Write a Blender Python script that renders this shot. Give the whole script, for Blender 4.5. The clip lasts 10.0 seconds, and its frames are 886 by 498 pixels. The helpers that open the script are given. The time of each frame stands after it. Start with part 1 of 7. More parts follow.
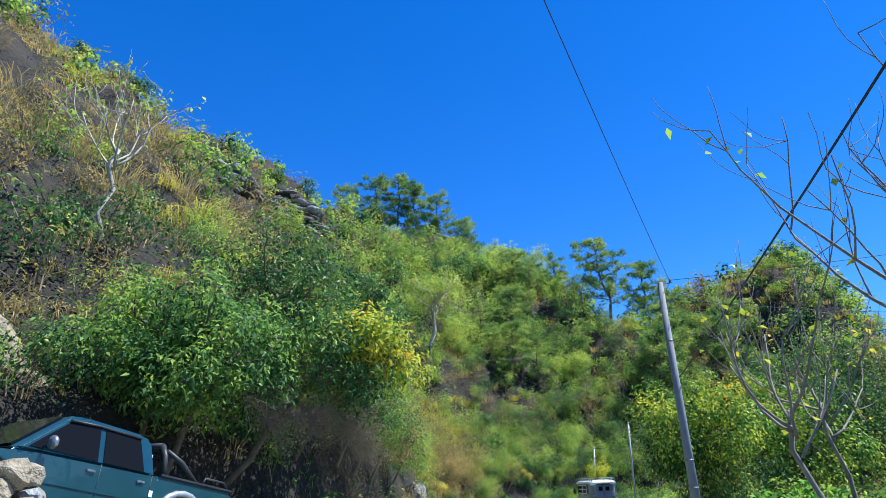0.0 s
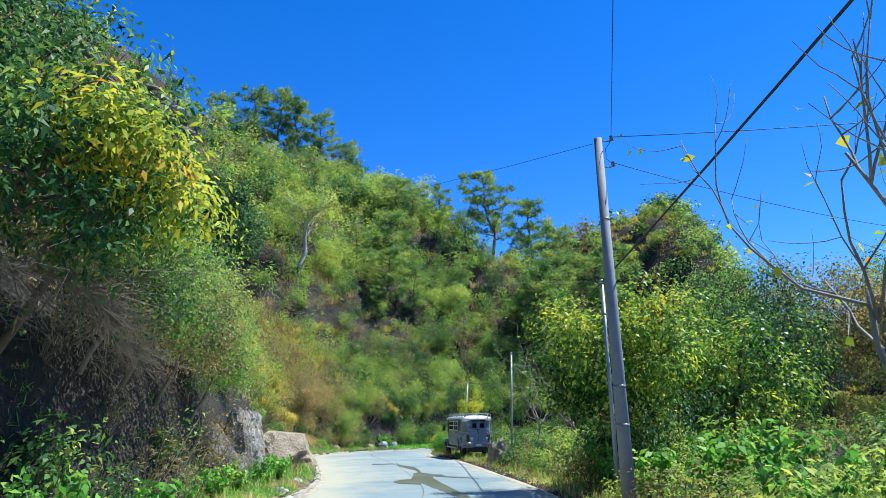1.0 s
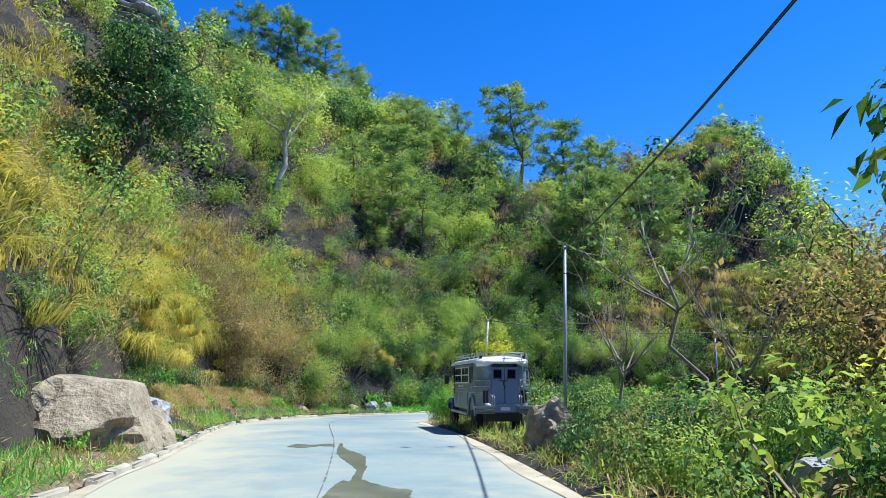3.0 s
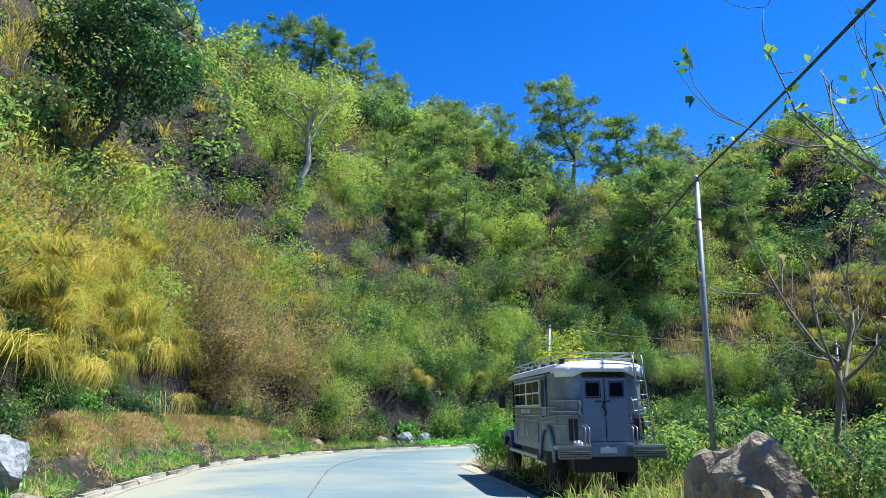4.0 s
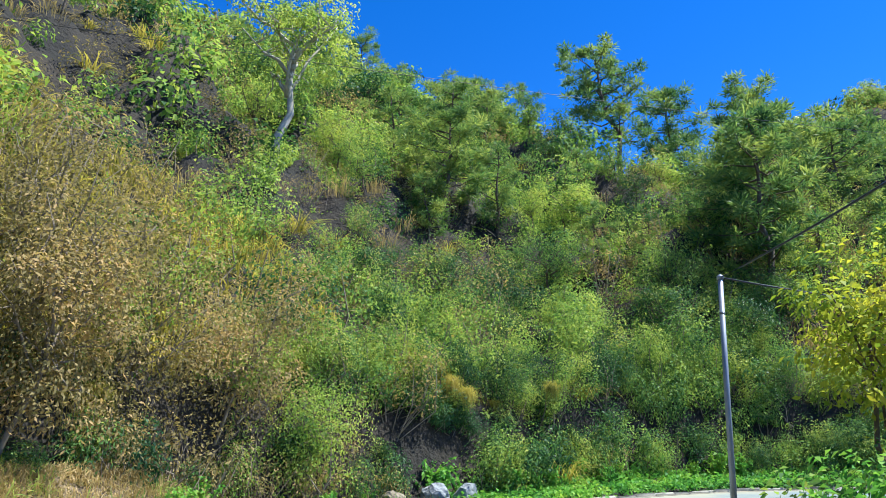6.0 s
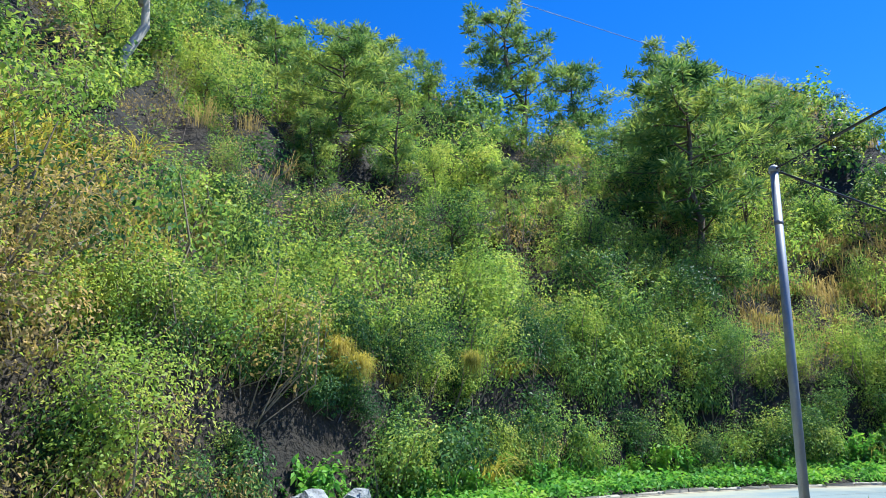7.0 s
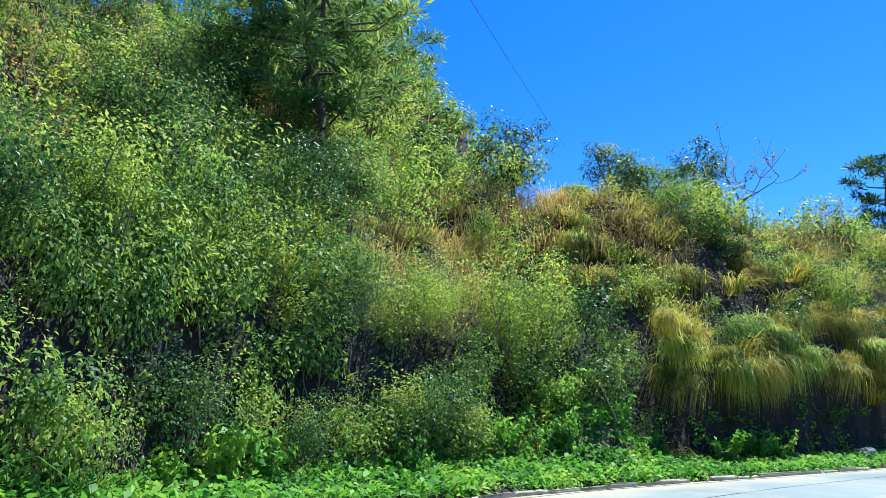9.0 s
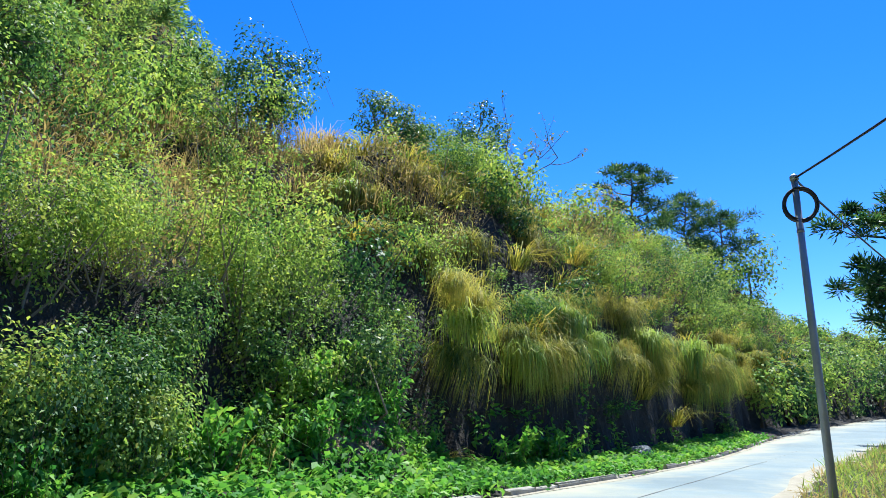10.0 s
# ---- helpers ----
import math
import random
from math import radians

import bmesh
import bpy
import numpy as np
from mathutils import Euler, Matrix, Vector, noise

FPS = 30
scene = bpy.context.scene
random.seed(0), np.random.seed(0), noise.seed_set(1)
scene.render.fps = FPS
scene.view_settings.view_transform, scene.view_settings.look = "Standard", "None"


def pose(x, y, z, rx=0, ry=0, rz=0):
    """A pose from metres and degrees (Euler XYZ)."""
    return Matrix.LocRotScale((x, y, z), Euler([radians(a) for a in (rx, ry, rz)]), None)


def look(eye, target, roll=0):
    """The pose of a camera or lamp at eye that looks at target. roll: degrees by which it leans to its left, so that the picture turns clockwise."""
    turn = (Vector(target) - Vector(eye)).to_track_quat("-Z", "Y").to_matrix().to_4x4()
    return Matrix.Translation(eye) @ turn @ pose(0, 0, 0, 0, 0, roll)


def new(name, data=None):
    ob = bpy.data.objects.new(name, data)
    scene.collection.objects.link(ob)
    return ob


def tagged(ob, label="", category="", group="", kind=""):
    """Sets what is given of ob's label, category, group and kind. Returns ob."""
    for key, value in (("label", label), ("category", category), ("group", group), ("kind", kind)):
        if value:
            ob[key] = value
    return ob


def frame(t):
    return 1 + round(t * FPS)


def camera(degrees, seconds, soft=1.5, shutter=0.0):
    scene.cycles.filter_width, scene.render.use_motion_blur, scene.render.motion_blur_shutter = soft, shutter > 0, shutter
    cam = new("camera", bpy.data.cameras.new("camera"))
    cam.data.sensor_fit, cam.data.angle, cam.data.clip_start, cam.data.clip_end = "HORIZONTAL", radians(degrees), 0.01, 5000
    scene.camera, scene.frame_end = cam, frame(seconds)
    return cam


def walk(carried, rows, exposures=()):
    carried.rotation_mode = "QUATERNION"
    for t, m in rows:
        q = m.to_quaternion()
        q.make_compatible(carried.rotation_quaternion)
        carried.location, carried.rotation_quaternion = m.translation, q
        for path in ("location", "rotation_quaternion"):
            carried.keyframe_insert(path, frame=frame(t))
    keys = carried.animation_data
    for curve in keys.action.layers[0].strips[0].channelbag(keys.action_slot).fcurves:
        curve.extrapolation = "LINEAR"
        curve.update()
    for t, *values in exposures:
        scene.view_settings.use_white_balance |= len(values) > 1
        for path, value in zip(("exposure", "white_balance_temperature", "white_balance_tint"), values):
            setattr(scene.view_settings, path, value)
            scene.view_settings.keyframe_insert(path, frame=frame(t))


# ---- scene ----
cam = camera(63.9, 10.0, soft=0.8)
METRES, EYE, TILT, LEAN, TURN = 80.0, 1.5, 19.0, 2.4, 0.0
ROWS = [
    (0.0, 0.0, 0.0, 0.0, -0.0, 0.0, 0.0),
    (0.5, 0.0041, 0.0472, -0.0164, -5.53, -2.16, -2.94),
    (1.0, 0.0139, 0.0957, -0.034, -9.16, -4.35, -4.91),
    (1.5, 0.0262, 0.1467, -0.052, -10.62, -6.22, -5.87),
    (2.0, 0.0401, 0.2002, -0.0716, -10.45, -7.15, -5.97),
    (2.5, 0.0538, 0.256, -0.0926, -9.08, -7.59, -5.6),
    (4.0, 0.0803, 0.4199, -0.1485, -3.88, -5.59, -3.41),
    (4.5, 0.0823, 0.4701, -0.1646, -2.45, -4.17, -2.62),
    (5.0, 0.0807, 0.5185, -0.1804, -1.55, -3.27, -2.09),
    (6.5, 0.0772, 0.6571, -0.2288, -7.09, -2.91, -3.66),
    (7.0, 0.0827, 0.698, -0.2439, -12.82, -2.73, -5.49),
    (7.5, 0.094, 0.7368, -0.2575, -20.06, -2.3, -7.89),
    (8.0, 0.1106, 0.7746, -0.2709, -28.47, -1.34, -10.71),
    (8.5, 0.1323, 0.8089, -0.2821, -37.79, 0.4, -13.41),
    (9.0, 0.1596, 0.8378, -0.2914, -47.7, 3.04, -15.69),
    (9.5, 0.1915, 0.8621, -0.2982, -58.18, 5.93, -17.45),
    (10.0, 0.229, 0.881, -0.3034, -68.73, 8.94, -18.54),
]
walk(cam, [(t, pose(0, 0, EYE, TILT, LEAN, TURN) @ pose(METRES * x, METRES * y, METRES * z, 90 + pitch, roll, yaw)) for t, x, y, z, yaw, pitch, roll in ROWS],
     exposures=[(0.0, 0.92, 5750, 9), (5.0, 0.93, 5750, 9), (7.0, 1.01, 5750, 9), (9.2, 1.01, 5750, 9), (10.0, 0.92, 5750, 9)])


# ---- world and sun ----
SUN_EL, SUN_AZ = 60.0, 93.0  # degrees above the horizon, degrees from north (+y) towards east (+x)
world = bpy.data.worlds.new("sky")
scene.world = world
world.use_nodes = True
wn, wl = world.node_tree.nodes, world.node_tree.links
sky = wn.new("ShaderNodeTexSky")
sky.sky_type = "NISHITA"
sky.sun_disc = False
sky.sun_elevation, sky.sun_rotation = radians(SUN_EL), radians(SUN_AZ)
sky.altitude, sky.air_density, sky.dust_density, sky.ozone_density = 1500, 1.0, 0.2, 3.0
tone = wn.new("ShaderNodeHueSaturation")
tone.inputs["Saturation"].default_value = 1.35
wl.new(sky.outputs[0], tone.inputs["Color"])
deep = wn.new("ShaderNodeMix")
deep.data_type, deep.blend_type = "RGBA", "MULTIPLY"
deep.inputs[0].default_value, deep.inputs[7].default_value = 1.0, (0.92, 0.93, 1.2, 1)
wl.new(tone.outputs[0], deep.inputs[6])
wl.new(deep.outputs[2], wn["Background"].inputs[0])
wn["Background"].inputs[1].default_value = 0.1
sun = new("sun", bpy.data.lights.new("sun", "SUN"))
sun.data.energy, sun.data.angle, sun.data.color = 5.0, radians(0.53), (0.98, 0.95, 0.84)
_az, _el = radians(SUN_AZ), radians(SUN_EL)
sun.matrix_world = look((60, 40, 120), (60 - math.sin(_az) * math.cos(_el), 40 - math.cos(_az) * math.cos(_el), 120 - math.sin(_el)))

# ---- plan of the road and the hill ----
KERB = np.array([(-6, -60), (-5, -25), (-4, 0), (-2.8, 12), (-1.2, 21), (0.3, 26.5), (1.2, 31), (1.6, 37), (1.6, 45), (1.3, 52), (1.4, 58), (2.3, 63),
                 (4.4, 69), (7.6, 72.6), (11.5, 75.6), (15.5, 78.4), (20, 80.2), (25, 80.1), (29.8, 79.2), (34, 78), (39.6, 76.3), (46, 74.8), (52, 73.4), (62, 71.3), (80, 66), (110, 53), (200, 0)])
EDGE = np.array([(1.5, -60), (2, -25), (3, 0), (4.6, 12), (6.2, 21), (7.5, 27.6), (8.3, 34.6), (8.8, 43.4), (8.9, 50), (8.8, 56), (9.3, 60), (10.6, 64.5),
                 (13, 68.3), (16.5, 71), (20.5, 72.8), (26, 73.7), (32, 73.7), (38, 72.8), (44, 71.4), (57, 67.2), (78, 59), (107, 45), (195, -8)])


def smooth_line(p, n=6):
    """A Catmull-Rom line through the points."""
    q = np.vstack([2 * p[0] - p[1], p, 2 * p[-1] - p[-2]])
    out = []
    for i in range(1, len(q) - 2):
        a, b, c, d = q[i - 1:i + 3]
        for t in np.arange(n) / n:
            out.append(0.5 * ((2 * b) + (c - a) * t + (2 * a - 5 * b + 4 * c - d) * t * t + (3 * b - a - 3 * c + d) * t ** 3))
    return np.array(out + [p[-1]])


LINE_L, LINE_R = smooth_line(KERB), smooth_line(EDGE)


def nearest(line, x, y):
    """Arc length and signed distance (positive to the left of the way) of points to a line."""
    a, b = line[:-1], line[1:]
    ab = b - a
    ln = np.hypot(ab[:, 0], ab[:, 1])
    s0 = np.concatenate([[0], np.cumsum(ln)[:-1]])
    s, dist = np.empty(len(x)), np.empty(len(x))
    for i in range(0, len(x), 20000):
        px, py = x[i:i + 20000, None], y[i:i + 20000, None]
        t = np.clip(((px - a[:, 0]) * ab[:, 0] + (py - a[:, 1]) * ab[:, 1]) / ln ** 2, 0, 1)
        dx, dy = px - a[:, 0] - t * ab[:, 0], py - a[:, 1] - t * ab[:, 1]
        d2 = dx * dx + dy * dy
        k = d2.argmin(1)
        r = np.arange(len(k))
        side = np.sign(ab[k, 0] * dy[r, k] - ab[k, 1] * dx[r, k])
        dist[i:i + 20000] = np.sqrt(d2[r, k]) * np.where(side == 0, 1, side)
        s[i:i + 20000] = s0[k] + t[r, k] * ln[k]
    return s, dist


def arc(x, y):
    return float(nearest(LINE_L, np.array([float(x)]), np.array([float(y)]))[0][0])


def table(rows):
    """A function of the kerb's arc length from rows of (x, y on the kerb, value)."""
    k = sorted((arc(x, y), v) for x, y, v in rows)
    ks, vs = np.array([a for a, _ in k]), np.array([b for _, b in k])
    return lambda s: np.interp(s, ks, vs)


road_z = table([(-5, -25, 0.1), (-4, 0, 0), (-2.8, 12, -0.18), (-1.2, 21, -0.45), (1.6, 37, -0.56), (1.4, 48, -0.46), (1.4, 58, -0.5), (4.4, 69, -0.68), (15.5, 78.4, -0.75),
                (34, 78, -0.78), (46, 74.8, -0.75), (62, 71.3, -0.4), (80, 66, 0.1), (110, 53, 1.0), (200, 0, 3)])
# by place on the kerb: verge width, bank height, lower slope, its reach, upper slope, ridge height
PROFILE = [(-4, 0, 5.5, 2.5, 0.95, 14, 0.9, 30), (-2.8, 12, 5.2, 2.8, 1.0, 14, 0.95, 36), (-1.6, 19, 2.2, 3.4, 1.1, 14, 1.05, 48), (0.3, 26.5, 1.9, 3.2, 1.12, 14, 1.1, 49), (1.6, 37, 1.9, 2.8, 1.15, 14, 1.15, 51),
           (1.6, 45, 2.3, 3.0, 1.16, 14, 1.18, 56), (1.4, 58, 2.4, 3.0, 1.12, 14, 1.18, 60.5), (4.4, 69, 2.3, 2.8, 0.95, 14, 1.1, 66), (7.6, 72.6, 2.3, 2.6, 0.8, 13, 1.0, 68.5), (11.5, 75.6, 2.2, 2.6, 0.72, 12, 0.95, 70),
           (14, 77.4, 2.2, 2.7, 0.72, 12, 0.85, 70), (17, 79.2, 2.2, 2.9, 0.72, 12, 0.72, 66), (20, 80.2, 2.3, 3.0, 0.72, 12, 0.66, 61), (22, 80.3, 2.3, 3.0, 0.72, 12, 0.68, 40), (24.5, 80.2, 2.4, 3.0, 0.74, 12, 0.74, 29),
           (30, 79.2, 2.9, 2.8, 0.78, 11, 0.72, 24), (34, 78, 2.9, 2.9, 0.88, 10, 0.62, 15.5), (39.6, 76.3, 2.6, 3.8, 1.3, 6.0, 0.42, 12.2), (46, 74.8, 2.2, 4.6, 1.5, 4.4, 0.36, 11.4), (52, 73.4, 2.0, 5.0, 1.45, 4.6, 0.36, 11.4),
           (62, 71.3, 2.0, 5.0, 1.4, 4.6, 0.37, 12.2), (72, 68.6, 2.0, 4.8, 1.4, 4.6, 0.35, 12.6), (80, 66, 2.0, 4.6, 1.35, 4.6, 0.3, 12), (95, 59.5, 2.0, 4.2, 1.2, 5, 0.25, 11), (110, 53, 2, 3.4, 1.0, 5, 0.2, 10), (200, 0, 2, 2, 0.5, 5, 0.1, 6)]
verge, bank, slope, reach, upper, cap = (table([(r[0], r[1], r[2 + i]) for r in PROFILE]) for i in range(6))
inner = table([(-4, 0, 0.12), (1.6, 37, 0.10), (1.4, 48, 0.0), (200, 0, -0.02)])


def wave(x, y):
    return (np.sin(0.31 * x + 1.7 * np.sin(0.17 * y)) + np.sin(0.27 * y + 1.3 * np.sin(0.21 * x + 2)) + 0.6 * np.sin(0.83 * x + 0.61 * y + 1.1) * np.sin(0.7 * y - 0.5 * x)
            + 0.35 * np.sin(1.9 * x + 0.4 * y) * np.sin(1.7 * y - 0.3 * x + 1))


def ramp(a, b, x):
    t = np.clip((x - a) / (b - a), 0, 1)
    return t * t * (3 - 2 * t)


EARTH = [arc(1.3, 49), arc(1.4, 54), arc(3.0, 65.5), arc(5.0, 70), arc(28.6, 79.4), arc(30.2, 79.1), arc(31.5, 78.8), arc(33.2, 78.3)]


def far_hill(x, y):
    """A rounded hill behind the bend."""
    u = ((x - 62) / 19) ** 2 + ((y - 138) / 32) ** 2
    return 39 * np.exp(-0.7 * u * u)


def slump(s, d, v):
    """Share of earth fallen from the bank onto the verge."""
    run = ramp(EARTH[0], EARTH[1], s) * (1 - ramp(EARTH[2], EARTH[3], s)) + 1.2 * ramp(EARTH[4], EARTH[5], s) * (1 - ramp(EARTH[6], EARTH[7], s))
    return run * np.exp(-((d - v - 0.15) / 0.95) ** 2)


def plan(x, y):
    """Arc length, distance outside the kerb, distance outside the right edge and the ground's height."""
    x, y = np.atleast_1d(np.asarray(x, float)), np.atleast_1d(np.asarray(y, float))
    s, d = nearest(LINE_L, x, y)
    _, e = nearest(LINE_R, x, y)
    e = -e
    zr, v = road_z(s), verge(s)
    w = wave(x, y)
    out = 0.05 + (0.10 + 0.15 * ramp(139, 144, s) * (1 - ramp(160, 166, s))) * np.clip(d, 0, v) + bank(s) * ramp(v + 0.35, v + 1.15, d + 0.15 * w) + slope(s) * np.clip(d - v - 0.9, 0, reach(s)) + upper(s) * np.clip(d - v - 0.9 - reach(s), 0, None)
    out = out + w * np.clip((d - v) * 0.10, 0, 1.6)
    out = out + 1.15 * slump(s, d, v) * (1 - ramp(v + 0.2, v + 1.0, d))
    c = cap(s) + 0.8 * w
    out = np.where(out > c, c - 0.3 * (out - c), out)
    out = out - 1.7 * np.exp(-(((x - 43) / 5) ** 2 + ((y - 87) / 4) ** 2))  # dip in the crest
    out = np.maximum(out, 0.05 + (far_hill(x, y) + 0.5 * w) * (d > 20))
    out = out + 0.75 * np.exp(-((x + 6.6) ** 2 + (y - 10.6) ** 2) / 8)  # ramp of the parking bay
    into = 0.02 + np.clip(inner(s) * (e - 1.5), -3, 2.2) * (e > 1.5) + 0.08 * w * ramp(0.6, 4, e)
    z = zr + np.where(d > 0, -0.25 + (out + 0.25) * ramp(0.1, 0.55, d), np.where(e > 0, -0.25 + (into + 0.25) * ramp(0.1, 0.55, e), -0.25))
    return s, d, e, z


def ground_z(x, y):
    return float(plan(x, y)[3][0])


# ---- mesh helpers ----
def np_mesh(name, V, Q, mats, index=None):
    """A mesh of quads (rows of four) from arrays."""
    me = bpy.data.meshes.new(name)
    me.vertices.add(len(V))
    me.vertices.foreach_set("co", np.ascontiguousarray(V, np.float32).ravel())
    me.loops.add(4 * len(Q))
    me.loops.foreach_set("vertex_index", np.ascontiguousarray(Q, np.int32).ravel())
    me.polygons.add(len(Q))
    me.polygons.foreach_set("loop_start", np.arange(0, 4 * len(Q), 4, dtype=np.int32))
    for m in mats:
        me.materials.append(m)
    if index is not None:
        me.polygons.foreach_set("material_index", np.ascontiguousarray(index, np.int32))
    me.update(calc_edges=True)
    me.validate()
    return me


def put(name, me, parent=None, label=""):
    ob = new(name, me)
    if parent is not None:
        ob.parent = parent
    if label:
        ob["label"] = label
    return ob


def part(name, bm, material, parent, label="", smooth=False):
    """Links a bmesh as one mesh object under a thing or a part."""
    me = bpy.data.meshes.new(name)
    if smooth:
        for f in bm.faces:
            f.smooth = True
    bm.to_mesh(me)
    bm.free()
    me.materials.append(material)
    return put(name, me, parent, label)


def box(bm, x0, x1, y0, y1, z0, z1, bevel=0.0):
    """A box, bevelled by itself and then added to bm."""
    b = bmesh.new()
    bmesh.ops.create_cube(b, size=1, matrix=Matrix.Translation(((x0 + x1) / 2, (y0 + y1) / 2, (z0 + z1) / 2)) @ Matrix.Diagonal((x1 - x0, y1 - y0, z1 - z0, 1)))
    if bevel:
        bmesh.ops.bevel(b, geom=b.edges[:], offset=bevel, segments=2, affect="EDGES")
    me = bpy.data.meshes.new("tmp")
    b.to_mesh(me)
    b.free()
    bm.from_mesh(me)
    bpy.data.meshes.remove(me)
    return bm


def prism(bm, outline, axis, a, b, bevel=0.0):
    """A solid from an outline in the plane across axis ('x' or 'y'), from a to b, added to bm."""
    t = bmesh.new()
    to3 = (lambda u, w, k: (k, u, w)) if axis == "x" else (lambda u, w, k: (u, k, w))
    lo = [t.verts.new(to3(u, w, a)) for u, w in outline]
    hi = [t.verts.new(to3(u, w, b)) for u, w in outline]
    t.faces.new(lo)
    t.faces.new(hi[::-1])
    n = len(outline)
    for i in range(n):
        t.faces.new((lo[i], hi[i], hi[(i + 1) % n], lo[(i + 1) % n]))
    bmesh.ops.recalc_face_normals(t, faces=t.faces[:])
    if bevel:
        bmesh.ops.bevel(t, geom=t.edges[:], offset=bevel, segments=2, affect="EDGES")
    me = bpy.data.meshes.new("tmp")
    t.to_mesh(me)
    t.free()
    bm.from_mesh(me)
    bpy.data.meshes.remove(me)
    return bm


def tube(bm, pts, radii, sides=8):
    """A tapered tube through points, added to bm."""
    pts = [Vector(p) for p in pts]
    if isinstance(radii, (int, float)):
        radii = [radii] * len(pts)
    rings = []
    for i, p in enumerate(pts):
        d = (pts[min(i + 1, len(pts) - 1)] - pts[max(i - 1, 0)]).normalized()
        u = d.cross(Vector((0.31, 0.95, 0.07)))
        if u.length < 0.2:
            u = d.cross(Vector((1, 0, 0)))
        u.normalize()
        w = d.cross(u)
        rings.append([bm.verts.new(p + (u * math.cos(a) + w * math.sin(a)) * radii[i]) for a in (math.tau * k / sides for k in range(sides))])
    for r0, r1 in zip(rings, rings[1:]):
        for k in range(sides):
            f = bm.faces.new((r0[k], r0[(k + 1) % sides], r1[(k + 1) % sides], r1[k]))
            f.smooth = True
    bm.faces.new(rings[0][::-1])
    bm.faces.new(rings[-1])
    return bm


def lathe(bm, profile, axis, centre, sides=24):
    """A turned solid: profile of (radius, along) round the x axis, added to bm."""
    rings = []
    for r, a in profile:
        rings.append([bm.verts.new((centre[0] + a, centre[1] + r * math.cos(t), centre[2] + r * math.sin(t))) for t in (math.tau * k / sides for k in range(sides))])
    for r0, r1 in zip(rings, rings[1:]):
        for k in range(sides):
            bm.faces.new((r0[k], r0[(k + 1) % sides], r1[(k + 1) % sides], r1[k])).smooth = True
    bm.faces.new(rings[0][::-1])
    bm.faces.new(rings[-1])
    bmesh.ops.recalc_face_normals(bm, faces=bm.faces[:])
    return bm


# ---- materials ----
def material(name, rough=0.8, metal=0.0, spec=0.5):
    m = bpy.data.materials.new(name)
    m.use_nodes = True
    p = m.node_tree.nodes["Principled BSDF"]
    p.inputs["Roughness"].default_value, p.inputs["Metallic"].default_value = rough, metal
    p.inputs["Specular IOR Level"].default_value = spec
    return m, m.node_tree.nodes, m.node_tree.links, p


def tex_noise(n, l, scale, detail=4.0, rough=0.6, coord=None):
    t = n.new("ShaderNodeTexNoise")
    t.inputs["Scale"].default_value, t.inputs["Detail"].default_value, t.inputs["Roughness"].default_value = scale, detail, rough
    if coord is not None:
        l.new(coord, t.inputs["Vector"])
    return t.outputs["Fac"]


def col_ramp(n, l, fac, stops):
    r = n.new("ShaderNodeValToRGB")
    while len(r.color_ramp.elements) < len(stops):
        r.color_ramp.elements.new(0.5)
    for e, (pos, c) in zip(r.color_ramp.elements, stops):
        e.position, e.color = pos, (*c, 1)
    l.new(fac, r.inputs[0])
    return r.outputs[0]


def mix_col(n, l, fac, a, b, mode="MIX"):
    m = n.new("ShaderNodeMix")
    m.data_type, m.blend_type = "RGBA", mode
    for sock, v in ((m.inputs[0], fac), (m.inputs[6], a), (m.inputs[7], b)):
        if isinstance(v, (int, float)):
            sock.default_value = v
        elif isinstance(v, tuple):
            sock.default_value = (*v, 1)
        else:
            l.new(v, sock)
    return m.outputs[2]


def bump(n, l, p, height, strength, dist=0.02):
    b = n.new("ShaderNodeBump")
    b.inputs["Strength"].default_value, b.inputs["Distance"].default_value = strength, dist
    l.new(height, b.inputs["Height"])
    l.new(b.outputs[0], p.inputs["Normal"])


def leaf_material(name, stops, through_light=0.22, rough=0.5, patch=0.35):
    """Leaves that differ one by one, by plant and in patches, and let some light through."""
    m, n, l, p = material(name, rough, 0, 0.12)
    geo, info = n.new("ShaderNodeNewGeometry"), n.new("ShaderNodeObjectInfo")
    pos = tex_noise(n, l, patch, 3, 0.6, geo.outputs["Position"])
    a = n.new("ShaderNodeMath"); a.operation = "MULTIPLY"; a.inputs[1].default_value = 0.55
    l.new(geo.outputs["Random Per Island"], a.inputs[0])
    b = n.new("ShaderNodeMath"); b.operation = "MULTIPLY_ADD"; b.inputs[1].default_value = 2.3
    l.new(pos, b.inputs[0]); l.new(a.outputs[0], b.inputs[2])
    c = n.new("ShaderNodeMath"); c.operation = "MULTIPLY_ADD"; c.inputs[1].default_value = 0.22
    l.new(info.outputs["Random"], c.inputs[0]); l.new(b.outputs[0], c.inputs[2])
    d = n.new("ShaderNodeMath"); d.operation = "SUBTRACT"; d.inputs[1].default_value = 1.02
    l.new(c.outputs[0], d.inputs[0])
    colour = col_ramp(n, l, d.outputs[0], stops)
    l.new(colour, p.inputs["Base Color"])
    t = n.new("ShaderNodeBsdfTranslucent")
    l.new(mix_col(n, l, 1.0, colour, (1.25, 1.25, 0.85), "MULTIPLY"), t.inputs[0])
    x = n.new("ShaderNodeMixShader")
    x.inputs[0].default_value = through_light
    l.new(p.outputs[0], x.inputs[1]); l.new(t.outputs[0], x.inputs[2])
    l.new(x.outputs[0], n["Material Output"].inputs[0])
    return m


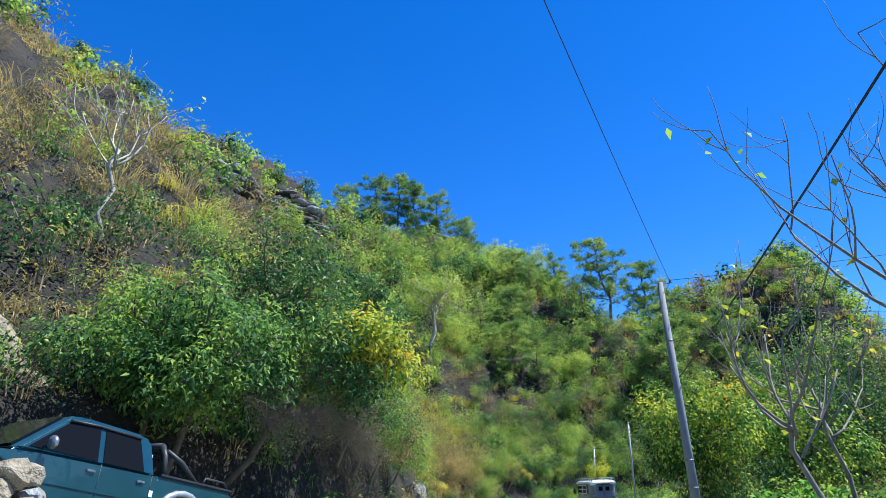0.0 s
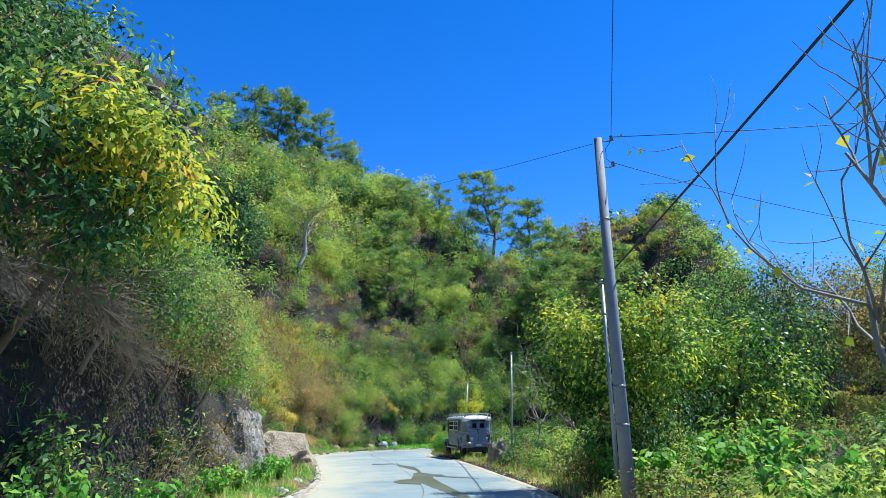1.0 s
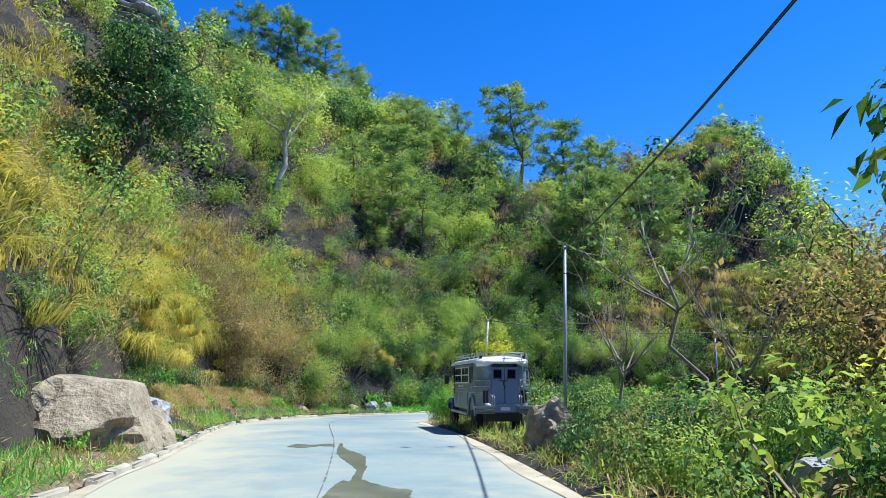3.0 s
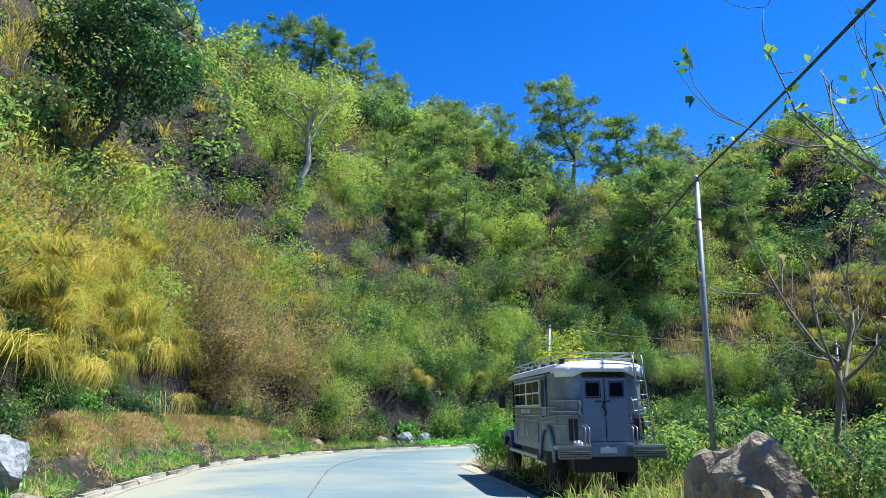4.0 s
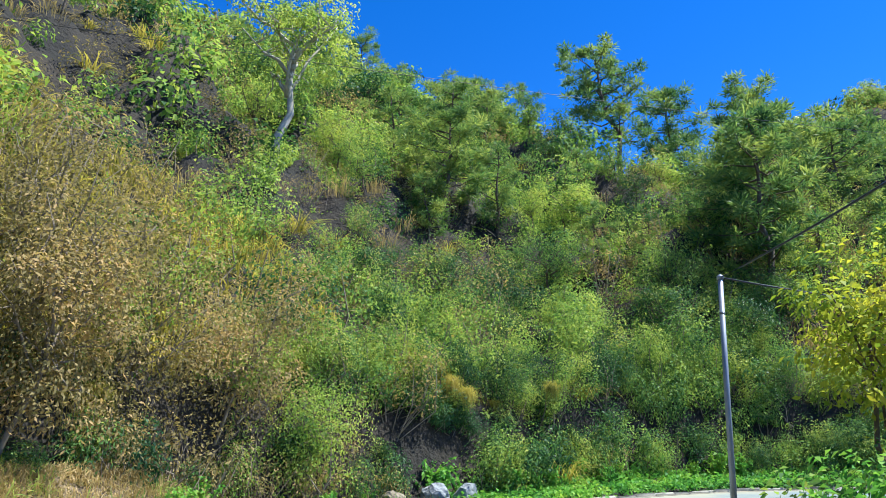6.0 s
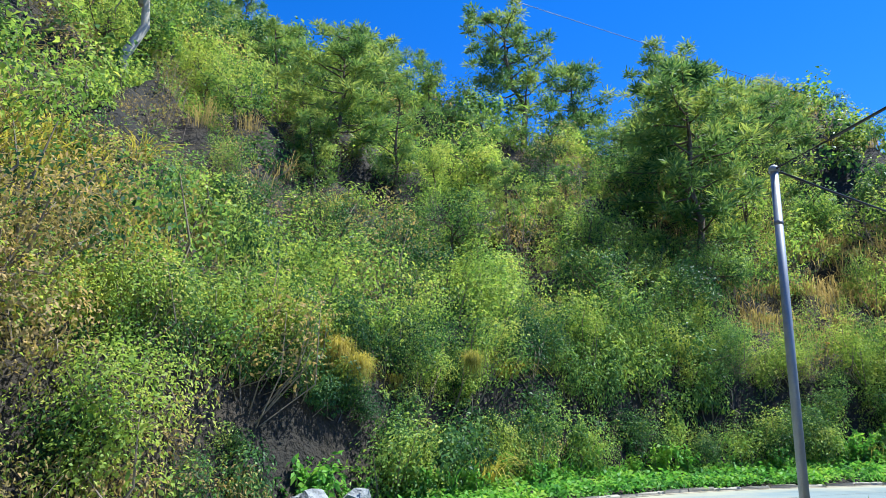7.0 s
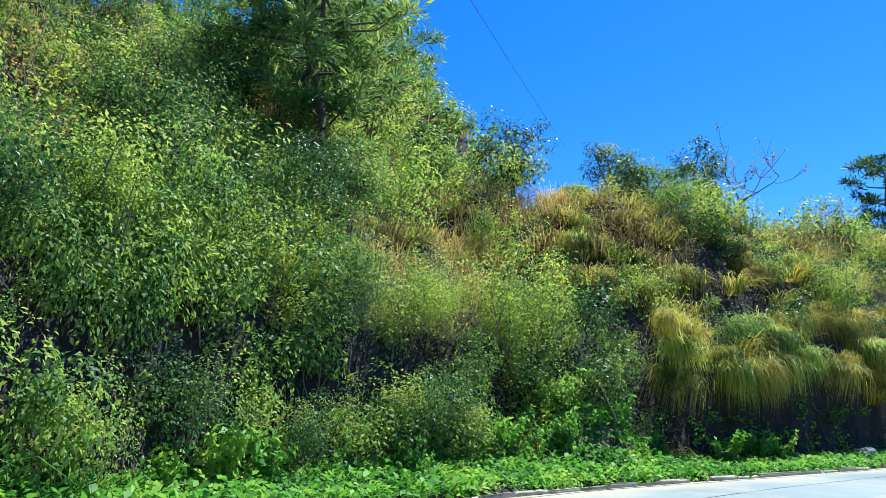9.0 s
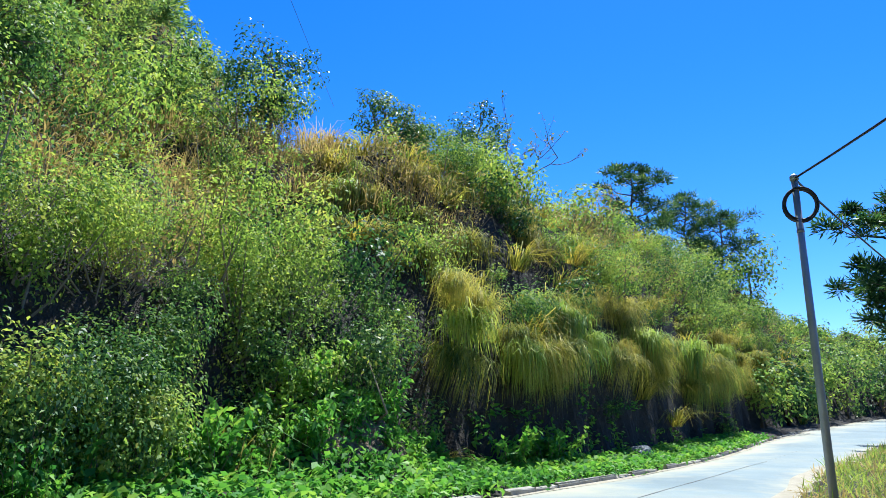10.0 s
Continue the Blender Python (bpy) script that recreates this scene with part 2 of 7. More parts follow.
def plain(name, stops, scale=3.0, rough=0.7, metal=0.0, bump_s=0.2, bump_scale=30.0, bump_d=0.01, obj=True, spec=0.5):
    """A surface with stains at one scale and grain at another."""
    m, n, l, p = material(name, rough, metal, spec)
    tc = n.new("ShaderNodeTexCoord") if obj else n.new("ShaderNodeNewGeometry")
    co = tc.outputs["Object"] if obj else tc.outputs["Position"]
    big, fine = tex_noise(n, l, scale, 5, 0.6, co), tex_noise(n, l, bump_scale, 4, 0.6, co)
    mixed = n.new("ShaderNodeMath"); mixed.operation = "MULTIPLY_ADD"; mixed.inputs[1].default_value = 0.3
    l.new(fine, mixed.inputs[0]); l.new(big, mixed.inputs[2])
    off = n.new("ShaderNodeMath"); off.operation = "SUBTRACT"; off.inputs[1].default_value = 0.12
    l.new(mixed.outputs[0], off.inputs[0])
    l.new(col_ramp(n, l, off.outputs[0], stops), p.inputs["Base Color"])
    if bump_s:
        bump(n, l, p, fine, bump_s, bump_d)
    return m


M_GREEN = leaf_material("leaf_green", [(0.0, (0.029, 0.085, 0.032)), (0.35, (0.098, 0.211, 0.063)), (0.7, (0.280, 0.410, 0.089)), (1.0, (0.430, 0.500, 0.105))], 0.44, 0.5, 0.6)
M_DARK = leaf_material("leaf_dark", [(0.0, (0.014, 0.049, 0.025)), (0.5, (0.050, 0.128, 0.046)), (0.85, (0.149, 0.267, 0.066)), (1.0, (0.419, 0.450, 0.102))], 0.34, 0.42, 0.6)
M_LIGHT = leaf_material("leaf_light", [(0.0, (0.091, 0.185, 0.045)), (0.35, (0.244, 0.370, 0.075)), (0.7, (0.400, 0.480, 0.100)), (1.0, (0.560, 0.560, 0.130))], 0.48, 0.5, 0.6)
M_DRY = leaf_material("leaf_dry", [(0.0, (0.075, 0.07, 0.03)), (0.35, (0.22, 0.187, 0.075)), (0.7, (0.365, 0.285, 0.12)), (1.0, (0.56, 0.38, 0.175))], 0.38, 0.7, 0.6)
M_GOLD = leaf_material("grass_gold", [(0.0, (0.070, 0.095, 0.024)), (0.35, (0.245, 0.245, 0.050)), (0.7, (0.510, 0.420, 0.078)), (1.0, (0.630, 0.510, 0.135))], 0.44, 0.55, 0.9)
M_REED = leaf_material("grass_reed", [(0.0, (0.056, 0.105, 0.025)), (0.35, (0.225, 0.265, 0.055)), (0.7, (0.480, 0.425, 0.090)), (1.0, (0.620, 0.520, 0.150))], 0.46, 0.55, 0.9)
M_STRAW = leaf_material("grass_straw", [(0.0, (0.224, 0.182, 0.074)), (0.4, (0.406, 0.308, 0.135)), (0.8, (0.560, 0.420, 0.203)), (1.0, (0.630, 0.476, 0.270))], 0.36, 0.7)
M_FRESH = leaf_material("leaf_fresh", [(0.0, (0.049, 0.182, 0.039)), (0.5, (0.154, 0.378, 0.058)), (1.0, (0.350, 0.532, 0.085))], 0.40, 0.5, 0.8)
M_PINE = leaf_material("needles", [(0.0, (0.040, 0.110, 0.048)), (0.5, (0.165, 0.280, 0.085)), (1.0, (0.430, 0.470, 0.120))], 0.42, 0.5, 0.3)
M_YELLOW = leaf_material("leaf_yellow", [(0.0, (0.149, 0.257, 0.024)), (0.5, (0.405, 0.432, 0.048)), (0.85, (0.640, 0.500, 0.054)), (1.0, (0.700, 0.330, 0.040))], 0.43, 0.5, 0.8)
M_LEMON = leaf_material("leaf_lemon", [(0.0, (0.160, 0.270, 0.024)), (0.5, (0.390, 0.440, 0.048)), (1.0, (0.620, 0.570, 0.060))], 0.43, 0.5, 0.8)
M_BROAD = leaf_material("leaf_broad", [(0.0, (0.016, 0.060, 0.019)), (0.4, (0.064, 0.166, 0.034)), (0.75, (0.243, 0.364, 0.054)), (1.0, (0.660, 0.628, 0.086))], 0.40, 0.38, 0.6)
M_BARK = plain("bark", [(0.2, (0.06, 0.045, 0.03)), (0.8, (0.16, 0.12, 0.085))], 4, 0.9, 0, 0.7, 18, 0.03)
M_PALE = plain("pale_bark", [(0.2, (0.3, 0.26, 0.2)), (0.8, (0.55, 0.5, 0.42))], 3, 0.85, 0, 0.5, 20, 0.02)
M_LIMB = plain("grey_bark", [(0.2, (0.12, 0.105, 0.085)), (0.8, (0.30, 0.27, 0.225))], 3, 0.85, 0, 0.5, 20, 0.02)
M_TWIG = plain("twigs", [(0.2, (0.13, 0.1, 0.07)), (0.8, (0.27, 0.22, 0.16))], 3, 0.9, 0, 0, 20, 0.02)
# near-black: shade between plants and in bank hollows is put into the colour
M_SOIL = plain("soil_litter_and_shade", [(0.1, (0.007, 0.007, 0.006)), (0.45, (0.016, 0.014, 0.010)), (0.7, (0.04, 0.03, 0.019)), (0.9, (0.11, 0.08, 0.05))], 0.25, 0.95, 0, 1.0, 3.5, 0.25, False)


def ground_surface():
    """Soil and litter, near-black for shade under plants; bare brown earth where slumped."""
    m = M_SOIL
    n, l = m.node_tree.nodes, m.node_tree.links
    p = n["Principled BSDF"]
    old = p.inputs["Base Color"].links[0].from_socket
    geo, at = n.new("ShaderNodeNewGeometry"), n.new("ShaderNodeAttribute")
    at.attribute_name = "bare_earth"
    co = geo.outputs["Position"]
    sift = n.new("ShaderNodeMath"); sift.operation = "MULTIPLY_ADD"; sift.inputs[1].default_value = 0.9
    l.new(tex_noise(n, l, 1.4, 5, 0.65, co), sift.inputs[0]); l.new(at.outputs["Fac"], sift.inputs[2])
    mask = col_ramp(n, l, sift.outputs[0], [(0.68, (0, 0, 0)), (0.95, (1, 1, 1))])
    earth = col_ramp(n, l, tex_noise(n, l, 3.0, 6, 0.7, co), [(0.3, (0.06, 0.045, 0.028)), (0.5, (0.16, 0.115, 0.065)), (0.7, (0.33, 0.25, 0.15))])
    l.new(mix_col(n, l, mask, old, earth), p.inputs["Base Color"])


ground_surface()

# ---- ground ----
gx = np.concatenate([-np.geomspace(900, 36, 22), np.arange(-34, -16, 1.6), np.arange(-16, 68, 0.55), np.arange(68, 130, 2.5), np.geomspace(132, 900, 16)])
gy = np.concatenate([-np.geomspace(900, 22, 18), np.arange(-20, 4, 1.5), np.arange(4, 100, 0.55), np.arange(100, 200, 2.2), np.geomspace(202, 1000, 16)])
GX, GY = np.meshgrid(gx, gy)
S_VERGE = arc(-2.8, 12), arc(1.6, 46)
GS, GD, _, GZ = plan(GX.ravel(), GY.ravel())
far_r = np.hypot(GX.ravel() - 15, GY.ravel() - 60)
GZ = np.where(far_r > 240, GZ * np.clip(1 - (far_r - 240) / 300, 0, 1) - np.clip((far_r - 240) * 0.02, 0, 8), GZ)
nx, ny = len(gx), len(gy)
ii = (np.arange(ny - 1)[:, None] * nx + np.arange(nx - 1)).ravel()
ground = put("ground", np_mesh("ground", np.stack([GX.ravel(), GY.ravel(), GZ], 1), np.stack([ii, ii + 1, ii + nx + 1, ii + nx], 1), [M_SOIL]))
ground.data.polygons.foreach_set("use_smooth", np.ones(len(ground.data.polygons), bool))
bare_share = ground.data.attributes.new("bare_earth", "FLOAT", "POINT")
# the bank face is left out and keeps the shade-dark soil
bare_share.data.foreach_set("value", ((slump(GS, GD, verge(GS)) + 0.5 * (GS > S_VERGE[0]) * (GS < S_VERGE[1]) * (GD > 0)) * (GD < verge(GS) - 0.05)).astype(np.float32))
tagged(ground, "brown soil hillside and verge with dry litter, darkened for shade", "ground", kind="structure")


# ---- road ----
def road_surface():
    m, n, l, p = material("road_concrete", 0.75, 0, 0.4)
    geo = n.new("ShaderNodeNewGeometry")
    co = geo.outputs["Position"]
    big, mid, fine = tex_noise(n, l, 0.22, 4, 0.55, co), tex_noise(n, l, 1.6, 5, 0.6, co), tex_noise(n, l, 60, 3, 0.6, co)
    base = col_ramp(n, l, big, [(0.3, (0.155, 0.205, 0.214)), (0.5, (0.20, 0.255, 0.26)), (0.7, (0.28, 0.30, 0.255))])
    base = mix_col(n, l, 0.35, base, col_ramp(n, l, mid, [(0.3, (0.25, 0.26, 0.26)), (0.7, (0.48, 0.47, 0.44))]), "SOFT_LIGHT")
    base = mix_col(n, l, 0.25, base, col_ramp(n, l, fine, [(0.3, (0.3, 0.3, 0.3)), (0.7, (0.7, 0.7, 0.7))]), "OVERLAY")
    edge = n.new("ShaderNodeAttribute")
    edge.attribute_name = "dust"
    sift = n.new("ShaderNodeMath"); sift.operation = "MULTIPLY_ADD"; sift.inputs[1].default_value = 1.1
    l.new(tex_noise(n, l, 0.55, 5, 0.65, co), sift.inputs[0]); l.new(edge.outputs["Fac"], sift.inputs[2])
    dust = col_ramp(n, l, sift.outputs[0], [(0.62, (0, 0, 0)), (1.0, (0.75, 0.75, 0.75))])
    base = mix_col(n, l, dust, base, (0.40, 0.365, 0.25))
    l.new(base, p.inputs["Base Color"])
    bump(n, l, p, fine, 0.25, 0.006)
    return m


M_ROAD = road_surface()
M_SAND = plain("sandy_edge", [(0.2, (0.24, 0.21, 0.15)), (0.6, (0.4, 0.35, 0.25)), (0.9, (0.52, 0.47, 0.36))], 1.2, 0.95, 0, 0.8, 22, 0.03, False)
M_CONC = plain("old_concrete", [(0.2, (0.22, 0.205, 0.165)), (0.6, (0.38, 0.35, 0.28)), (0.9, (0.52, 0.48, 0.39))], 2.5, 0.9, 0, 0.6, 25, 0.02)


def resample(line, n):
    d = np.concatenate([[0], np.cumsum(np.hypot(*np.diff(line, axis=0).T))])
    t = np.linspace(0, d[-1], n)
    return np.stack([np.interp(t, d, line[:, 0]), np.interp(t, d, line[:, 1])], 1)


def strip(name, rows, mats):
    """A ribbon of quads from rows of equally many points."""
    rows = [np.asarray(r) for r in rows]
    k, n = len(rows), len(rows[0])
    V = np.concatenate(rows)
    i = (np.arange(k - 1)[:, None] * n + np.arange(n - 1)).ravel()
    me = np_mesh(name, V, np.stack([i, i + 1, i + n + 1, i + n], 1), mats)
    return me


# rungs across the road run from the right edge to the kerb
RL = resample(LINE_L, 420)
_, _ = nearest(LINE_R, RL[:, 0], RL[:, 1])


def foot(line, x, y):
    a, b = line[:-1], line[1:]
    ab = b - a
    t = np.clip(((x - a[:, 0]) * ab[:, 0] + (y - a[:, 1]) * ab[:, 1]) / (ab ** 2).sum(1), 0, 1)
    p = a + t[:, None] * ab
    return p[((p - (x, y)) ** 2).sum(1).argmin()]


RR = np.array([foot(LINE_R, *p) for p in RL])
zl = road_z(nearest(LINE_L, RL[:, 0], RL[:, 1])[0])
ZR = lambda f: np.column_stack([RL * (1 - f) + RR * f, zl + 0.05 * 4 * f * (1 - f)])
across = RL - RR
across = across / np.hypot(*across.T)[:, None]
road = put("road", strip("road", [ZR(f) for f in np.linspace(1, 0, 9)], [M_ROAD]))
# dust drifted to the edges of the road
dust = road.data.attributes.new("dust", "FLOAT", "POINT")
dust.data.foreach_set("value", np.repeat([0.32, 0.12, 0.0, 0.0, 0.04, 0.1, 0.2, 0.36, 0.56], 420).astype(np.float32))
road.data.polygons.foreach_set("use_smooth", np.ones(len(road.data.polygons), bool))
tagged(road, "pale grey concrete mountain road with sandy stains", "road", kind="structure")
for nm, base, sgn in (("shoulder", RL, 1.0), ("shoulder", RR, -1.0)):
    wob = 0.12 * np.sin(np.arange(420) * 0.9) + 0.1 * np.sin(np.arange(420) * 0.37)
    rows = [np.column_stack([base - across * 0.10 * sgn + across * (wob[:, None] * 0.5), zl + 0.012]),
            np.column_stack([base + across * 0.15 * sgn, zl + 0.015]), np.column_stack([base + across * 0.75 * sgn, zl - 0.22])]
    if sgn < 0:
        rows = rows[::-1]
    ob = put(nm, strip(nm, rows[::-1], [M_SAND]))
    tagged(ob, "sandy gravel strip along the road edge", "road shoulder", kind="structure")

kerb = new("kerb")
tagged(kerb, "low weathered concrete kerb with gaps along the verge", "kerb", kind="structure")


def kerb_mesh(seed):
    r = random.Random(seed)
    bm = box(bmesh.new(), -0.5, 0.5, -0.085, 0.085, -0.25, 0.13, 0.018)
    for v in bm.verts:
        v.co += Vector((r.uniform(-.03, .03), r.uniform(-.025, .025), r.uniform(-.04, .015)))
    me = bpy.data.meshes.new("kerb_stone")
    bm.to_mesh(me)
    bm.free()
    me.materials.append(M_CONC)
    return me


KM = [kerb_mesh(i) for i in range(5)]
kr = random.Random(4)
kd = np.concatenate([[0], np.cumsum(np.hypot(*np.diff(LINE_L, axis=0).T))])
s_k = arc(0.3, 24)
while s_k < arc(75, 68):
    x, y = np.interp(s_k, kd, LINE_L[:, 0]), np.interp(s_k, kd, LINE_L[:, 1])
    x2, y2 = np.interp(s_k + 0.5, kd, LINE_L[:, 0]), np.interp(s_k + 0.5, kd, LINE_L[:, 1])
    if kr.random() > (0.12 if s_k < arc(7.6, 72.6) else 0.05):
        st = put("kerb_stone", kr.choice(KM), kerb)
        nrm = Vector((-(y2 - y), x2 - x, 0)).normalized() * (0.16 + kr.uniform(-.02, .02))
        st.matrix_basis = pose(x + nrm.x, y + nrm.y, float(road_z(s_k)) + kr.uniform(-.055, .005), kr.uniform(-3, 3), kr.uniform(-1, 1), math.degrees(math.atan2(y2 - y, x2 - x)))
    s_k += 1.02

# ---- plants: shapes ----
RNG = np.random.default_rng(7)


def unit(v):
    return v / np.maximum(np.linalg.norm(v, axis=1, keepdims=True), 1e-6)


def spikes(rng, p, out, length, width, droop=0.3, spread=0.7):
    """Narrow blades and needles at the points p that point along out. Returns vertices, four to a blade."""
    n = len(p)
    a = unit(out + rng.normal(0, spread, (n, 3)) + np.array([0, 0, -droop]))
    b = unit(np.cross(a, out + rng.normal(0, 0.45, (n, 3)) + np.array([0.01, 0.02, 0.35])))
    nn = np.cross(b, a)
    L = length * rng.uniform(0.6, 1.3, (n, 1))
    W = width * rng.uniform(0.7, 1.25, (n, 1))
    mid = p + a * L * 0.48 + nn * L * 0.10
    V = np.stack([p, mid + b * W * 0.5, p + a * L - nn * L * 0.08, mid - b * W * 0.5], 1)
    return V.reshape(-1, 3)


def leaves(rng, p, out, length, width, droop=0.3, spread=0.7):
    """Pointed leaves at the points p whose blades face out and up and whose tips droop. Returns vertices, four to a leaf."""
    n = len(p)
    nn = unit(out + rng.normal(0, 0.75 * spread, (n, 3)) + np.array([0, 0, 0.7]))
    a = rng.normal(0, 0.8, (n, 3)) + out * 0.5 + np.array([0, 0, -1.6 * droop])
    a = unit(a - nn * (a * nn).sum(1, keepdims=True))
    b = np.cross(nn, a)
    L = length * rng.uniform(0.55, 1.35, (n, 1))
    W = width * rng.uniform(0.7, 1.3, (n, 1))
    mid = p + a * L * 0.45 + nn * L * 0.10
    V = np.stack([p, mid + b * W * 0.5, p + a * L - nn * L * 0.10, mid - b * W * 0.5], 1)
    return V.reshape(-1, 3)


def lobes(rng, n, count, rx, ry, rz, base, size):
    """Points and outward ways on a heap of count round lobes within an ellipsoid."""
    c = unit(rng.normal(0, 1, (count, 3))) * rng.uniform(0.35, 1.0, (count, 1))
    c = c * np.array([rx, ry, rz]) + np.array([0, 0, base])
    r = size * rng.uniform(0.55, 1.2, count)
    k = rng.integers(0, count, n)
    o = unit(rng.normal(0, 1, (n, 3)))
    p = c[k] + o * (r[k] * rng.uniform(0.8, 1.06, n))[:, None]
    mid = np.array([0, 0, base])
    return p, unit(o + 0.6 * unit(p - mid))


def quads(n):
    return np.arange(4 * n).reshape(-1, 4)


def twigs(rng, ends, root, thick, bend=0.15):
    """Thin three-sided stems from root to the ends; vertices and quads."""
    V, Q = [], []
    for e in ends:
        e = np.asarray(e, float)
        r0 = np.asarray(root, float) + rng.normal(0, thick * 3, 3) * np.array([1, 1, 0])
        m = (r0 + e) / 2 + rng.normal(0, bend, 3) * np.linalg.norm(e - r0)
        pts = [r0, m, e]
        d = unit((e - r0)[None])[0]
        u = unit(np.cross(d, [0.3, 0.9, 0.2])[None])[0]
        w = np.cross(d, u)
        b = sum(len(v) for v in V)
        rows = []
        for p, t in zip(pts, (1.0, 0.7, 0.25)):
            rows.append([p + (u * math.cos(a) + w * math.sin(a)) * thick * t for a in (0, 2.1, 4.2)])
        V.append(np.array(rows).reshape(-1, 3))
        for i in range(2):
            for k in range(3):
                Q.append((b + 3 * i + k, b + 3 * i + (k + 1) % 3, b + 3 * i + 3 + (k + 1) % 3, b + 3 * i + 3 + k))
    return np.concatenate(V), np.array(Q)


def blades(rng, n, spread, height, width, arch, lean=(0, 0)):
    """Arching grass blades from a tuft; vertices and quads, three quads to a blade."""
    az = rng.uniform(0, math.tau, n)
    r = spread * np.sqrt(rng.uniform(0, 1, n))
    root = np.stack([np.cos(az) * r, np.sin(az) * r, np.zeros(n)], 1)
    way = np.stack([np.cos(az + rng.normal(0, .5, n)) + lean[0], np.sin(az + rng.normal(0, .5, n)) + lean[1], np.zeros(n)], 1)
    H = height * rng.uniform(0.55, 1.15, (n, 1))
    A = arch * rng.uniform(0.5, 1.4, (n, 1))
    side = unit(np.cross(way, [0, 0, 1.0]) + rng.normal(0, .2, (n, 3)))
    V = np.empty((n, 8, 3))
    for k, t in enumerate((0, 0.4, 0.75, 1.0)):
        up = np.array([0, 0, 1.0]) * H * (t * (1.35 - 0.35 * t) - A * t ** 3 * 0.8)
        c = root + up + way * H * A * t ** 1.7
        w = width * (1.0, 0.95, 0.6, 0.08)[k] / 2
        V[:, 2 * k], V[:, 2 * k + 1] = c - side * w, c + side * w
    q = np.array([[0, 1, 3, 2], [2, 3, 5, 4], [4, 5, 7, 6]])
    Q = (np.arange(n)[:, None, None] * 8 + q).reshape(-1, 4)
    return V.reshape(-1, 3), Q


def cascade(seed, n=150, out=1.0, drop=1.1, width=0.022, round_=1.15, rise=1.0):
    """A tuft that rises a little and then hangs over towards +x."""
    rng = np.random.default_rng(seed)
    az = rng.normal(0, round_, n)
    root = np.column_stack([rng.normal(0, .16, n), rng.normal(0, .3, n), rng.uniform(-.15, .15, n)])
    way = np.column_stack([np.cos(az), np.sin(az), np.zeros(n)])
    side = unit(np.cross(way, [0, 0, 1.0]) + rng.normal(0, .25, (n, 3)))
    R = out * rng.uniform(.3, 1.2, (n, 1))
    H = rise * rng.uniform(.3, 1.0, (n, 1))
    D = drop * rng.uniform(.2, 1.25, (n, 1)) ** 1.2
    V = np.empty((n, 8, 3))
    for k, t in enumerate((0, .3, .65, 1.0)):
        c = root + way * R * (1 - (1 - t) ** 1.7) + np.array([0, 0, 1.0]) * (H * 1.9 * t - (H * 1.9 + D) * t * t)
        w = width * (1, 1, .8, .08)[k] / 2
        V[:, 2 * k], V[:, 2 * k + 1] = c - side * w, c + side * w
    f = np.array([[0, 1, 3, 2], [2, 3, 5, 4], [4, 5, 7, 6]])
    return V.reshape(-1, 3), (np.arange(n)[:, None, None] * 8 + f).reshape(-1, 4)


def shrub_shape(seed, n=520, r=1.0, h=0.85, length=0.2, width=0.085, droop=0.3, count=13, size=0.42):
    rng = np.random.default_rng(seed)
    p, o = lobes(rng, n, count, r * 0.75, r * 0.75, h * 0.6, h * 0.62, size * r)
    keep = p[:, 2] > -0.25 * h
    p, o = p[keep], o[keep]
    return leaves(rng, p, o, length, width, droop), quads(len(p)), twigs(rng, p[:: max(1, len(p) // 4)][:4], (0, 0, -0.3), 0.022 * r)


def dry_shape(seed, n=360, r=1.0, h=1.0, size=0.10):
    """A twiggy half-bare shrub: thin curved twigs with sparse small leaves."""
    rng = np.random.default_rng(seed)
    p, o = lobes(rng, n, 10, r * 0.75, r * 0.75, h * 0.6, h * 0.65, 0.42 * r)
    L = leaves(rng, p, o, size, size * 0.42, 0.2, 0.9)
    t = twigs(rng, p[:: max(1, n // 20)][:20] * 1.08, (0, 0, -0.3), 0.014, 0.18)
    return L, quads(len(p)), t


def grass_shape(seed, n=130, spread=0.3, height=1.2, width=0.028, arch=0.75, lean=(0, 0)):
    rng = np.random.default_rng(seed)
    return blades(rng, n, spread, height, width, arch, lean)


class Sheaf:
    """Gathers many placed copies of shapes into one mesh."""

    def __init__(self):
        self.V, self.Q, self.n = [], [], 0

    def add(self, V, Q, place, scale, turn, tilt=None):
        c, s = np.cos(turn), np.sin(turn)
        k = len(place)
        X = V[None, :, 0] * c[:, None] - V[None, :, 1] * s[:, None]
        Y = V[None, :, 0] * s[:, None] + V[None, :, 1] * c[:, None]
        Z = np.repeat(V[None, :, 2], k, 0)
        P = np.stack([X, Y, Z], 2) * scale[:, None, None]
        if tilt is not None:
            P[:, :, 0] += tilt[:, 0, None] * P[:, :, 2]
            P[:, :, 1] += tilt[:, 1, None] * P[:, :, 2]
        P = P + place[:, None, :]
        off = self.n + np.arange(k)[:, None, None] * len(V)
        self.V.append(P.reshape(-1, 3))
        self.Q.append((Q[None] + off).reshape(-1, 4))
        self.n += k * len(V)

    def link(self, name, mat, label, category):
        ob = put(name, np_mesh(name, np.concatenate(self.V), np.concatenate(self.Q), [mat]))
        return tagged(ob, label, category, kind="stuff")


# ---- plants: where they grow ----
S_BANK, S_WALL, S_GOLD, S_BROWN, S_BEND, S_MID, S_DARK, S_BUSH, S_REED, S_FAR = (arc(*q) for q in (
    (-1.6, 19), (1.6, 36), (1.5, 46), (2.6, 64), (6.9, 72), (11.5, 75.6), (19.5, 80.2), (28.5, 79.5), (35.5, 77.6), (62, 71.3)))
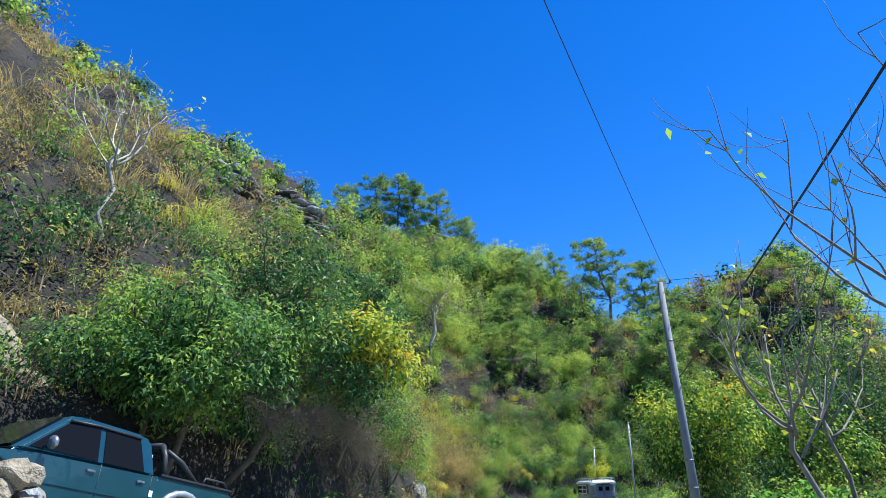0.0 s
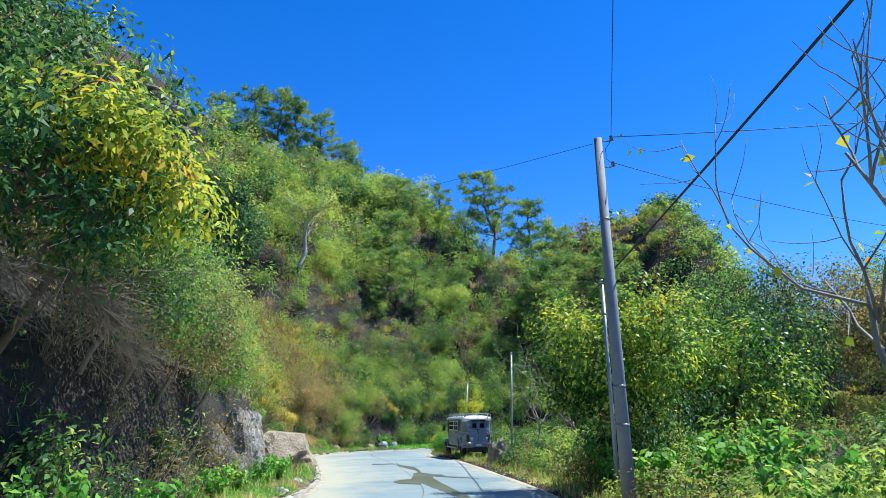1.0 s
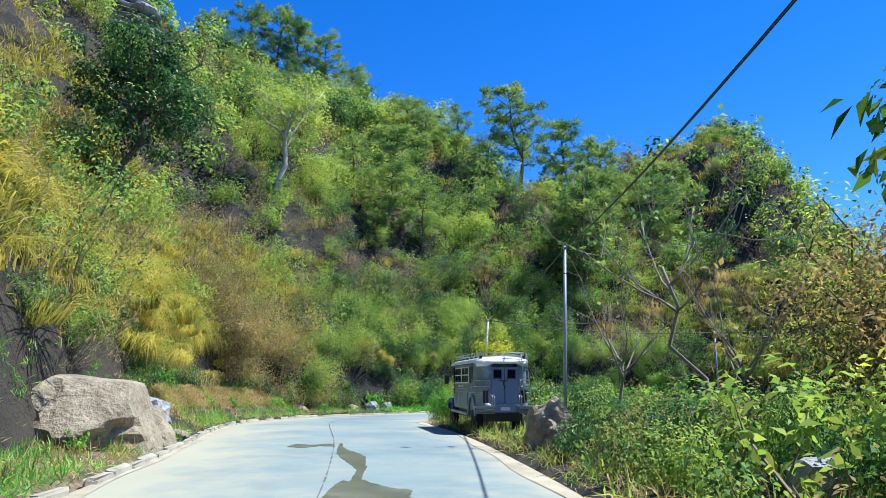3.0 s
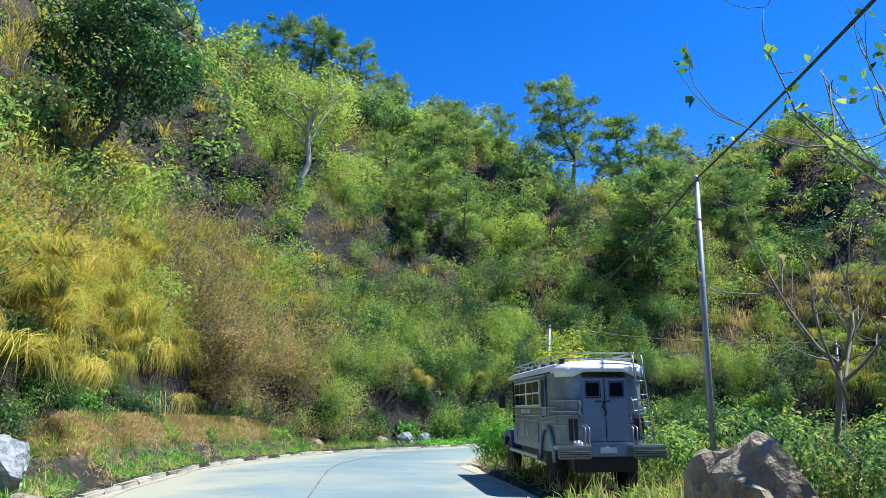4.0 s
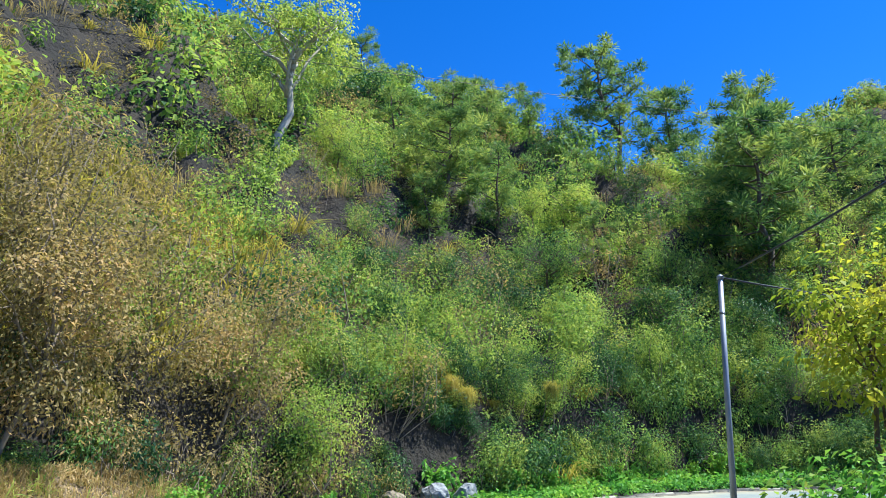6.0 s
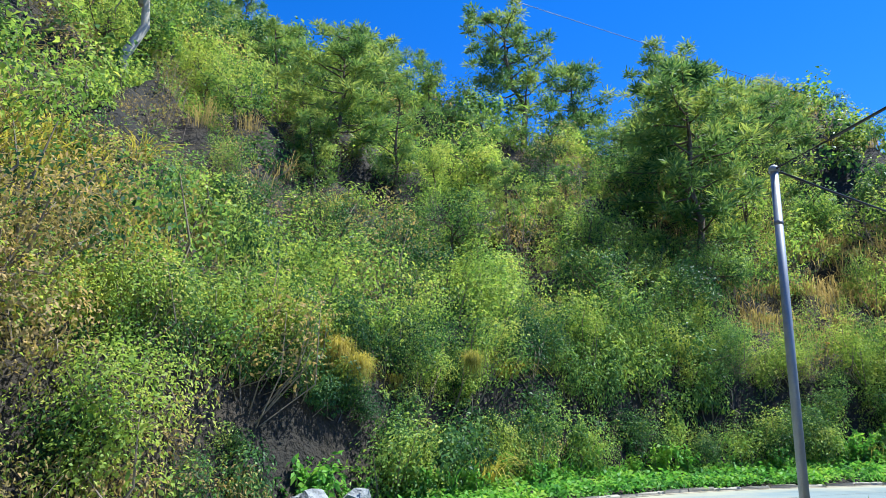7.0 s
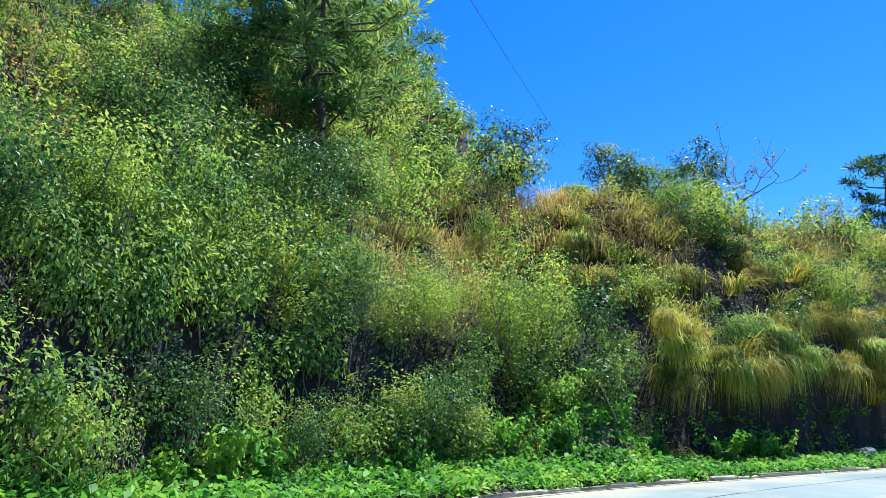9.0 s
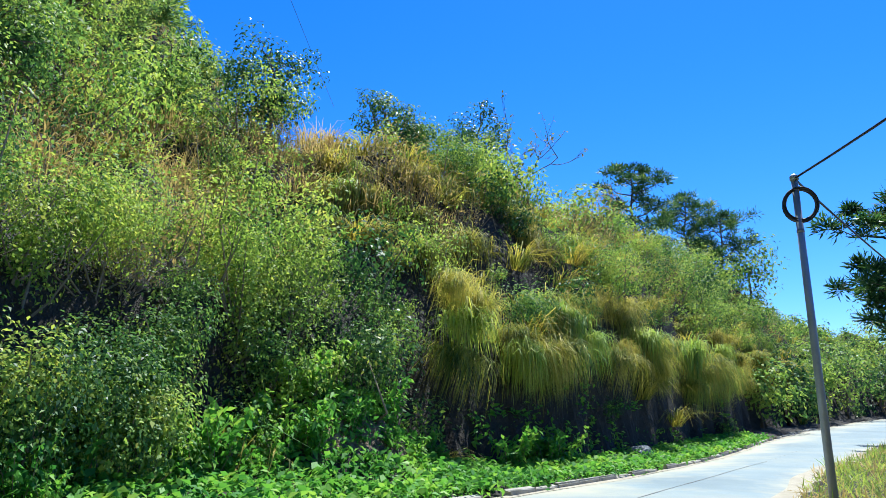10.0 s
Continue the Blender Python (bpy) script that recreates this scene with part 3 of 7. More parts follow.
# shares of green, dark, light, dry, gold, straw by arc length, low on the slope and high on it
LOW = [(S_BANK - 30, (.32, .25, .05, .38, 0, 0)), (S_BANK, (.24, .25, .05, .44, .02, 0)), (S_BANK + 9, (.2, .1, .1, .6, 0, 0)), (S_WALL - 3, (.16, .08, .1, .6, .06, 0)), (S_WALL + 3, (.10, .04, .09, .38, .36, .03)),
       (S_GOLD, (.07, .03, .10, .28, .45, .07)), (S_BROWN - 1, (.08, .04, .12, .34, .38, .04)), (S_BROWN + 4, (.05, .02, .1, .74, .09, 0)), (S_BEND - 1, (.1, .03, .2, .56, .11, 0)), (S_BEND + 3, (.16, .08, .34, .2, .22, 0)),
       (S_MID, (.2, .12, .32, .18, .18, 0)), (S_MID + 7, (.27, .24, .23, .16, .10, 0)), (S_DARK + 1, (.34, .14, .3, .16, .07, 0)), (S_BUSH, (.34, .1, .34, .14, .06, .02)), (S_REED - 2, (.34, .18, .22, .12, .14, 0)),
       (S_REED + 2, (.12, .06, .16, .12, .52, .02)), (S_FAR - 8, (.12, .08, .12, .13, .51, .04)), (S_FAR, (.4, .1, .2, .1, .2, 0)), (S_FAR + 60, (.5, .2, .2, .1, 0, 0))]
HIGH = [(S_BANK - 30, (.1, .05, .05, .46, .1, .24)), (S_BANK, (.08, .04, .05, .45, .12, .26)), (S_WALL, (.03, .02, .04, .35, .2, .36)), (S_GOLD, (.04, .02, .06, .32, .22, .34)), (S_BROWN, (.06, .03, .13, .46, .13, .19)),
        (S_BEND, (.12, .07, .25, .38, .1, .08)), (S_MID, (.18, .1, .30, .28, .08, .06)), (S_DARK, (.2, .08, .34, .24, .06, .08)), (S_BUSH, (.14, .05, .26, .27, .08, .2)), (S_REED, (.06, .02, .1, .26, .12, .44)),
        (S_REED + 9, (.08, .04, .09, .2, .36, .23)), (S_FAR, (.3, .1, .2, .1, .2, .1)), (S_FAR + 60, (.5, .2, .2, .1, 0, 0))]


def share(tab, s):
    ks = np.array([r[0] for r in tab])
    return np.stack([np.interp(s, ks, [r[1][i] for r in tab]) for i in range(6)], 1)


def scatter(n, x0, x1, y0, y1, dmin, dmax):
    x, y = RNG.uniform(x0, x1, n), RNG.uniform(y0, y1, n)
    s, d, e, z = plan(x, y)
    v = verge(s)
    ok = (d > v + dmin) & (d < v + dmax) & (s > S_BANK - 30)
    return x[ok], y[ok], z[ok], s[ok], d[ok] - v[ok]


def downhill(x, y):
    g = 0.8
    zx = plan(x + g, y)[3] - plan(x - g, y)[3]
    zy = plan(x, y + g)[3] - plan(x, y - g)[3]
    t = np.stack([-zx, -zy], 1) / (2 * g)
    return t / np.maximum(1, np.linalg.norm(t, axis=1, keepdims=True))


def thin(x, y, gap, order=None):
    """Indices of points no nearer to one another than gap."""
    cell, kept = {}, []
    for i in range(len(x)):
        g = gap[i]
        cx, cy = int(x[i] // 2), int(y[i] // 2)
        if all((x[i] - x[j]) ** 2 + (y[i] - y[j]) ** 2 > (0.5 * (g + gap[j])) ** 2 for a in (-1, 0, 1) for b in (-1, 0, 1) for j in cell.get((cx + a, cy + b), ())):
            cell.setdefault((cx, cy), []).append(i)
            kept.append(i)
    return np.array(kept, int)


KINDS = ("green", "dark", "light", "dry", "gold", "straw")
MATS = dict(green=M_GREEN, dark=M_DARK, light=M_LIGHT, dry=M_DRY, gold=M_GOLD, straw=M_STRAW)
SHAPES = {  # near plants
    "green": [shrub_shape(10 + i, 330, length=0.14, width=0.07) for i in range(4)], "dark": [shrub_shape(20 + i, 330, length=0.15, width=0.075, droop=0.5) for i in range(3)],
    "light": [shrub_shape(30 + i, 330, h=1.0, length=0.14, width=0.068, count=16, size=0.36) for i in range(3)], "dry": [dry_shape(40 + i, 300) for i in range(3)],
    "gold": [grass_shape(50, 105, 0.3, 0.9, 0.022, 0.95), cascade(51, 100, .7, .45), grass_shape(52, 100, 0.35, 0.8, 0.02, 1.1)], "straw": [grass_shape(60 + i, 85, 0.5, 0.95, 0.016, 0.5) for i in range(3)]}
FINE = {
    "green": [shrub_shape(210 + i, 500, length=0.115, width=0.056) for i in range(3)], "dark": [shrub_shape(220 + i, 500, length=0.12, width=0.06, droop=0.5) for i in range(3)],
    "light": [shrub_shape(230 + i, 500, h=1.0, length=0.115, width=0.052, count=16, size=0.36) for i in range(3)], "dry": [dry_shape(240 + i, 400, size=0.08) for i in range(3)],
    "gold": SHAPES["gold"], "straw": SHAPES["straw"]}
LUSH = {  # large bushes close to the road
    "green": [shrub_shape(250 + i, 1000, h=1.1, length=0.064, width=0.034, count=20, size=0.34) for i in range(3)], "dark": [shrub_shape(260 + i, 1000, length=0.068, width=0.036, droop=0.5, count=18, size=0.36) for i in range(3)],
    "light": [shrub_shape(270 + i, 1000, h=1.15, length=0.064, width=0.033, count=22, size=0.32) for i in range(3)], "dry": [dry_shape(280 + i, 560, size=0.065) for i in range(3)],
    "gold": SHAPES["gold"], "straw": SHAPES["straw"]}
FARS = {
    "green": [shrub_shape(110 + i, 175, length=0.21, width=0.11) for i in range(2)], "dark": [shrub_shape(120 + i, 175, length=0.21, width=0.11) for i in range(2)],
    "light": [shrub_shape(130 + i, 175, h=1.1, length=0.205, width=0.105) for i in range(2)], "dry": [dry_shape(140 + i, 200, size=0.12) for i in range(2)],
    "gold": [grass_shape(150 + i, 60, 0.4, 0.9, 0.035, 0.9) for i in range(2)], "straw": [grass_shape(160 + i, 70, 0.7, 0.75, 0.022, 0.6) for i in range(2)]}
REMOTE = {
    "green": [shrub_shape(710 + i, 110, length=0.27, width=0.15) for i in range(2)], "dark": [shrub_shape(720 + i, 110, length=0.27, width=0.15) for i in range(2)],
    "light": [shrub_shape(730 + i, 110, h=1.1, length=0.26, width=0.14) for i in range(2)], "dry": [dry_shape(740 + i, 110, size=0.2) for i in range(2)],
    "gold": FARS["gold"], "straw": FARS["straw"]}
LABELS = {
    "green": ("green leafy undergrowth covering the steep hillside", "undergrowth"), "dark": ("dark green glossy undergrowth covering the hillside", "undergrowth"),
    "light": ("light green bushy undergrowth on the hillside", "undergrowth"), "dry": ("brown dry scrub with thin leaves on the hillside", "dry scrub"),
    "gold": ("golden green arching grass hanging down the hillside", "tall grass"), "straw": ("dry straw-coloured upright grass on the hillside", "dry grass")}
sheaves = {k: Sheaf() for k in KINDS}
stems = Sheaf()


def grow(x, y, z, kind, size, shapes, tilt_by):
    """Adds plants of mixed kinds at the points to the joined undergrowth."""
    down = downhill(x, y)
    for k, name in enumerate(KINDS):
        for v in range(len(shapes[name])):
            m = np.flatnonzero(kind == k)[v::len(shapes[name])]
            if not len(m):
                continue
            sh = shapes[name][v]
            place = np.stack([x[m], y[m], z[m] - 0.1], 1)
            turn = RNG.uniform(0, math.tau, len(m))
            sc = size[m] * RNG.uniform(0.8, 1.2, len(m))
            if name in ("gold", "straw"):
                sc = np.minimum(sc, 1.5) * (1.1 if name == "gold" else 1.0)
            if name == "gold":
                turn = np.arctan2(down[m, 1], down[m, 0]) + RNG.normal(0, .5, len(m))
            tl = down[m] * (tilt_by * 0.6)
            sheaves[name].add(sh[0], sh[1], place, sc, turn, tl)
            if len(sh) > 2 and shapes is not FARS and shapes is not REMOTE:
                stems.add(sh[2][0], sh[2][1], place, sc, turn, tl)


def pick(s, up):
    w = np.clip(up, 0, 1)[:, None]
    f = share(LOW, s) * (1 - w) + share(HIGH, s) * w
    c = np.cumsum(f / f.sum(1, keepdims=True), 1)
    return (RNG.uniform(0, 1, (len(s), 1)) > c).sum(1).clip(0, 5)


def on_ridge(x, y):
    """The dry, open upper slope above the straight road."""
    return x < np.interp(y, [50, 70, 100, 130, 180], [-9, -9, -13, -18, -23])


def dry_out(x, y, kind, size):
    """Turns most plants of the open ridge into low dry scrub and grass."""
    m = on_ridge(x, y) & (RNG.uniform(0, 1, len(x)) < .7)
    return np.where(m, np.array([3, 3, 5, 5, 4])[RNG.integers(0, 5, len(x))], kind), np.where(m, .62 * size, size)


def seen_side(s, d):
    """Whether a place lies on this side of the ridge."""
    over = bank(s) + slope(s) * np.minimum(d - 0.9, reach(s)) + upper(s) * np.clip(d - 0.9 - reach(s), 0, None) - cap(s)
    return over < 5


# centre, half widths and number of ledges of the rock outcrops
OUTCROPS = ((-23.6, 116.2, 5.4, 4.4, 60), (-30.5, 104, 4.0, 9.5, 90), (-30.5, 61, 2.2, 5.5, 24))


def bare(x, y):
    """Places kept free of undergrowth: the parking bay, the stone wall, rock outcrops and a patch of soil."""
    rocky = np.zeros(np.shape(x), bool)
    for cx, cy, rx, ry, _ in OUTCROPS:
        rocky |= ((x - cx) / rx) ** 2 + ((y - cy) / ry) ** 2 < .9
    return rocky | (((x + 5.9) ** 2 / 6 + (y - 12.3) ** 2 / 14) < 1) | ((x > -1.75) & (x < 0.9) & (y > 30.5) & (y < 43)) | (((x - 31.5) ** 2 + (y - 82.2) ** 2) < 1.5)


def clear(v):
    x, y, z, s, d = v
    ok = (seen_side(s, d) | (far_hill(x, y) > 10)) & ~bare(x, y)
    return [q[ok] for q in v]


# near slope
x, y, z, s, d = clear(scatter(44000, -18, 82, 8, 100, -0.1, 13))
size = np.sort(np.clip(0.95 * np.exp(RNG.normal(0, .42, len(x))), .5, 2.3))[::-1].copy()
k = thin(x, y, np.where(s > S_REED + 1, 0.66, np.where(d < 2.2, 0.74, 0.9)) * size)
k = k[(d[k] > 0.85) | (RNG.uniform(0, 1, len(k)) < np.interp(s[k], [S_BANK, S_WALL, S_GOLD, S_BROWN, S_BEND, S_MID, S_DARK, S_REED - 1, S_REED + 1], [.9, .8, .2, .3, .75, .85, .85, .8, .12]))]
x, y, z, s, d, size = x[k], y[k], z[k], s[k], d[k], size[k]
kind = pick(s, (d - 3) / 7 + RNG.normal(0, .15, len(s)))
close = (d < 4.2) | ((s < S_WALL + 4) & (d < 9)) | ((s > S_BEND - 2) & (s < S_REED + 4) & (d < 11))
large = size > 1.35
for where, shapes in ((close & large, LUSH), (close & ~large, FINE), (~close & large, FINE), (~close & ~large, SHAPES)):
    grow(x[where], y[where], z[where], kind[where], size[where], shapes, 0.5)
# middle slope
x, y, z, s, d = clear(scatter(24000, -60, 90, 0, 150, 13, 55))
size = np.sort(RNG.uniform(0.9, 2.5, len(x)))[::-1].copy()
k = thin(x, y, 0.74 * size)
x, y, z, s, d, size = x[k], y[k], z[k], s[k], d[k], size[k]
kind, close = pick(s, np.ones(len(s))), (s > S_MID) & (d < 30)
kind, size = dry_out(x, y, kind, size)
fine = (d < 20) & (s > S_BEND - 3) & (s < S_REED)
grow(x[fine], y[fine], z[fine], kind[fine], np.minimum(size[fine], 1.7), FINE, 0.3)
close &= ~fine
grow(x[close], y[close], z[close], kind[close], np.minimum(size[close], 2.0), SHAPES, 0.3)
close |= fine
grow(x[~close], y[~close], z[~close], kind[~close], size[~close], FARS, 0.3)
# far slope
x, y, z, s, d = clear(scatter(14000, -90, 120, 60, 235, 48, 130))
size = RNG.uniform(2.0, 3.6, len(x))
k = thin(x, y, 0.75 * size)
x, y, z, s, d, size = x[k], y[k], z[k], s[k], d[k], size[k]
kind, size = dry_out(x, y, pick(s, np.ones(len(s))), size)
grow(x, y, z, kind, size, REMOTE, 0.3)
# along the road as it bends away
x, y, z, s, d = clear(scatter(6000, 80, 125, 30, 100, 0.0, 20))
size = RNG.uniform(0.9, 1.6, len(x))
k = thin(x, y, 0.9 * size)
x, y, z, s, d, size = x[k], y[k], z[k], s[k], d[k], size[k]
grow(x, y, z, pick(s, np.ones(len(s))), size, FARS, 0.3)
# inside of the road: scrub behind the right edge
x, y = RNG.uniform(4, 40, 9000), RNG.uniform(6, 60, 9000)
s, d, e, z = plan(x, y)
ok = (e > np.where(y < 39.5, 1.3, 4.2)) & (e < 22) & (((x - 17.5) ** 2 + (y - 24) ** 2) > 12)
x, y, z, s = x[ok], y[ok], z[ok], s[ok]
size = RNG.uniform(0.7, 1.3, len(x))
k = thin(x, y, 1.15 * size)
x, y, z, s, size = x[k], y[k], z[k], s[k], size[k]
kind = np.array([0, 0, 0, 1, 2, 2, 3, 3])[RNG.integers(0, 8, len(x))]
grow(x, y, z, kind, size, SHAPES, 0)
# scrub further inside the bend
x, y = RNG.uniform(10, 95, 7000), RNG.uniform(-12, 62, 7000)
s, d, e, z = plan(x, y)
ok = (e > np.where(x < 40, 20, 6)) & (e < 62)
x, y, z = x[ok], y[ok], z[ok]
size = RNG.uniform(0.8, 1.5, len(x))
k = thin(x, y, 1.55 * size)
x, y, z, size = x[k], y[k], z[k], size[k]
grow(x, y, z, np.array([0, 0, 1, 2, 2, 3, 3, 5])[RNG.integers(0, 8, len(x))], size, REMOTE, 0)
for name in KINDS:
    sheaves[name].link("hillside_" + ("grass" if name in ("gold", "straw") else "undergrowth"), MATS[name], *LABELS[name])
stems.link("undergrowth_stems", M_TWIG, "thin brown stems of the hillside undergrowth", "stems")


# low cover on the verges and between the plants
def tuft(seed, n, r, length, width, up=0.5, make=leaves):
    rng = np.random.default_rng(seed)
    p = np.column_stack([rng.normal(0, r * .5, (n, 2)), rng.uniform(0, r * .5, n)])
    o = unit(rng.normal(0, 1, (n, 3)) * [1, 1, .4] + [0, 0, up])
    return make(rng, p, o, length, width, 0), quads(n)


def spread(n, box_, ok, shapes, size, name, mat, label, category):
    x, y = RNG.uniform(box_[0], box_[1], n), RNG.uniform(box_[2], box_[3], n)
    s, d, e, z = plan(x, y)
    m = ok(x, y, s, d, e)
    x, y, z = x[m], y[m], z[m]
    sh = Sheaf()
    for v, (V, Q) in enumerate(shapes):
        q = slice(v, None, len(shapes))
        k = len(x[q])
        if k:
            sh.add(V, Q, np.stack([x[q], y[q], z[q] - .03], 1), RNG.uniform(size[0], size[1], k), RNG.uniform(0, math.tau, k))
    return sh.link(name, mat, label, category)


HERB = [tuft(300 + i, 15, 0.22, 0.105, 0.055) for i in range(3)]
SHORT = [tuft(310 + i, 11, 0.2, 0.3, 0.022, 1.6, spikes) for i in range(4)]
WISP = [blades(np.random.default_rng(320 + i), 10, 0.2, 0.5, 0.02, 0.6) for i in range(3)]
spread(42000, (4, 66, 68, 86), lambda x, y, s, d, e: (s > S_BEND + 3) & (s < S_FAR) & (d > 0.42) & (d < verge(s) + 0.5), HERB, (0.7, 2.1), "ground_cover", M_FRESH, "bright green low ground cover on the verge", "ground cover")
spread(18000, (-6, 8, 8, 74), lambda x, y, s, d, e: (s > S_BANK - 14) & (s < S_BEND + 4) & (d > 0.42) & (d < verge(s) + 0.8) & (slump(s, d, verge(s)) < 0.55) & (np.sin(x * 2.1 + y * 1.3) + np.sin(y * 0.7) > -1.0), SHORT, (0.5, 1.1), "verge_grass", M_FRESH,
       "short green and dry grass on the verge", "grass")
spread(9000, (-6, 8, 8, 74), lambda x, y, s, d, e: (s > S_BANK - 14) & (s < S_BEND + 4) & (d > 0.42) & (d < verge(s) + 0.8), SHORT, (0.4, 1.0), "verge_grass", M_STRAW, "short dry straw-coloured grass on the verge", "grass")
def on_earth(x, y, s, d, e):
    """The fallen earth at the foot of the bank."""
    return (s < S_BEND + 3) & (d > .5) & (d < verge(s) + .4) & (slump(s, d, verge(s)) > .35)


spread(30000, (-2, 8, 46, 74), on_earth, WISP, (.3, .75), "bank_foot_grass", M_STRAW, "matted dry grass on the fallen earth", "grass")
spread(16000, (-2, 8, 46, 74), on_earth, HERB, (.4, .9), "bank_foot_litter", M_DRY, "brown dry leaves on the fallen earth", "dry leaves")
spread(9000, (-2, 8, 46, 74), lambda x, y, s, d, e: on_earth(x, y, s, d, e) & (np.sin(2.3 * x + y) + np.sin(1.7 * y - x) > .5), SHORT, (.5, 1.1), "bank_foot_grass", M_LIGHT, "green grass tufts on the fallen earth", "grass")
spread(26000, (2, 60, 5, 74), lambda x, y, s, d, e: (e > 0.45) & (e < 4.5), SHORT, (0.5, 1.4), "inner_grass", M_LIGHT, "green and yellow grass inside the bend", "grass")
spread(17000, (2, 60, 5, 74), lambda x, y, s, d, e: (e > 0.35) & (e < 4.5), SHORT, (0.5, 1.3), "inner_grass", M_STRAW, "dry straw-coloured grass inside the bend", "grass")
spread(12000, (-18, 75, 50, 120), lambda x, y, s, d, e: (d > verge(s) + .8) & (d < verge(s) + 26) & (s > S_BEND), HERB, (1.2, 1.9), "slope_cover", M_GREEN, "low green leaves between the plants on the slope", "ground cover")
spread(12000, (-18, 30, 8, 100), lambda x, y, s, d, e: (d > verge(s) + 1.8) & (d < verge(s) + 13) & (s > S_BANK - 20) & (s < S_BEND + 2), HERB, (1.0, 1.8), "slope_litter", M_DRY, "dry brown leaves between the plants on the slope", "dry leaves")
spread(6000, (-18, 30, 8, 100), lambda x, y, s, d, e: (d > verge(s) + .9) & (d < verge(s) + 17) & (s > S_BANK - 20) & (s < S_MID - 3), WISP, (0.9, 1.9), "slope_grass", M_STRAW, "thin dry grass between the plants on the slope", "grass")

spread(3200, (-18, 4, 40, 84), lambda x, y, s, d, e: (d > verge(s) + 1.2) & (d < verge(s) + 24), WISP, (1.8, 3.2), "slope_grass", M_GOLD, "tall golden grass between the plants on the steep slope", "grass")
spread(5200, (24, 75, 76, 104), lambda x, y, s, d, e: (s > S_DARK + 6) & (s < S_FAR) & (d > verge(s) + 4.5) & (d < 24), WISP, (1.4, 2.6), "slope_grass", M_STRAW, "tall dry straw-coloured grass on the upper slope", "grass")


# ---- trees ----
def limb_path(rng, a, b, wob, n=4):
    a, b = np.asarray(a, float), np.asarray(b, float)
    ts = np.linspace(0, 1, n + 1)
    w = np.linalg.norm(b - a) * wob
    return [tuple(a + (b - a) * t + rng.normal(0, w, 3) * math.sin(math.pi * t)) for t in ts]


def tree_mesh(rng, height, crown_r, crown_h, trunk_r, forks, lean=(0, 0)):
    """Trunk with forked limbs; returns the bmesh and the limbs' ends."""
    bm = bmesh.new()
    top = np.array([lean[0], lean[1], height - crown_h * 0.55])
    path = limb_path(rng, (0, 0, -0.6), top, 0.02, 5)
    tube(bm, path, list(np.linspace(trunk_r, trunk_r * 0.5, 6)), 8)
    ends = []
    for i in range(forks):
        t = rng.uniform(0.45, 1.0)
        a = np.array(path[-1]) * t + np.array(path[2]) * (1 - t)
        az = math.tau * (i + rng.uniform(0, .6)) / forks
        e = top + np.array([math.cos(az) * crown_r * rng.uniform(.45, .85), math.sin(az) * crown_r * rng.uniform(.45, .85), crown_h * rng.uniform(-0.25, 0.45)])
        p = limb_path(rng, a, e, 0.07, 4)
        tube(bm, p, list(np.linspace(trunk_r * 0.45, trunk_r * 0.1, 5)), 6)
        ends.append(e)
        for _ in range(3):
            q = np.array(p[rng.integers(2, 4)])
            e2 = q + unit(rng.normal(0, 1, (1, 3)) + [[0, 0, .5]])[0] * crown_r * rng.uniform(.3, .55)
            tube(bm, limb_path(rng, q, e2, 0.06, 3), list(np.linspace(trunk_r * 0.2, trunk_r * 0.05, 4)), 5)
            ends.append(e2)
    return bm, np.array(ends), top


def broad_tree(name, x, y, seed, height, crown_r, crown_h, trunk_r, leaf_mat, bark, label, n=2600, length=0.24, width=0.12, forks=6, lean=(0, 0), cluster=0.8, base=None):
    rng = np.random.default_rng(seed)
    root = new(name)
    root.matrix_basis = pose(x, y, (ground_z(x, y) if base is None else base) - 0.1)
    bm, ends, top = tree_mesh(rng, height, crown_r, crown_h, trunk_r, forks, lean)
    part("trunk", bm, bark, root)
    extra = unit(rng.normal(0, 1, (len(ends), 3))) * rng.uniform(.5, 1, (len(ends), 1)) * [crown_r * .85, crown_r * .85, crown_h * .42] + top
    c = np.concatenate([ends, extra])
    k = rng.integers(0, len(c), n)
    o = unit(rng.normal(0, 1, (n, 3)))
    p = c[k] + o * (cluster * crown_r * 0.34 * rng.uniform(.7, 1.25, len(c))[k] * rng.uniform(.62, 1.06, n))[:, None] * [1, 1, .72]
    V = leaves(rng, p, unit(o + 0.5 * unit(p - top)), length, width, 0.4)
    put("crown", np_mesh("crown", V, quads(n), [leaf_mat]), root)
    return tagged(root, label, "tree")


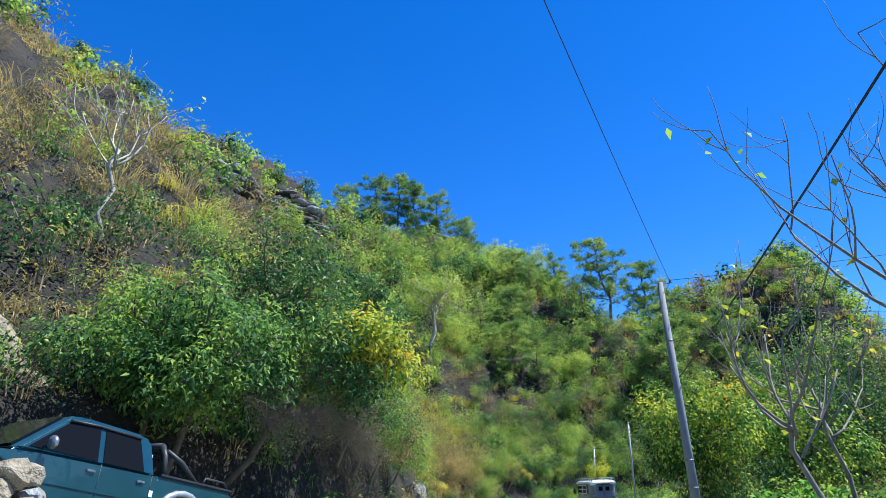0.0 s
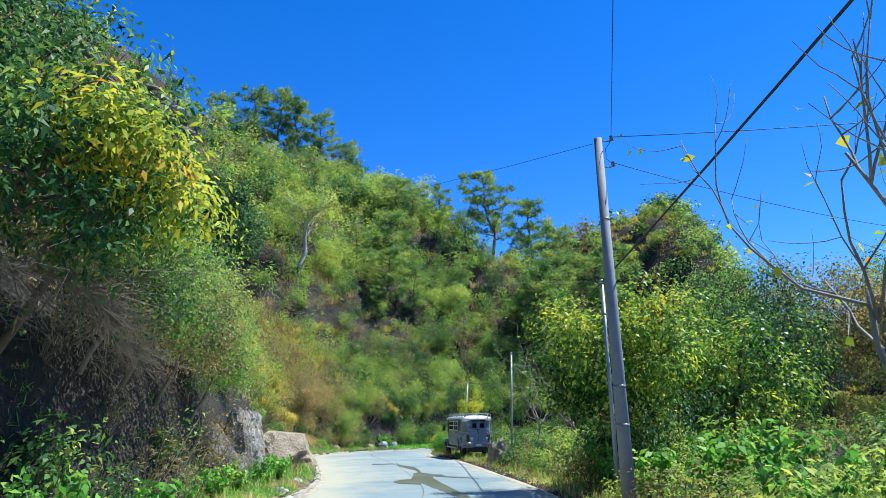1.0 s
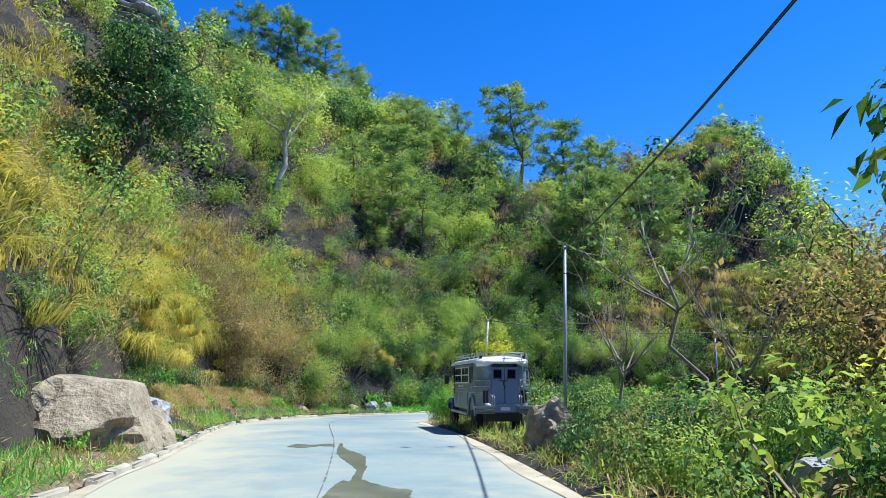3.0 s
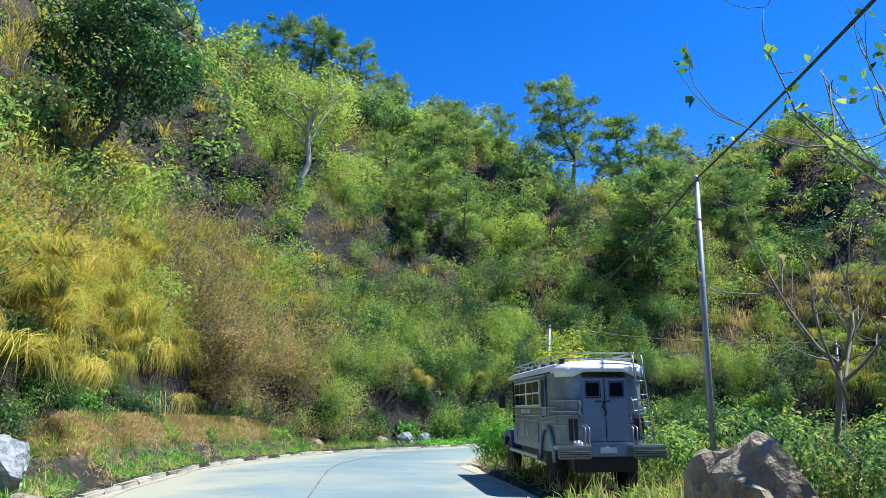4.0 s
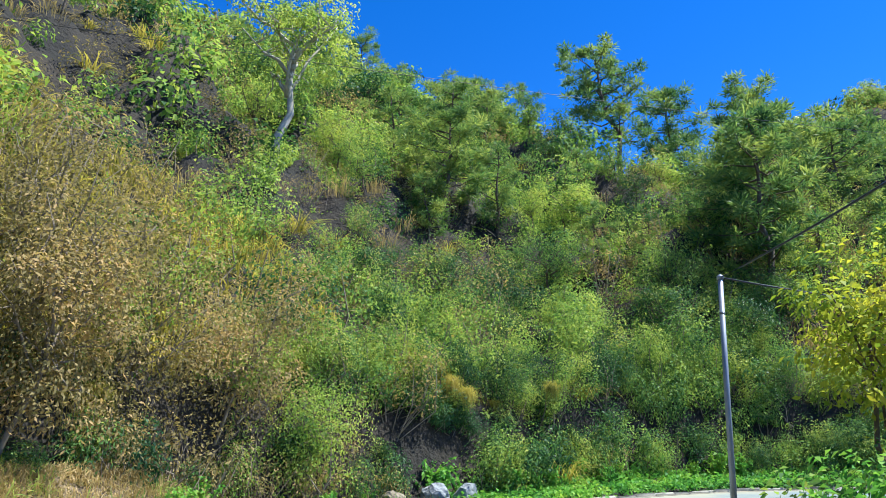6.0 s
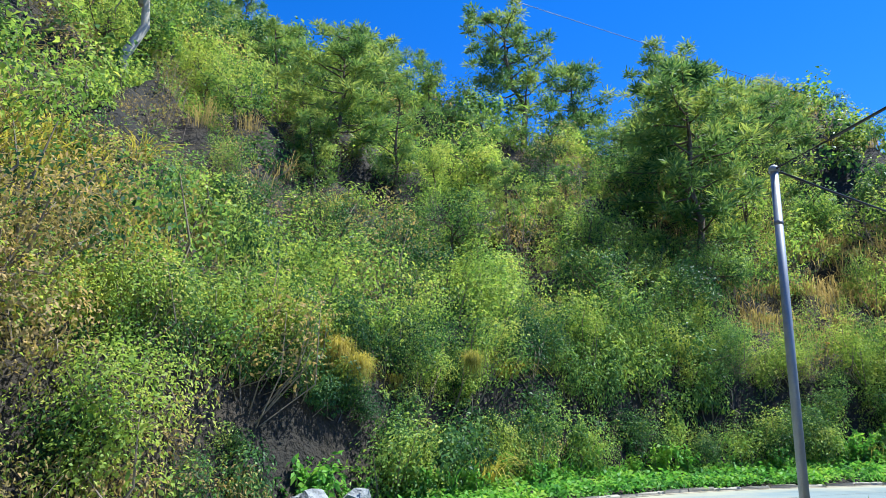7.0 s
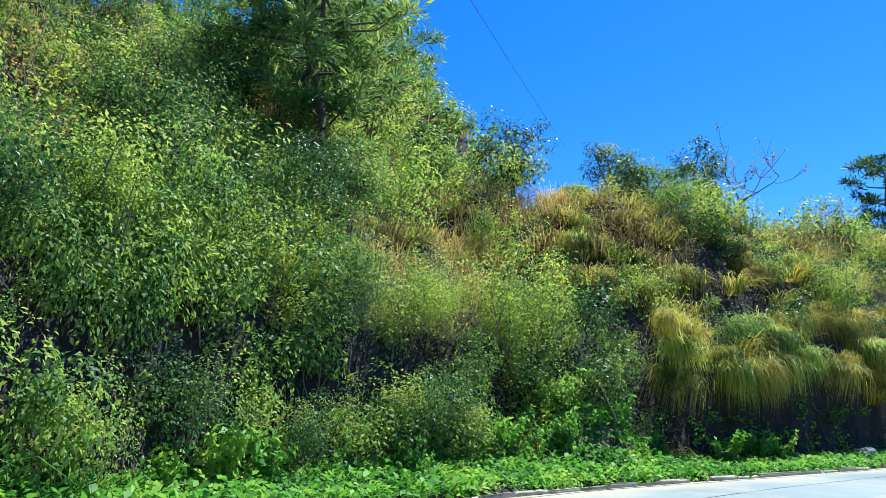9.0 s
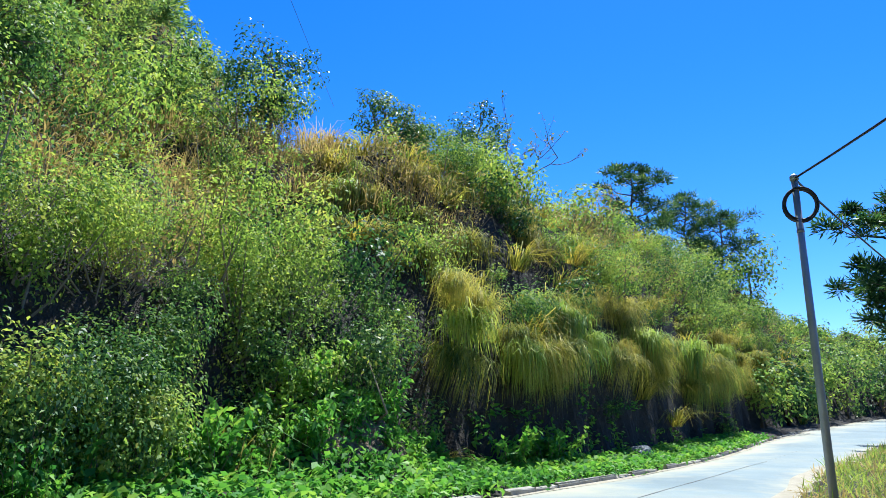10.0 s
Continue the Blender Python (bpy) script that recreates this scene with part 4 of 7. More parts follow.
def pine_mesh(seed, height, crown_r, bare=0.26, limbs=28, per=80, needles=M_PINE):
    """Trunk with whorled boughs, and needles in tufts along their outer halves."""
    rng = np.random.default_rng(seed)
    bm = bmesh.new()
    top = np.array([rng.normal(0, height * .05), rng.normal(0, height * .05), height])
    path = limb_path(rng, (0, 0, -0.8), top, 0.018, 6)
    r0 = height * 0.017 + 0.05
    tube(bm, path, list(np.linspace(r0, r0 * 0.2, 7)), 8)
    c, ways = [], []
    for i in range(limbs):
        t = bare + (1 - bare) * (i + rng.uniform(0, 1)) / limbs
        a = np.array([np.interp(t, np.linspace(0, 1, 7), [q[j] for q in path]) for j in range(3)])
        u = (t - bare) / (1 - bare)
        reach = crown_r * (0.55 + 0.65 * u) * (1 - u ** 2.6) ** 0.6 * rng.uniform(.5, 1.15) + 0.35
        az = i * 2.4 + rng.uniform(-.5, .5)
        e = a + np.array([math.cos(az) * reach, math.sin(az) * reach, reach * rng.uniform(.0, .45)])
        p = limb_path(rng, a, e, 0.06, 3)
        tube(bm, p, list(np.linspace(r0 * 0.3, r0 * 0.06, 4)), 5)
        for q in (.5, .75, 1.0, 1.0):
            c.append(a + (e - a) * q + rng.normal(0, .09 * crown_r, 3) * [1, 1, .5])
    c.append(top)
    c = np.array(c)
    k = np.repeat(np.arange(len(c)), per)
    o = unit(rng.normal(0, 1, (len(k), 3)) * [1, 1, .6] + [0, 0, 0.55])
    size = crown_r * rng.uniform(.09, .17, len(c))
    p = c[k] + o * (rng.uniform(.0, 1.0, len(k)) * size[k])[:, None]
    V = spikes(rng, p, o, height * 0.02 + 0.25, 0.03 + 0.0055 * height, 0.0, 0.22)
    me = bpy.data.meshes.new("trunk")
    bm.to_mesh(me)
    bm.free()
    me.materials.append(M_BARK)
    return me, np_mesh("crown", V, quads(len(k)), [needles])


def pine_tree(x, y, seed, height, crown_r, label, bare=0.26, limbs=28, needles=M_PINE):
    root = new("pine_tree")
    root.matrix_basis = pose(x, y, ground_z(x, y) - 0.2)
    trunk, crown = pine_mesh(seed, height, crown_r, bare, limbs, needles=needles)
    put("trunk", trunk, root)
    put("crown", crown, root)
    return tagged(root, label, "pine tree")


PINE = "tall pine tree with open tufted crown on the hillside"
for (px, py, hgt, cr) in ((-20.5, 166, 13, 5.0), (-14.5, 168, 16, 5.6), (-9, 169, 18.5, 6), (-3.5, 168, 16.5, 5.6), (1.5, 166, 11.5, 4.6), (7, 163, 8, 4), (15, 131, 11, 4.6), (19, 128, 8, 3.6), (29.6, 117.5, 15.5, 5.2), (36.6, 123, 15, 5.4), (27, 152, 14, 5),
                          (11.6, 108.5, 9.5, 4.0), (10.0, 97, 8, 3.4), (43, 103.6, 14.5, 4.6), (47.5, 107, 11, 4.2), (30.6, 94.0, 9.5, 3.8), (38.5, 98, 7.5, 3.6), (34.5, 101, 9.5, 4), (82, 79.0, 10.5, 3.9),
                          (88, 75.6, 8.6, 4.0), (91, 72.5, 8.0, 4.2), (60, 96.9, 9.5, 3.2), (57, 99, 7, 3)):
    # east of x = 80 darker needles put the backlight into the colour
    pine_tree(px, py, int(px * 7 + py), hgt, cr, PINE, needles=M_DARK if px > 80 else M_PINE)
pine_tree(28.0, 90.2, 33, 11.0, 3.9, "dense pine tree with low spreading boughs on the slope", bare=0.2, limbs=32)
# needles darkened here too, as if seen against the light
pine_tree(59.0, 64.6, 9, 12.0, 3.6, "tall pine tree with needles darkened for backlight beside the road", bare=0.4, needles=M_DARK)
broad_tree("tree", -8.2, 70.2, 3, 12.2, 4.7, 10.0, 0.24, M_DARK, M_BARK, "dense dark green broadleaf tree with forked trunk on slope", n=11000, length=0.28, width=0.14, forks=13, cluster=0.6, lean=(1.4, 0))
broad_tree("tree", -1.5, 94.5, 5, 15.6, 4.8, 8.4, 0.34, M_LIGHT, M_PALE, "slender light green tree with pale forked trunk", n=5600, length=0.26, width=0.12, forks=10, lean=(1.6, 0), cluster=0.62, base=ground_z(-1.5, 94.5) - 1.6)


# ---- the wood that covers the valley's end: a few grown shapes, each copied many times ----
def wood_shape(seed, mat, height, crown_r, crown_h, n, length):
    rng = np.random.default_rng(seed)
    bm, ends, top = tree_mesh(rng, height, crown_r, crown_h, 0.13, 7)
    me = bpy.data.meshes.new("trunk")
    bm.to_mesh(me)
    bm.free()
    me.materials.append(M_BARK)
    extra = unit(rng.normal(0, 1, (16, 3))) * rng.uniform(.55, 1, (16, 1)) * [crown_r * .8, crown_r * .8, crown_h * .42] + top
    c = np.concatenate([ends, extra])
    k = rng.integers(0, len(c), n)
    o = unit(rng.normal(0, 1, (n, 3)))
    r = rng.uniform(.22, .4, len(c)) * crown_r
    p = c[k] + o * (r[k] * rng.uniform(.7, 1.05, n))[:, None] * [1, 1, .75]
    return me, np_mesh("crown", leaves(rng, p, unit(o + 0.4 * unit(p - top)), length, length * .55, .3), quads(n), [mat])


WOOD, NEAR_WOOD = ([(wood_shape(800 + i, m, 7.0, r, h, many, leaf), "bushy %s tree in the wood on the hillside" % w) for i, (m, w, r, h) in enumerate((
    (M_GREEN, "green", 2.5, 5.4), (M_LIGHT, "light green", 2.3, 5.8), (M_GREEN, "green", 2.9, 5.0), (M_LIGHT, "light green", 2.7, 5.2), (M_DARK, "dark green", 2.5, 5.4), (M_DRY, "half-dry brown", 2.3, 5.0)))] for many, leaf in ((1500, .3), (3200, .17)))
YOUNG = [(pine_mesh(820 + i, 8.0, 2.9, .2, 18, 60), "young pine tree in the wood on the hillside") for i in range(2)]
wx, wy = RNG.uniform(-60, 92, 5200), RNG.uniform(70, 190, 5200)
ws_, wd_, _, wz_ = plan(wx, wy)
wd_ = wd_ - verge(ws_)
w_ok = (wd_ > 11) & (wd_ < 112) & ((seen_side(ws_, wd_) & (ws_ > S_BROWN + 3) & (ws_ < S_DARK + 9)) | (far_hill(wx, wy) > 22)) & (wx > np.interp(wy, [70, 100, 130, 180], [-3, -7, -11, -16]))
w_ok &= (np.hypot(wx + 1.5, wy - 94.5) > 5) & (np.hypot(wx - 28, wy - 88) > 4) & ((np.abs(wx + 1.5 - (94.5 - wy) * .15) > 3.2) | (wy > 94)) & ((wave(wx * 1.3, wy * 1.3) > -0.7) | (wd_ > 60))
wx, wy, wz_, wd_, ws_ = wx[w_ok], wy[w_ok], wz_[w_ok], wd_[w_ok], ws_[w_ok]
wr = random.Random(61)
w_gap = np.where(wd_ < 30, 3.6, np.where(wd_ < 55, 4.8, 6.4))
for i in thin(wx, wy, np.minimum(w_gap, 4.0)):
    if wd_[i] > 30 and wr.random() > (4.2 / w_gap[i]) ** 2:
        continue
    far_h = far_hill(wx[i], wy[i]) > 22
    (trunk, crown), words = wr.choice((NEAR_WOOD if wd_[i] < 34 else WOOD)[:5] + YOUNG if not far_h else WOOD[:4] + WOOD[5:6])
    sc = wr.uniform(.45, .8) if wd_[i] < 22 or far_h else wr.uniform(.6, 1.15) if wd_[i] < 45 else wr.uniform(.8, 1.45)
    root = new("tree")
    root.matrix_basis = pose(wx[i], wy[i], float(wz_[i]) - .3 * sc, wr.uniform(-6, 6), wr.uniform(-6, 6), wr.uniform(0, 360)) @ Matrix.Diagonal((sc * wr.uniform(.85, 1.15), sc * wr.uniform(.85, 1.15), sc, 1))
    put("trunk", trunk, root)
    put("crown", crown, root)
    tagged(root, words, "tree", "hillside wood")

near_tree = broad_tree("tree", 9.6, 27.6, 8, 5.9, 2.85, 3.9, 0.12, M_BROAD, M_BARK, "leafy green roadside tree with large bright leaves", n=12000, length=0.165, width=0.075, forks=13, cluster=0.74)
rng_y = np.random.default_rng(78)
for cx, cy, cz in ((1.2, -1.2, 5.2), (.3, -1.9, 4.8), (-1.2, -1.2, 4.2)):
    o = unit(rng_y.normal(0, 1, (110, 3)))
    put("yellow_foliage", np_mesh("yellow_foliage", leaves(rng_y, o * rng_y.uniform(.2, .9, (110, 1)) * [1.0, 1.0, .7] + [cx, cy, cz], o, 0.15, 0.07, .5), quads(110), [M_YELLOW]), near_tree, "yellow-green leaves")
broad_tree("tree", 14.8, 30.0, 9, 4.8, 2.6, 4.2, 0.14, M_BROAD, M_BARK, "leafy green roadside tree behind the poles", n=6000, length=0.19, width=0.09, forks=9, cluster=1.0)
# twiggy and dark growth hanging over the foot of the bank
for i, (tx, ty, tb, tr, mt) in enumerate(((-3.2, 22.6, 3.6, 1.6, M_GREEN), (-2.9, 24.4, 3.4, 1.6, M_GREEN), (-2.6, 26.4, 3.0, 1.5, M_DRY), (-2.2, 28.6, 2.5, 1.3, M_GREEN), (-3.8, 25.0, 4.2, 1.8, M_GREEN), (-3.4, 28.2, 3.8, 1.7, M_DRY),
                                          (-0.3, 64.4, 1.6, 1.4, M_DRY), (-0.9, 65.2, 2.6, 2.5, M_DRY), (0.0, 68.0, 2.2, 2.3, M_DRY), (1.6, 70.8, 1.8, 2.0, M_DRY), (-2.4, 67.0, 4.6, 2.4, M_DRY), (3.2, 72.8, 1.2, 1.7, M_LIGHT))):
    big_one = 6 <= i <= 10
    broad_tree("overhanging_shrub", tx, ty, 190 + i, 5.0 if big_one else 3.0, tr, 5.2 if big_one else 3.0, 0.06, mt, M_TWIG, "twiggy half-dry shrub hanging over the foot of the bank", n=6500 if big_one else 4200,
               length=0.105 if big_one else 0.09, width=0.045, forks=14, cluster=0.95, lean=(0.9, 0), base=tb - .5)
hang = broad_tree("tree", -5.2, 17.8, 12, 4.3, 2.3, 3.3, 0.1, M_DARK, M_BARK, "green and yellow shrubby tree overhanging the bank", n=8000, length=0.17, width=0.06, forks=13, cluster=0.8, lean=(2.4, 0.8), base=2.6)
broad_tree("tree", -7.4, 17.0, 13, 4.6, 2.2, 4.0, 0.1, M_GREEN, M_BARK, "olive green shrubby tree on the bank", n=7000, length=0.18, width=0.06, forks=12, cluster=0.8, lean=(1.0, -.5), base=2.4)
broad_tree("tree", -6.6, 16.8, 16, 4.4, 2.2, 3.6, 0.1, M_GREEN, M_BARK, "olive green shrubby tree hanging over the parking bay", n=7000, length=0.18, width=0.06, forks=12, cluster=0.8, lean=(1.5, -.4), base=2.3)
broad_tree("tree", -6.2, 20.4, 15, 7.2, 2.4, 4.4, 0.12, M_DARK, M_BARK, "tall dark green shrubby tree on the bank", n=6500, length=0.18, width=0.06, forks=12, cluster=0.8, lean=(1.8, 0), base=2.8)
broad_tree("tree", -4.6, 21.6, 17, 5.0, 1.8, 3.4, 0.1, M_GREEN, M_BARK, "green shrubby tree leaning out from the bank", n=6000, length=0.13, width=0.06, forks=11, cluster=0.8, lean=(2.0, 0), base=2.6)
rng_y = np.random.default_rng(77)
for cx, cy, cz, n_y in ((3.75, 0.4, 2.75, 520), (4.15, 1.2, 2.2, 420), (3.3, -0.2, 3.0, 420), (3.5, 1.6, 3.1, 360)):
    o = unit(rng_y.normal(0, 1, (n_y, 3)))
    put("yellow_foliage", np_mesh("yellow_foliage", leaves(rng_y, o * rng_y.uniform(.3, 1.0, (n_y, 1)) * [1.0, 1.0, .75] + [cx, cy, cz], o, 0.19, 0.07, .5), quads(n_y), [M_YELLOW]), hang, "yellow and orange leaves")
broad_tree("bush", 12.65, 61.0, 31, 4.55, 0.95, 3.0, 0.05, M_LEMON, M_BARK, "yellow-green round bush behind the jeepney", n=2600, length=0.13, width=0.06, forks=7, cluster=1.3)
for i, (tx, ty, th, tr) in enumerate(((74, 138, 10, 6), (80, 136, 8, 5), (68, 132, 7, 4.5))):
    broad_tree("tree", tx, ty, 70 + i, th, tr, th * 0.8, 0.25, M_DARK, M_BARK, "round dark green tree on the far ridge", n=1500, length=0.6, width=0.32, forks=7, cluster=1.1)
for i, (tx, ty, th, tr) in enumerate(((-52, 92, 5, 2.0), (-48, 97, 5.5, 2.6), (-45.5, 99, 5, 2.4), (-30, 126, 5, 2.2), (-26, 138, 6, 2.4))):
    broad_tree("tree", tx, ty, 170 + i, th, tr, th * 0.7, 0.12, M_DARK, M_BARK, "small dark tree standing on the bare ridge", n=900, length=0.36, width=0.18, forks=7, cluster=0.8)
# trees along the crest above the grass bank
for i, (tx, ty, th, tr, mt) in enumerate(((41.8, 90.9, 5.6, 2.3, M_DARK), (47.0, 87.6, 7.6, 2.1, M_DARK), (48.6, 86.6, 7.2, 1.8, M_GREEN), (50.4, 84.6, 7.6, 2.0, M_DARK), (40, 95, 4.4, 2.2, M_GREEN), (44.6, 89.8, 3.4, 1.5, M_GREEN))):
    broad_tree("tree", tx, ty, 80 + i, th, tr, min(th * 0.85, 4.6), 0.14, mt, M_BARK, "dark green bushy tree on the crest of the bank", n=4200, length=0.17, width=0.085, forks=7, cluster=0.85)
# trees and dark broadleaf shrubs standing out on the slope of the bend
for i, (tx, ty, th, tr, mt) in enumerate(((3, 100, 7, 3.2, M_LIGHT), (19, 101, 6, 3.0, M_LIGHT), (9, 88, 4.5, 2.2, M_DARK), (12, 90, 4, 2.0, M_DARK), (22, 90, 5, 2.4, M_GREEN), (-3, 112, 8, 3.6, M_GREEN), (9, 118, 8, 3.6, M_LIGHT),
                                          (21, 108, 7, 3.2, M_GREEN), (-9, 128, 9, 4, M_GREEN), (3, 140, 9, 4.4, M_LIGHT), (-14, 92, 7, 3, M_GREEN), (16, 94, 5, 2.6, M_GREEN), (24, 86, 4, 2.0, M_DARK), (38, 112, 8, 3.6, M_GREEN), (-22, 100, 7, 3, M_LIGHT),
                                          (20.5, 86.5, 4.2, 2.0, M_DARK), (27, 88, 4.6, 2.2, M_GREEN), (32.5, 92, 7.5, 3.0, M_LIGHT), (5, 84, 3.6, 1.9, M_DARK), (15.5, 87, 3.6, 1.9, M_LIGHT))):
    near = ty < 96
    broad_tree("tree", tx, ty, 100 + i, th, tr, th * 0.8, 0.1, mt, M_BARK, "bushy tree standing out of the hillside growth", n=5600 if near else 2600, length=0.115 if near else 0.23, width=0.055 if near else 0.11, forks=8, cluster=0.85)
# olive and half-dry trees inside the bend
for i, (tx, ty, th, tr, mt) in enumerate(((13.6, 36.2, 4.6, 1.9, M_DRY), (15.6, 39.0, 5.2, 2.3, M_LIGHT), (17.4, 42.0, 5.4, 2.4, M_DRY), (18.6, 37.5, 6.0, 2.6, M_GREEN), (16.2, 33.5, 5.0, 2.2, M_DRY), (21, 44, 5.6, 2.6, M_LIGHT), (19.5, 38.5, 10.4, 3.2, M_GREEN), (22.6, 37.6, 9.8, 3.2, M_DARK), (25, 38.4, 9.8, 3.2, M_DRY), (28, 37, 10, 3.4, M_GREEN), (24, 33, 7.5, 2.8, M_DRY), (31.5, 39, 10.5, 3.4, M_GREEN), (18.5, 33, 7.2, 2.6, M_DARK), (35, 42, 11, 3.6, M_GREEN))):
    broad_tree("tree", tx, ty, 180 + i, th, tr, th * 0.85, 0.09, mt, M_BARK, "thin olive and half-dry tree inside the bend", n=3200 if th < 7 else 6000, length=0.13 if th < 7 else 0.17, width=0.055 if th < 7 else 0.085, forks=9 if th < 7 else 13, cluster=0.9)
for i, (tx, ty, th, tr) in enumerate(((70, 71.5, 5, 2.6), (78, 69, 5.5, 2.8), (86, 66.5, 6, 3), (95, 62.5, 7, 3.4), (104, 58, 7, 3.6), (112, 55, 8, 4), (92, 70, 7, 3.4), (120, 44, 8, 4), (112, 40, 8, 4), (104, 42, 7, 3.6), (130, 40, 9, 5), (124, 52, 9, 5))):
    broad_tree("tree", tx, ty, 140 + i, th, tr, th * 0.9, 0.14, (M_GREEN, M_DARK, M_LIGHT)[i % 3], M_BARK, "bushy roadside tree where the road bends away", n=1500, length=0.34, width=0.18, forks=7, cluster=1.15)

# large single bushes that stand out of the near slope
br_ = random.Random(41)
BUSHES = {}
for i in range(176):
    s_ = br_.uniform(S_BEND + 1, S_FAR - 10) if i < 64 else br_.uniform(S_BEND - 4, S_REED - 2)
    dd = float(verge(s_)) + (br_.uniform(0.6, 9) if i < 64 else br_.uniform(.8, 1.6) if i < 124 else br_.uniform(-.15, .4))
    if (S_REED < s_ or (i >= 124 and not S_DARK - 1 < s_ < S_BUSH)) and br_.random() < .55:
        continue
    t_ = np.interp(s_, kd, np.arange(len(kd)))
    j = int(t_)
    bx, by = np.interp(s_, kd, LINE_L[:, 0]), np.interp(s_, kd, LINE_L[:, 1])
    tg = unit((LINE_L[j + 1] - LINE_L[j])[None])[0]
    bx, by = bx - tg[1] * dd, by + tg[0] * dd
    # past the bend, bank-foot bushes get mostly dark leaves for the shade there
    key = br_.choice(("g1", "l1", "l2", "l3", "d1") if s_ < S_MID + 5 else ("g1", "d1", "d2") if i >= (64 if s_ < 148 else 124) else ("g1", "g2", "l1", "d1", "d2") if s_ < 148 else ("g1", "g2", "l1", "l2"))
    if key not in BUSHES:
        sh = shrub_shape(600 + len(BUSHES), 2100, h=1.15, length=0.058, width=0.030, count=22, size=0.33)
        BUSHES[key] = (np_mesh("foliage", sh[0], sh[1], [{"g": M_GREEN, "l": M_LIGHT, "d": M_DARK}[key[0]]]), np_mesh("stem", *sh[2], [M_TWIG]))
    root = new("bush")
    sz = br_.uniform(1.2, 1.9) if i < 64 else br_.uniform(.9, 1.5) if i < 124 else br_.uniform(.9, 1.45)
    root.matrix_basis = pose(bx, by, ground_z(bx, by) - .2 + (.5 if 64 <= i < 124 else 0), br_.uniform(-8, 8), br_.uniform(-8, 8), br_.uniform(0, 360)) @ Matrix.Diagonal((sz, sz, sz * br_.uniform(.9, 1.4), 1))
    put("stem", BUSHES[key][1], root)
    put("foliage", BUSHES[key][0], root)
    tagged(root, {"g": "green bush rising from the hillside growth", "l": "light green bush rising from the hillside growth", "d": "dark green bush rising from the hillside growth"}[key[0]], "bush", "hillside bushes")

# ---- poles and cables ----
M_POLE = plain("weathered_pole", [(0.2, (0.14, 0.155, 0.18)), (0.8, (0.27, 0.28, 0.30))], 1.5, 0.8, 0, 0.4, 30, 0.01)
M_STEEL = plain("galvanised_steel", [(0.2, (0.22, 0.24, 0.27)), (0.8, (0.38, 0.40, 0.43))], 2.0, 0.5, 0.4, 0.1, 40, 0.004)
M_BLACK = plain("black_cable", [(0.2, (0.01, 0.01, 0.012)), (0.8, (0.03, 0.03, 0.03))], 2.0, 0.5, 0, 0.1, 40, 0.004)
M_CERAMIC = plain("grey_insulator", [(0.2, (0.12, 0.12, 0.13)), (0.8, (0.25, 0.24, 0.24))], 5.0, 0.3, 0, 0, 40, 0.004)


def pole(x, y, top, r0, r1, mat, label, to=None, sides=12, bands=(), cap_top=True):
    """A pole from the ground at x, y to the height top, its top moved to the place to."""
    root = new("utility_pole")
    g = ground_z(x, y)
    root.matrix_basis = pose(x, y, g)
    h = top - g
    tx, ty = (to[0] - x, to[1] - y) if to else (0, 0)
    part("shaft", tube(bmesh.new(), [(-tx * .1, -ty * .1, -0.8), (tx * .5, ty * .5, h / 2), (tx, ty, h)], [r0, (r0 + r1) / 2, r1], sides), mat, root)
    for b in bands:
        f = b / h
        part("band", tube(bmesh.new(), [(tx * f, ty * f, b - .03), (tx * f, ty * f, b + .03)], r0 + (r1 - r0) * f + 0.005, sides), M_CERAMIC, root, "dull steel strap")
    if cap_top:
        part("cap", tube(bmesh.new(), [(tx, ty, h - .02), (tx, ty, h + .05), (tx, ty, h + .09)], [r1 * 1.35, r1 * 1.3, r1 * .5], sides), M_STEEL, root, "dull metal cap")
    return tagged(root, label, "utility pole"), Vector((tx, ty, h))


big, btop = pole(7.6, 22.6, 7.8, 0.155, 0.09, M_POLE, "tall grey tapered utility pole with brackets beside the road", (7.45, 22.6), 14, (1.8, 2.6, 6.3), False)
for dz in (0.02, -0.62):
    br = part("bracket", tube(bmesh.new(), [btop + Vector((0, 0, dz - .08)), btop + Vector((0.3, 0.05, dz - .05)), btop + Vector((0.34, 0.05, dz))], 0.016, 6), M_STEEL, big, "rusty steel bracket")
    prof = [(0.03, -.06), (0.055, -.05), (0.035, -.02), (0.055, 0.0), (0.035, 0.03), (0.05, 0.05), (0.02, 0.07)]
    ib = bmesh.new()
    lathe(ib, prof, "x", (0, 0, 0), 12)
    bmesh.ops.transform(ib, matrix=Matrix.Translation(btop + Vector((0.36, 0.05, dz + .03))) @ Matrix.Rotation(radians(-90), 4, "Y"), verts=ib.verts[:])
    part("insulator", ib, M_CERAMIC, big, "grey ceramic insulator")
part("loop_cable", tube(bmesh.new(), [btop + Vector((0.36, 0.05, 0.02)), btop + Vector((0.22, 0.1, -.2)), btop + Vector((0.22, 0.1, -.45)), btop + Vector((0.38, 0.05, -.6))], 0.008, 5), M_BLACK, big, "black jumper loop")
thin_pole, _ = pole(8.54, 25.3, 4.95, 0.055, 0.045, M_STEEL, "thin galvanised steel pole beside the road", (8.47, 25.3), 12, (4.6,))
pole(12.3, 48.4, 5.39, 0.06, 0.05, M_STEEL, "thin galvanised steel pole beside the parked jeepney", (12.48, 48.4), 12, (5.1,))
pole(13.67, 67.8, 4.85, 0.07, 0.06, M_STEEL, "thin galvanised steel pole inside the bend", (14.05, 67.8), 12, (4.7,))
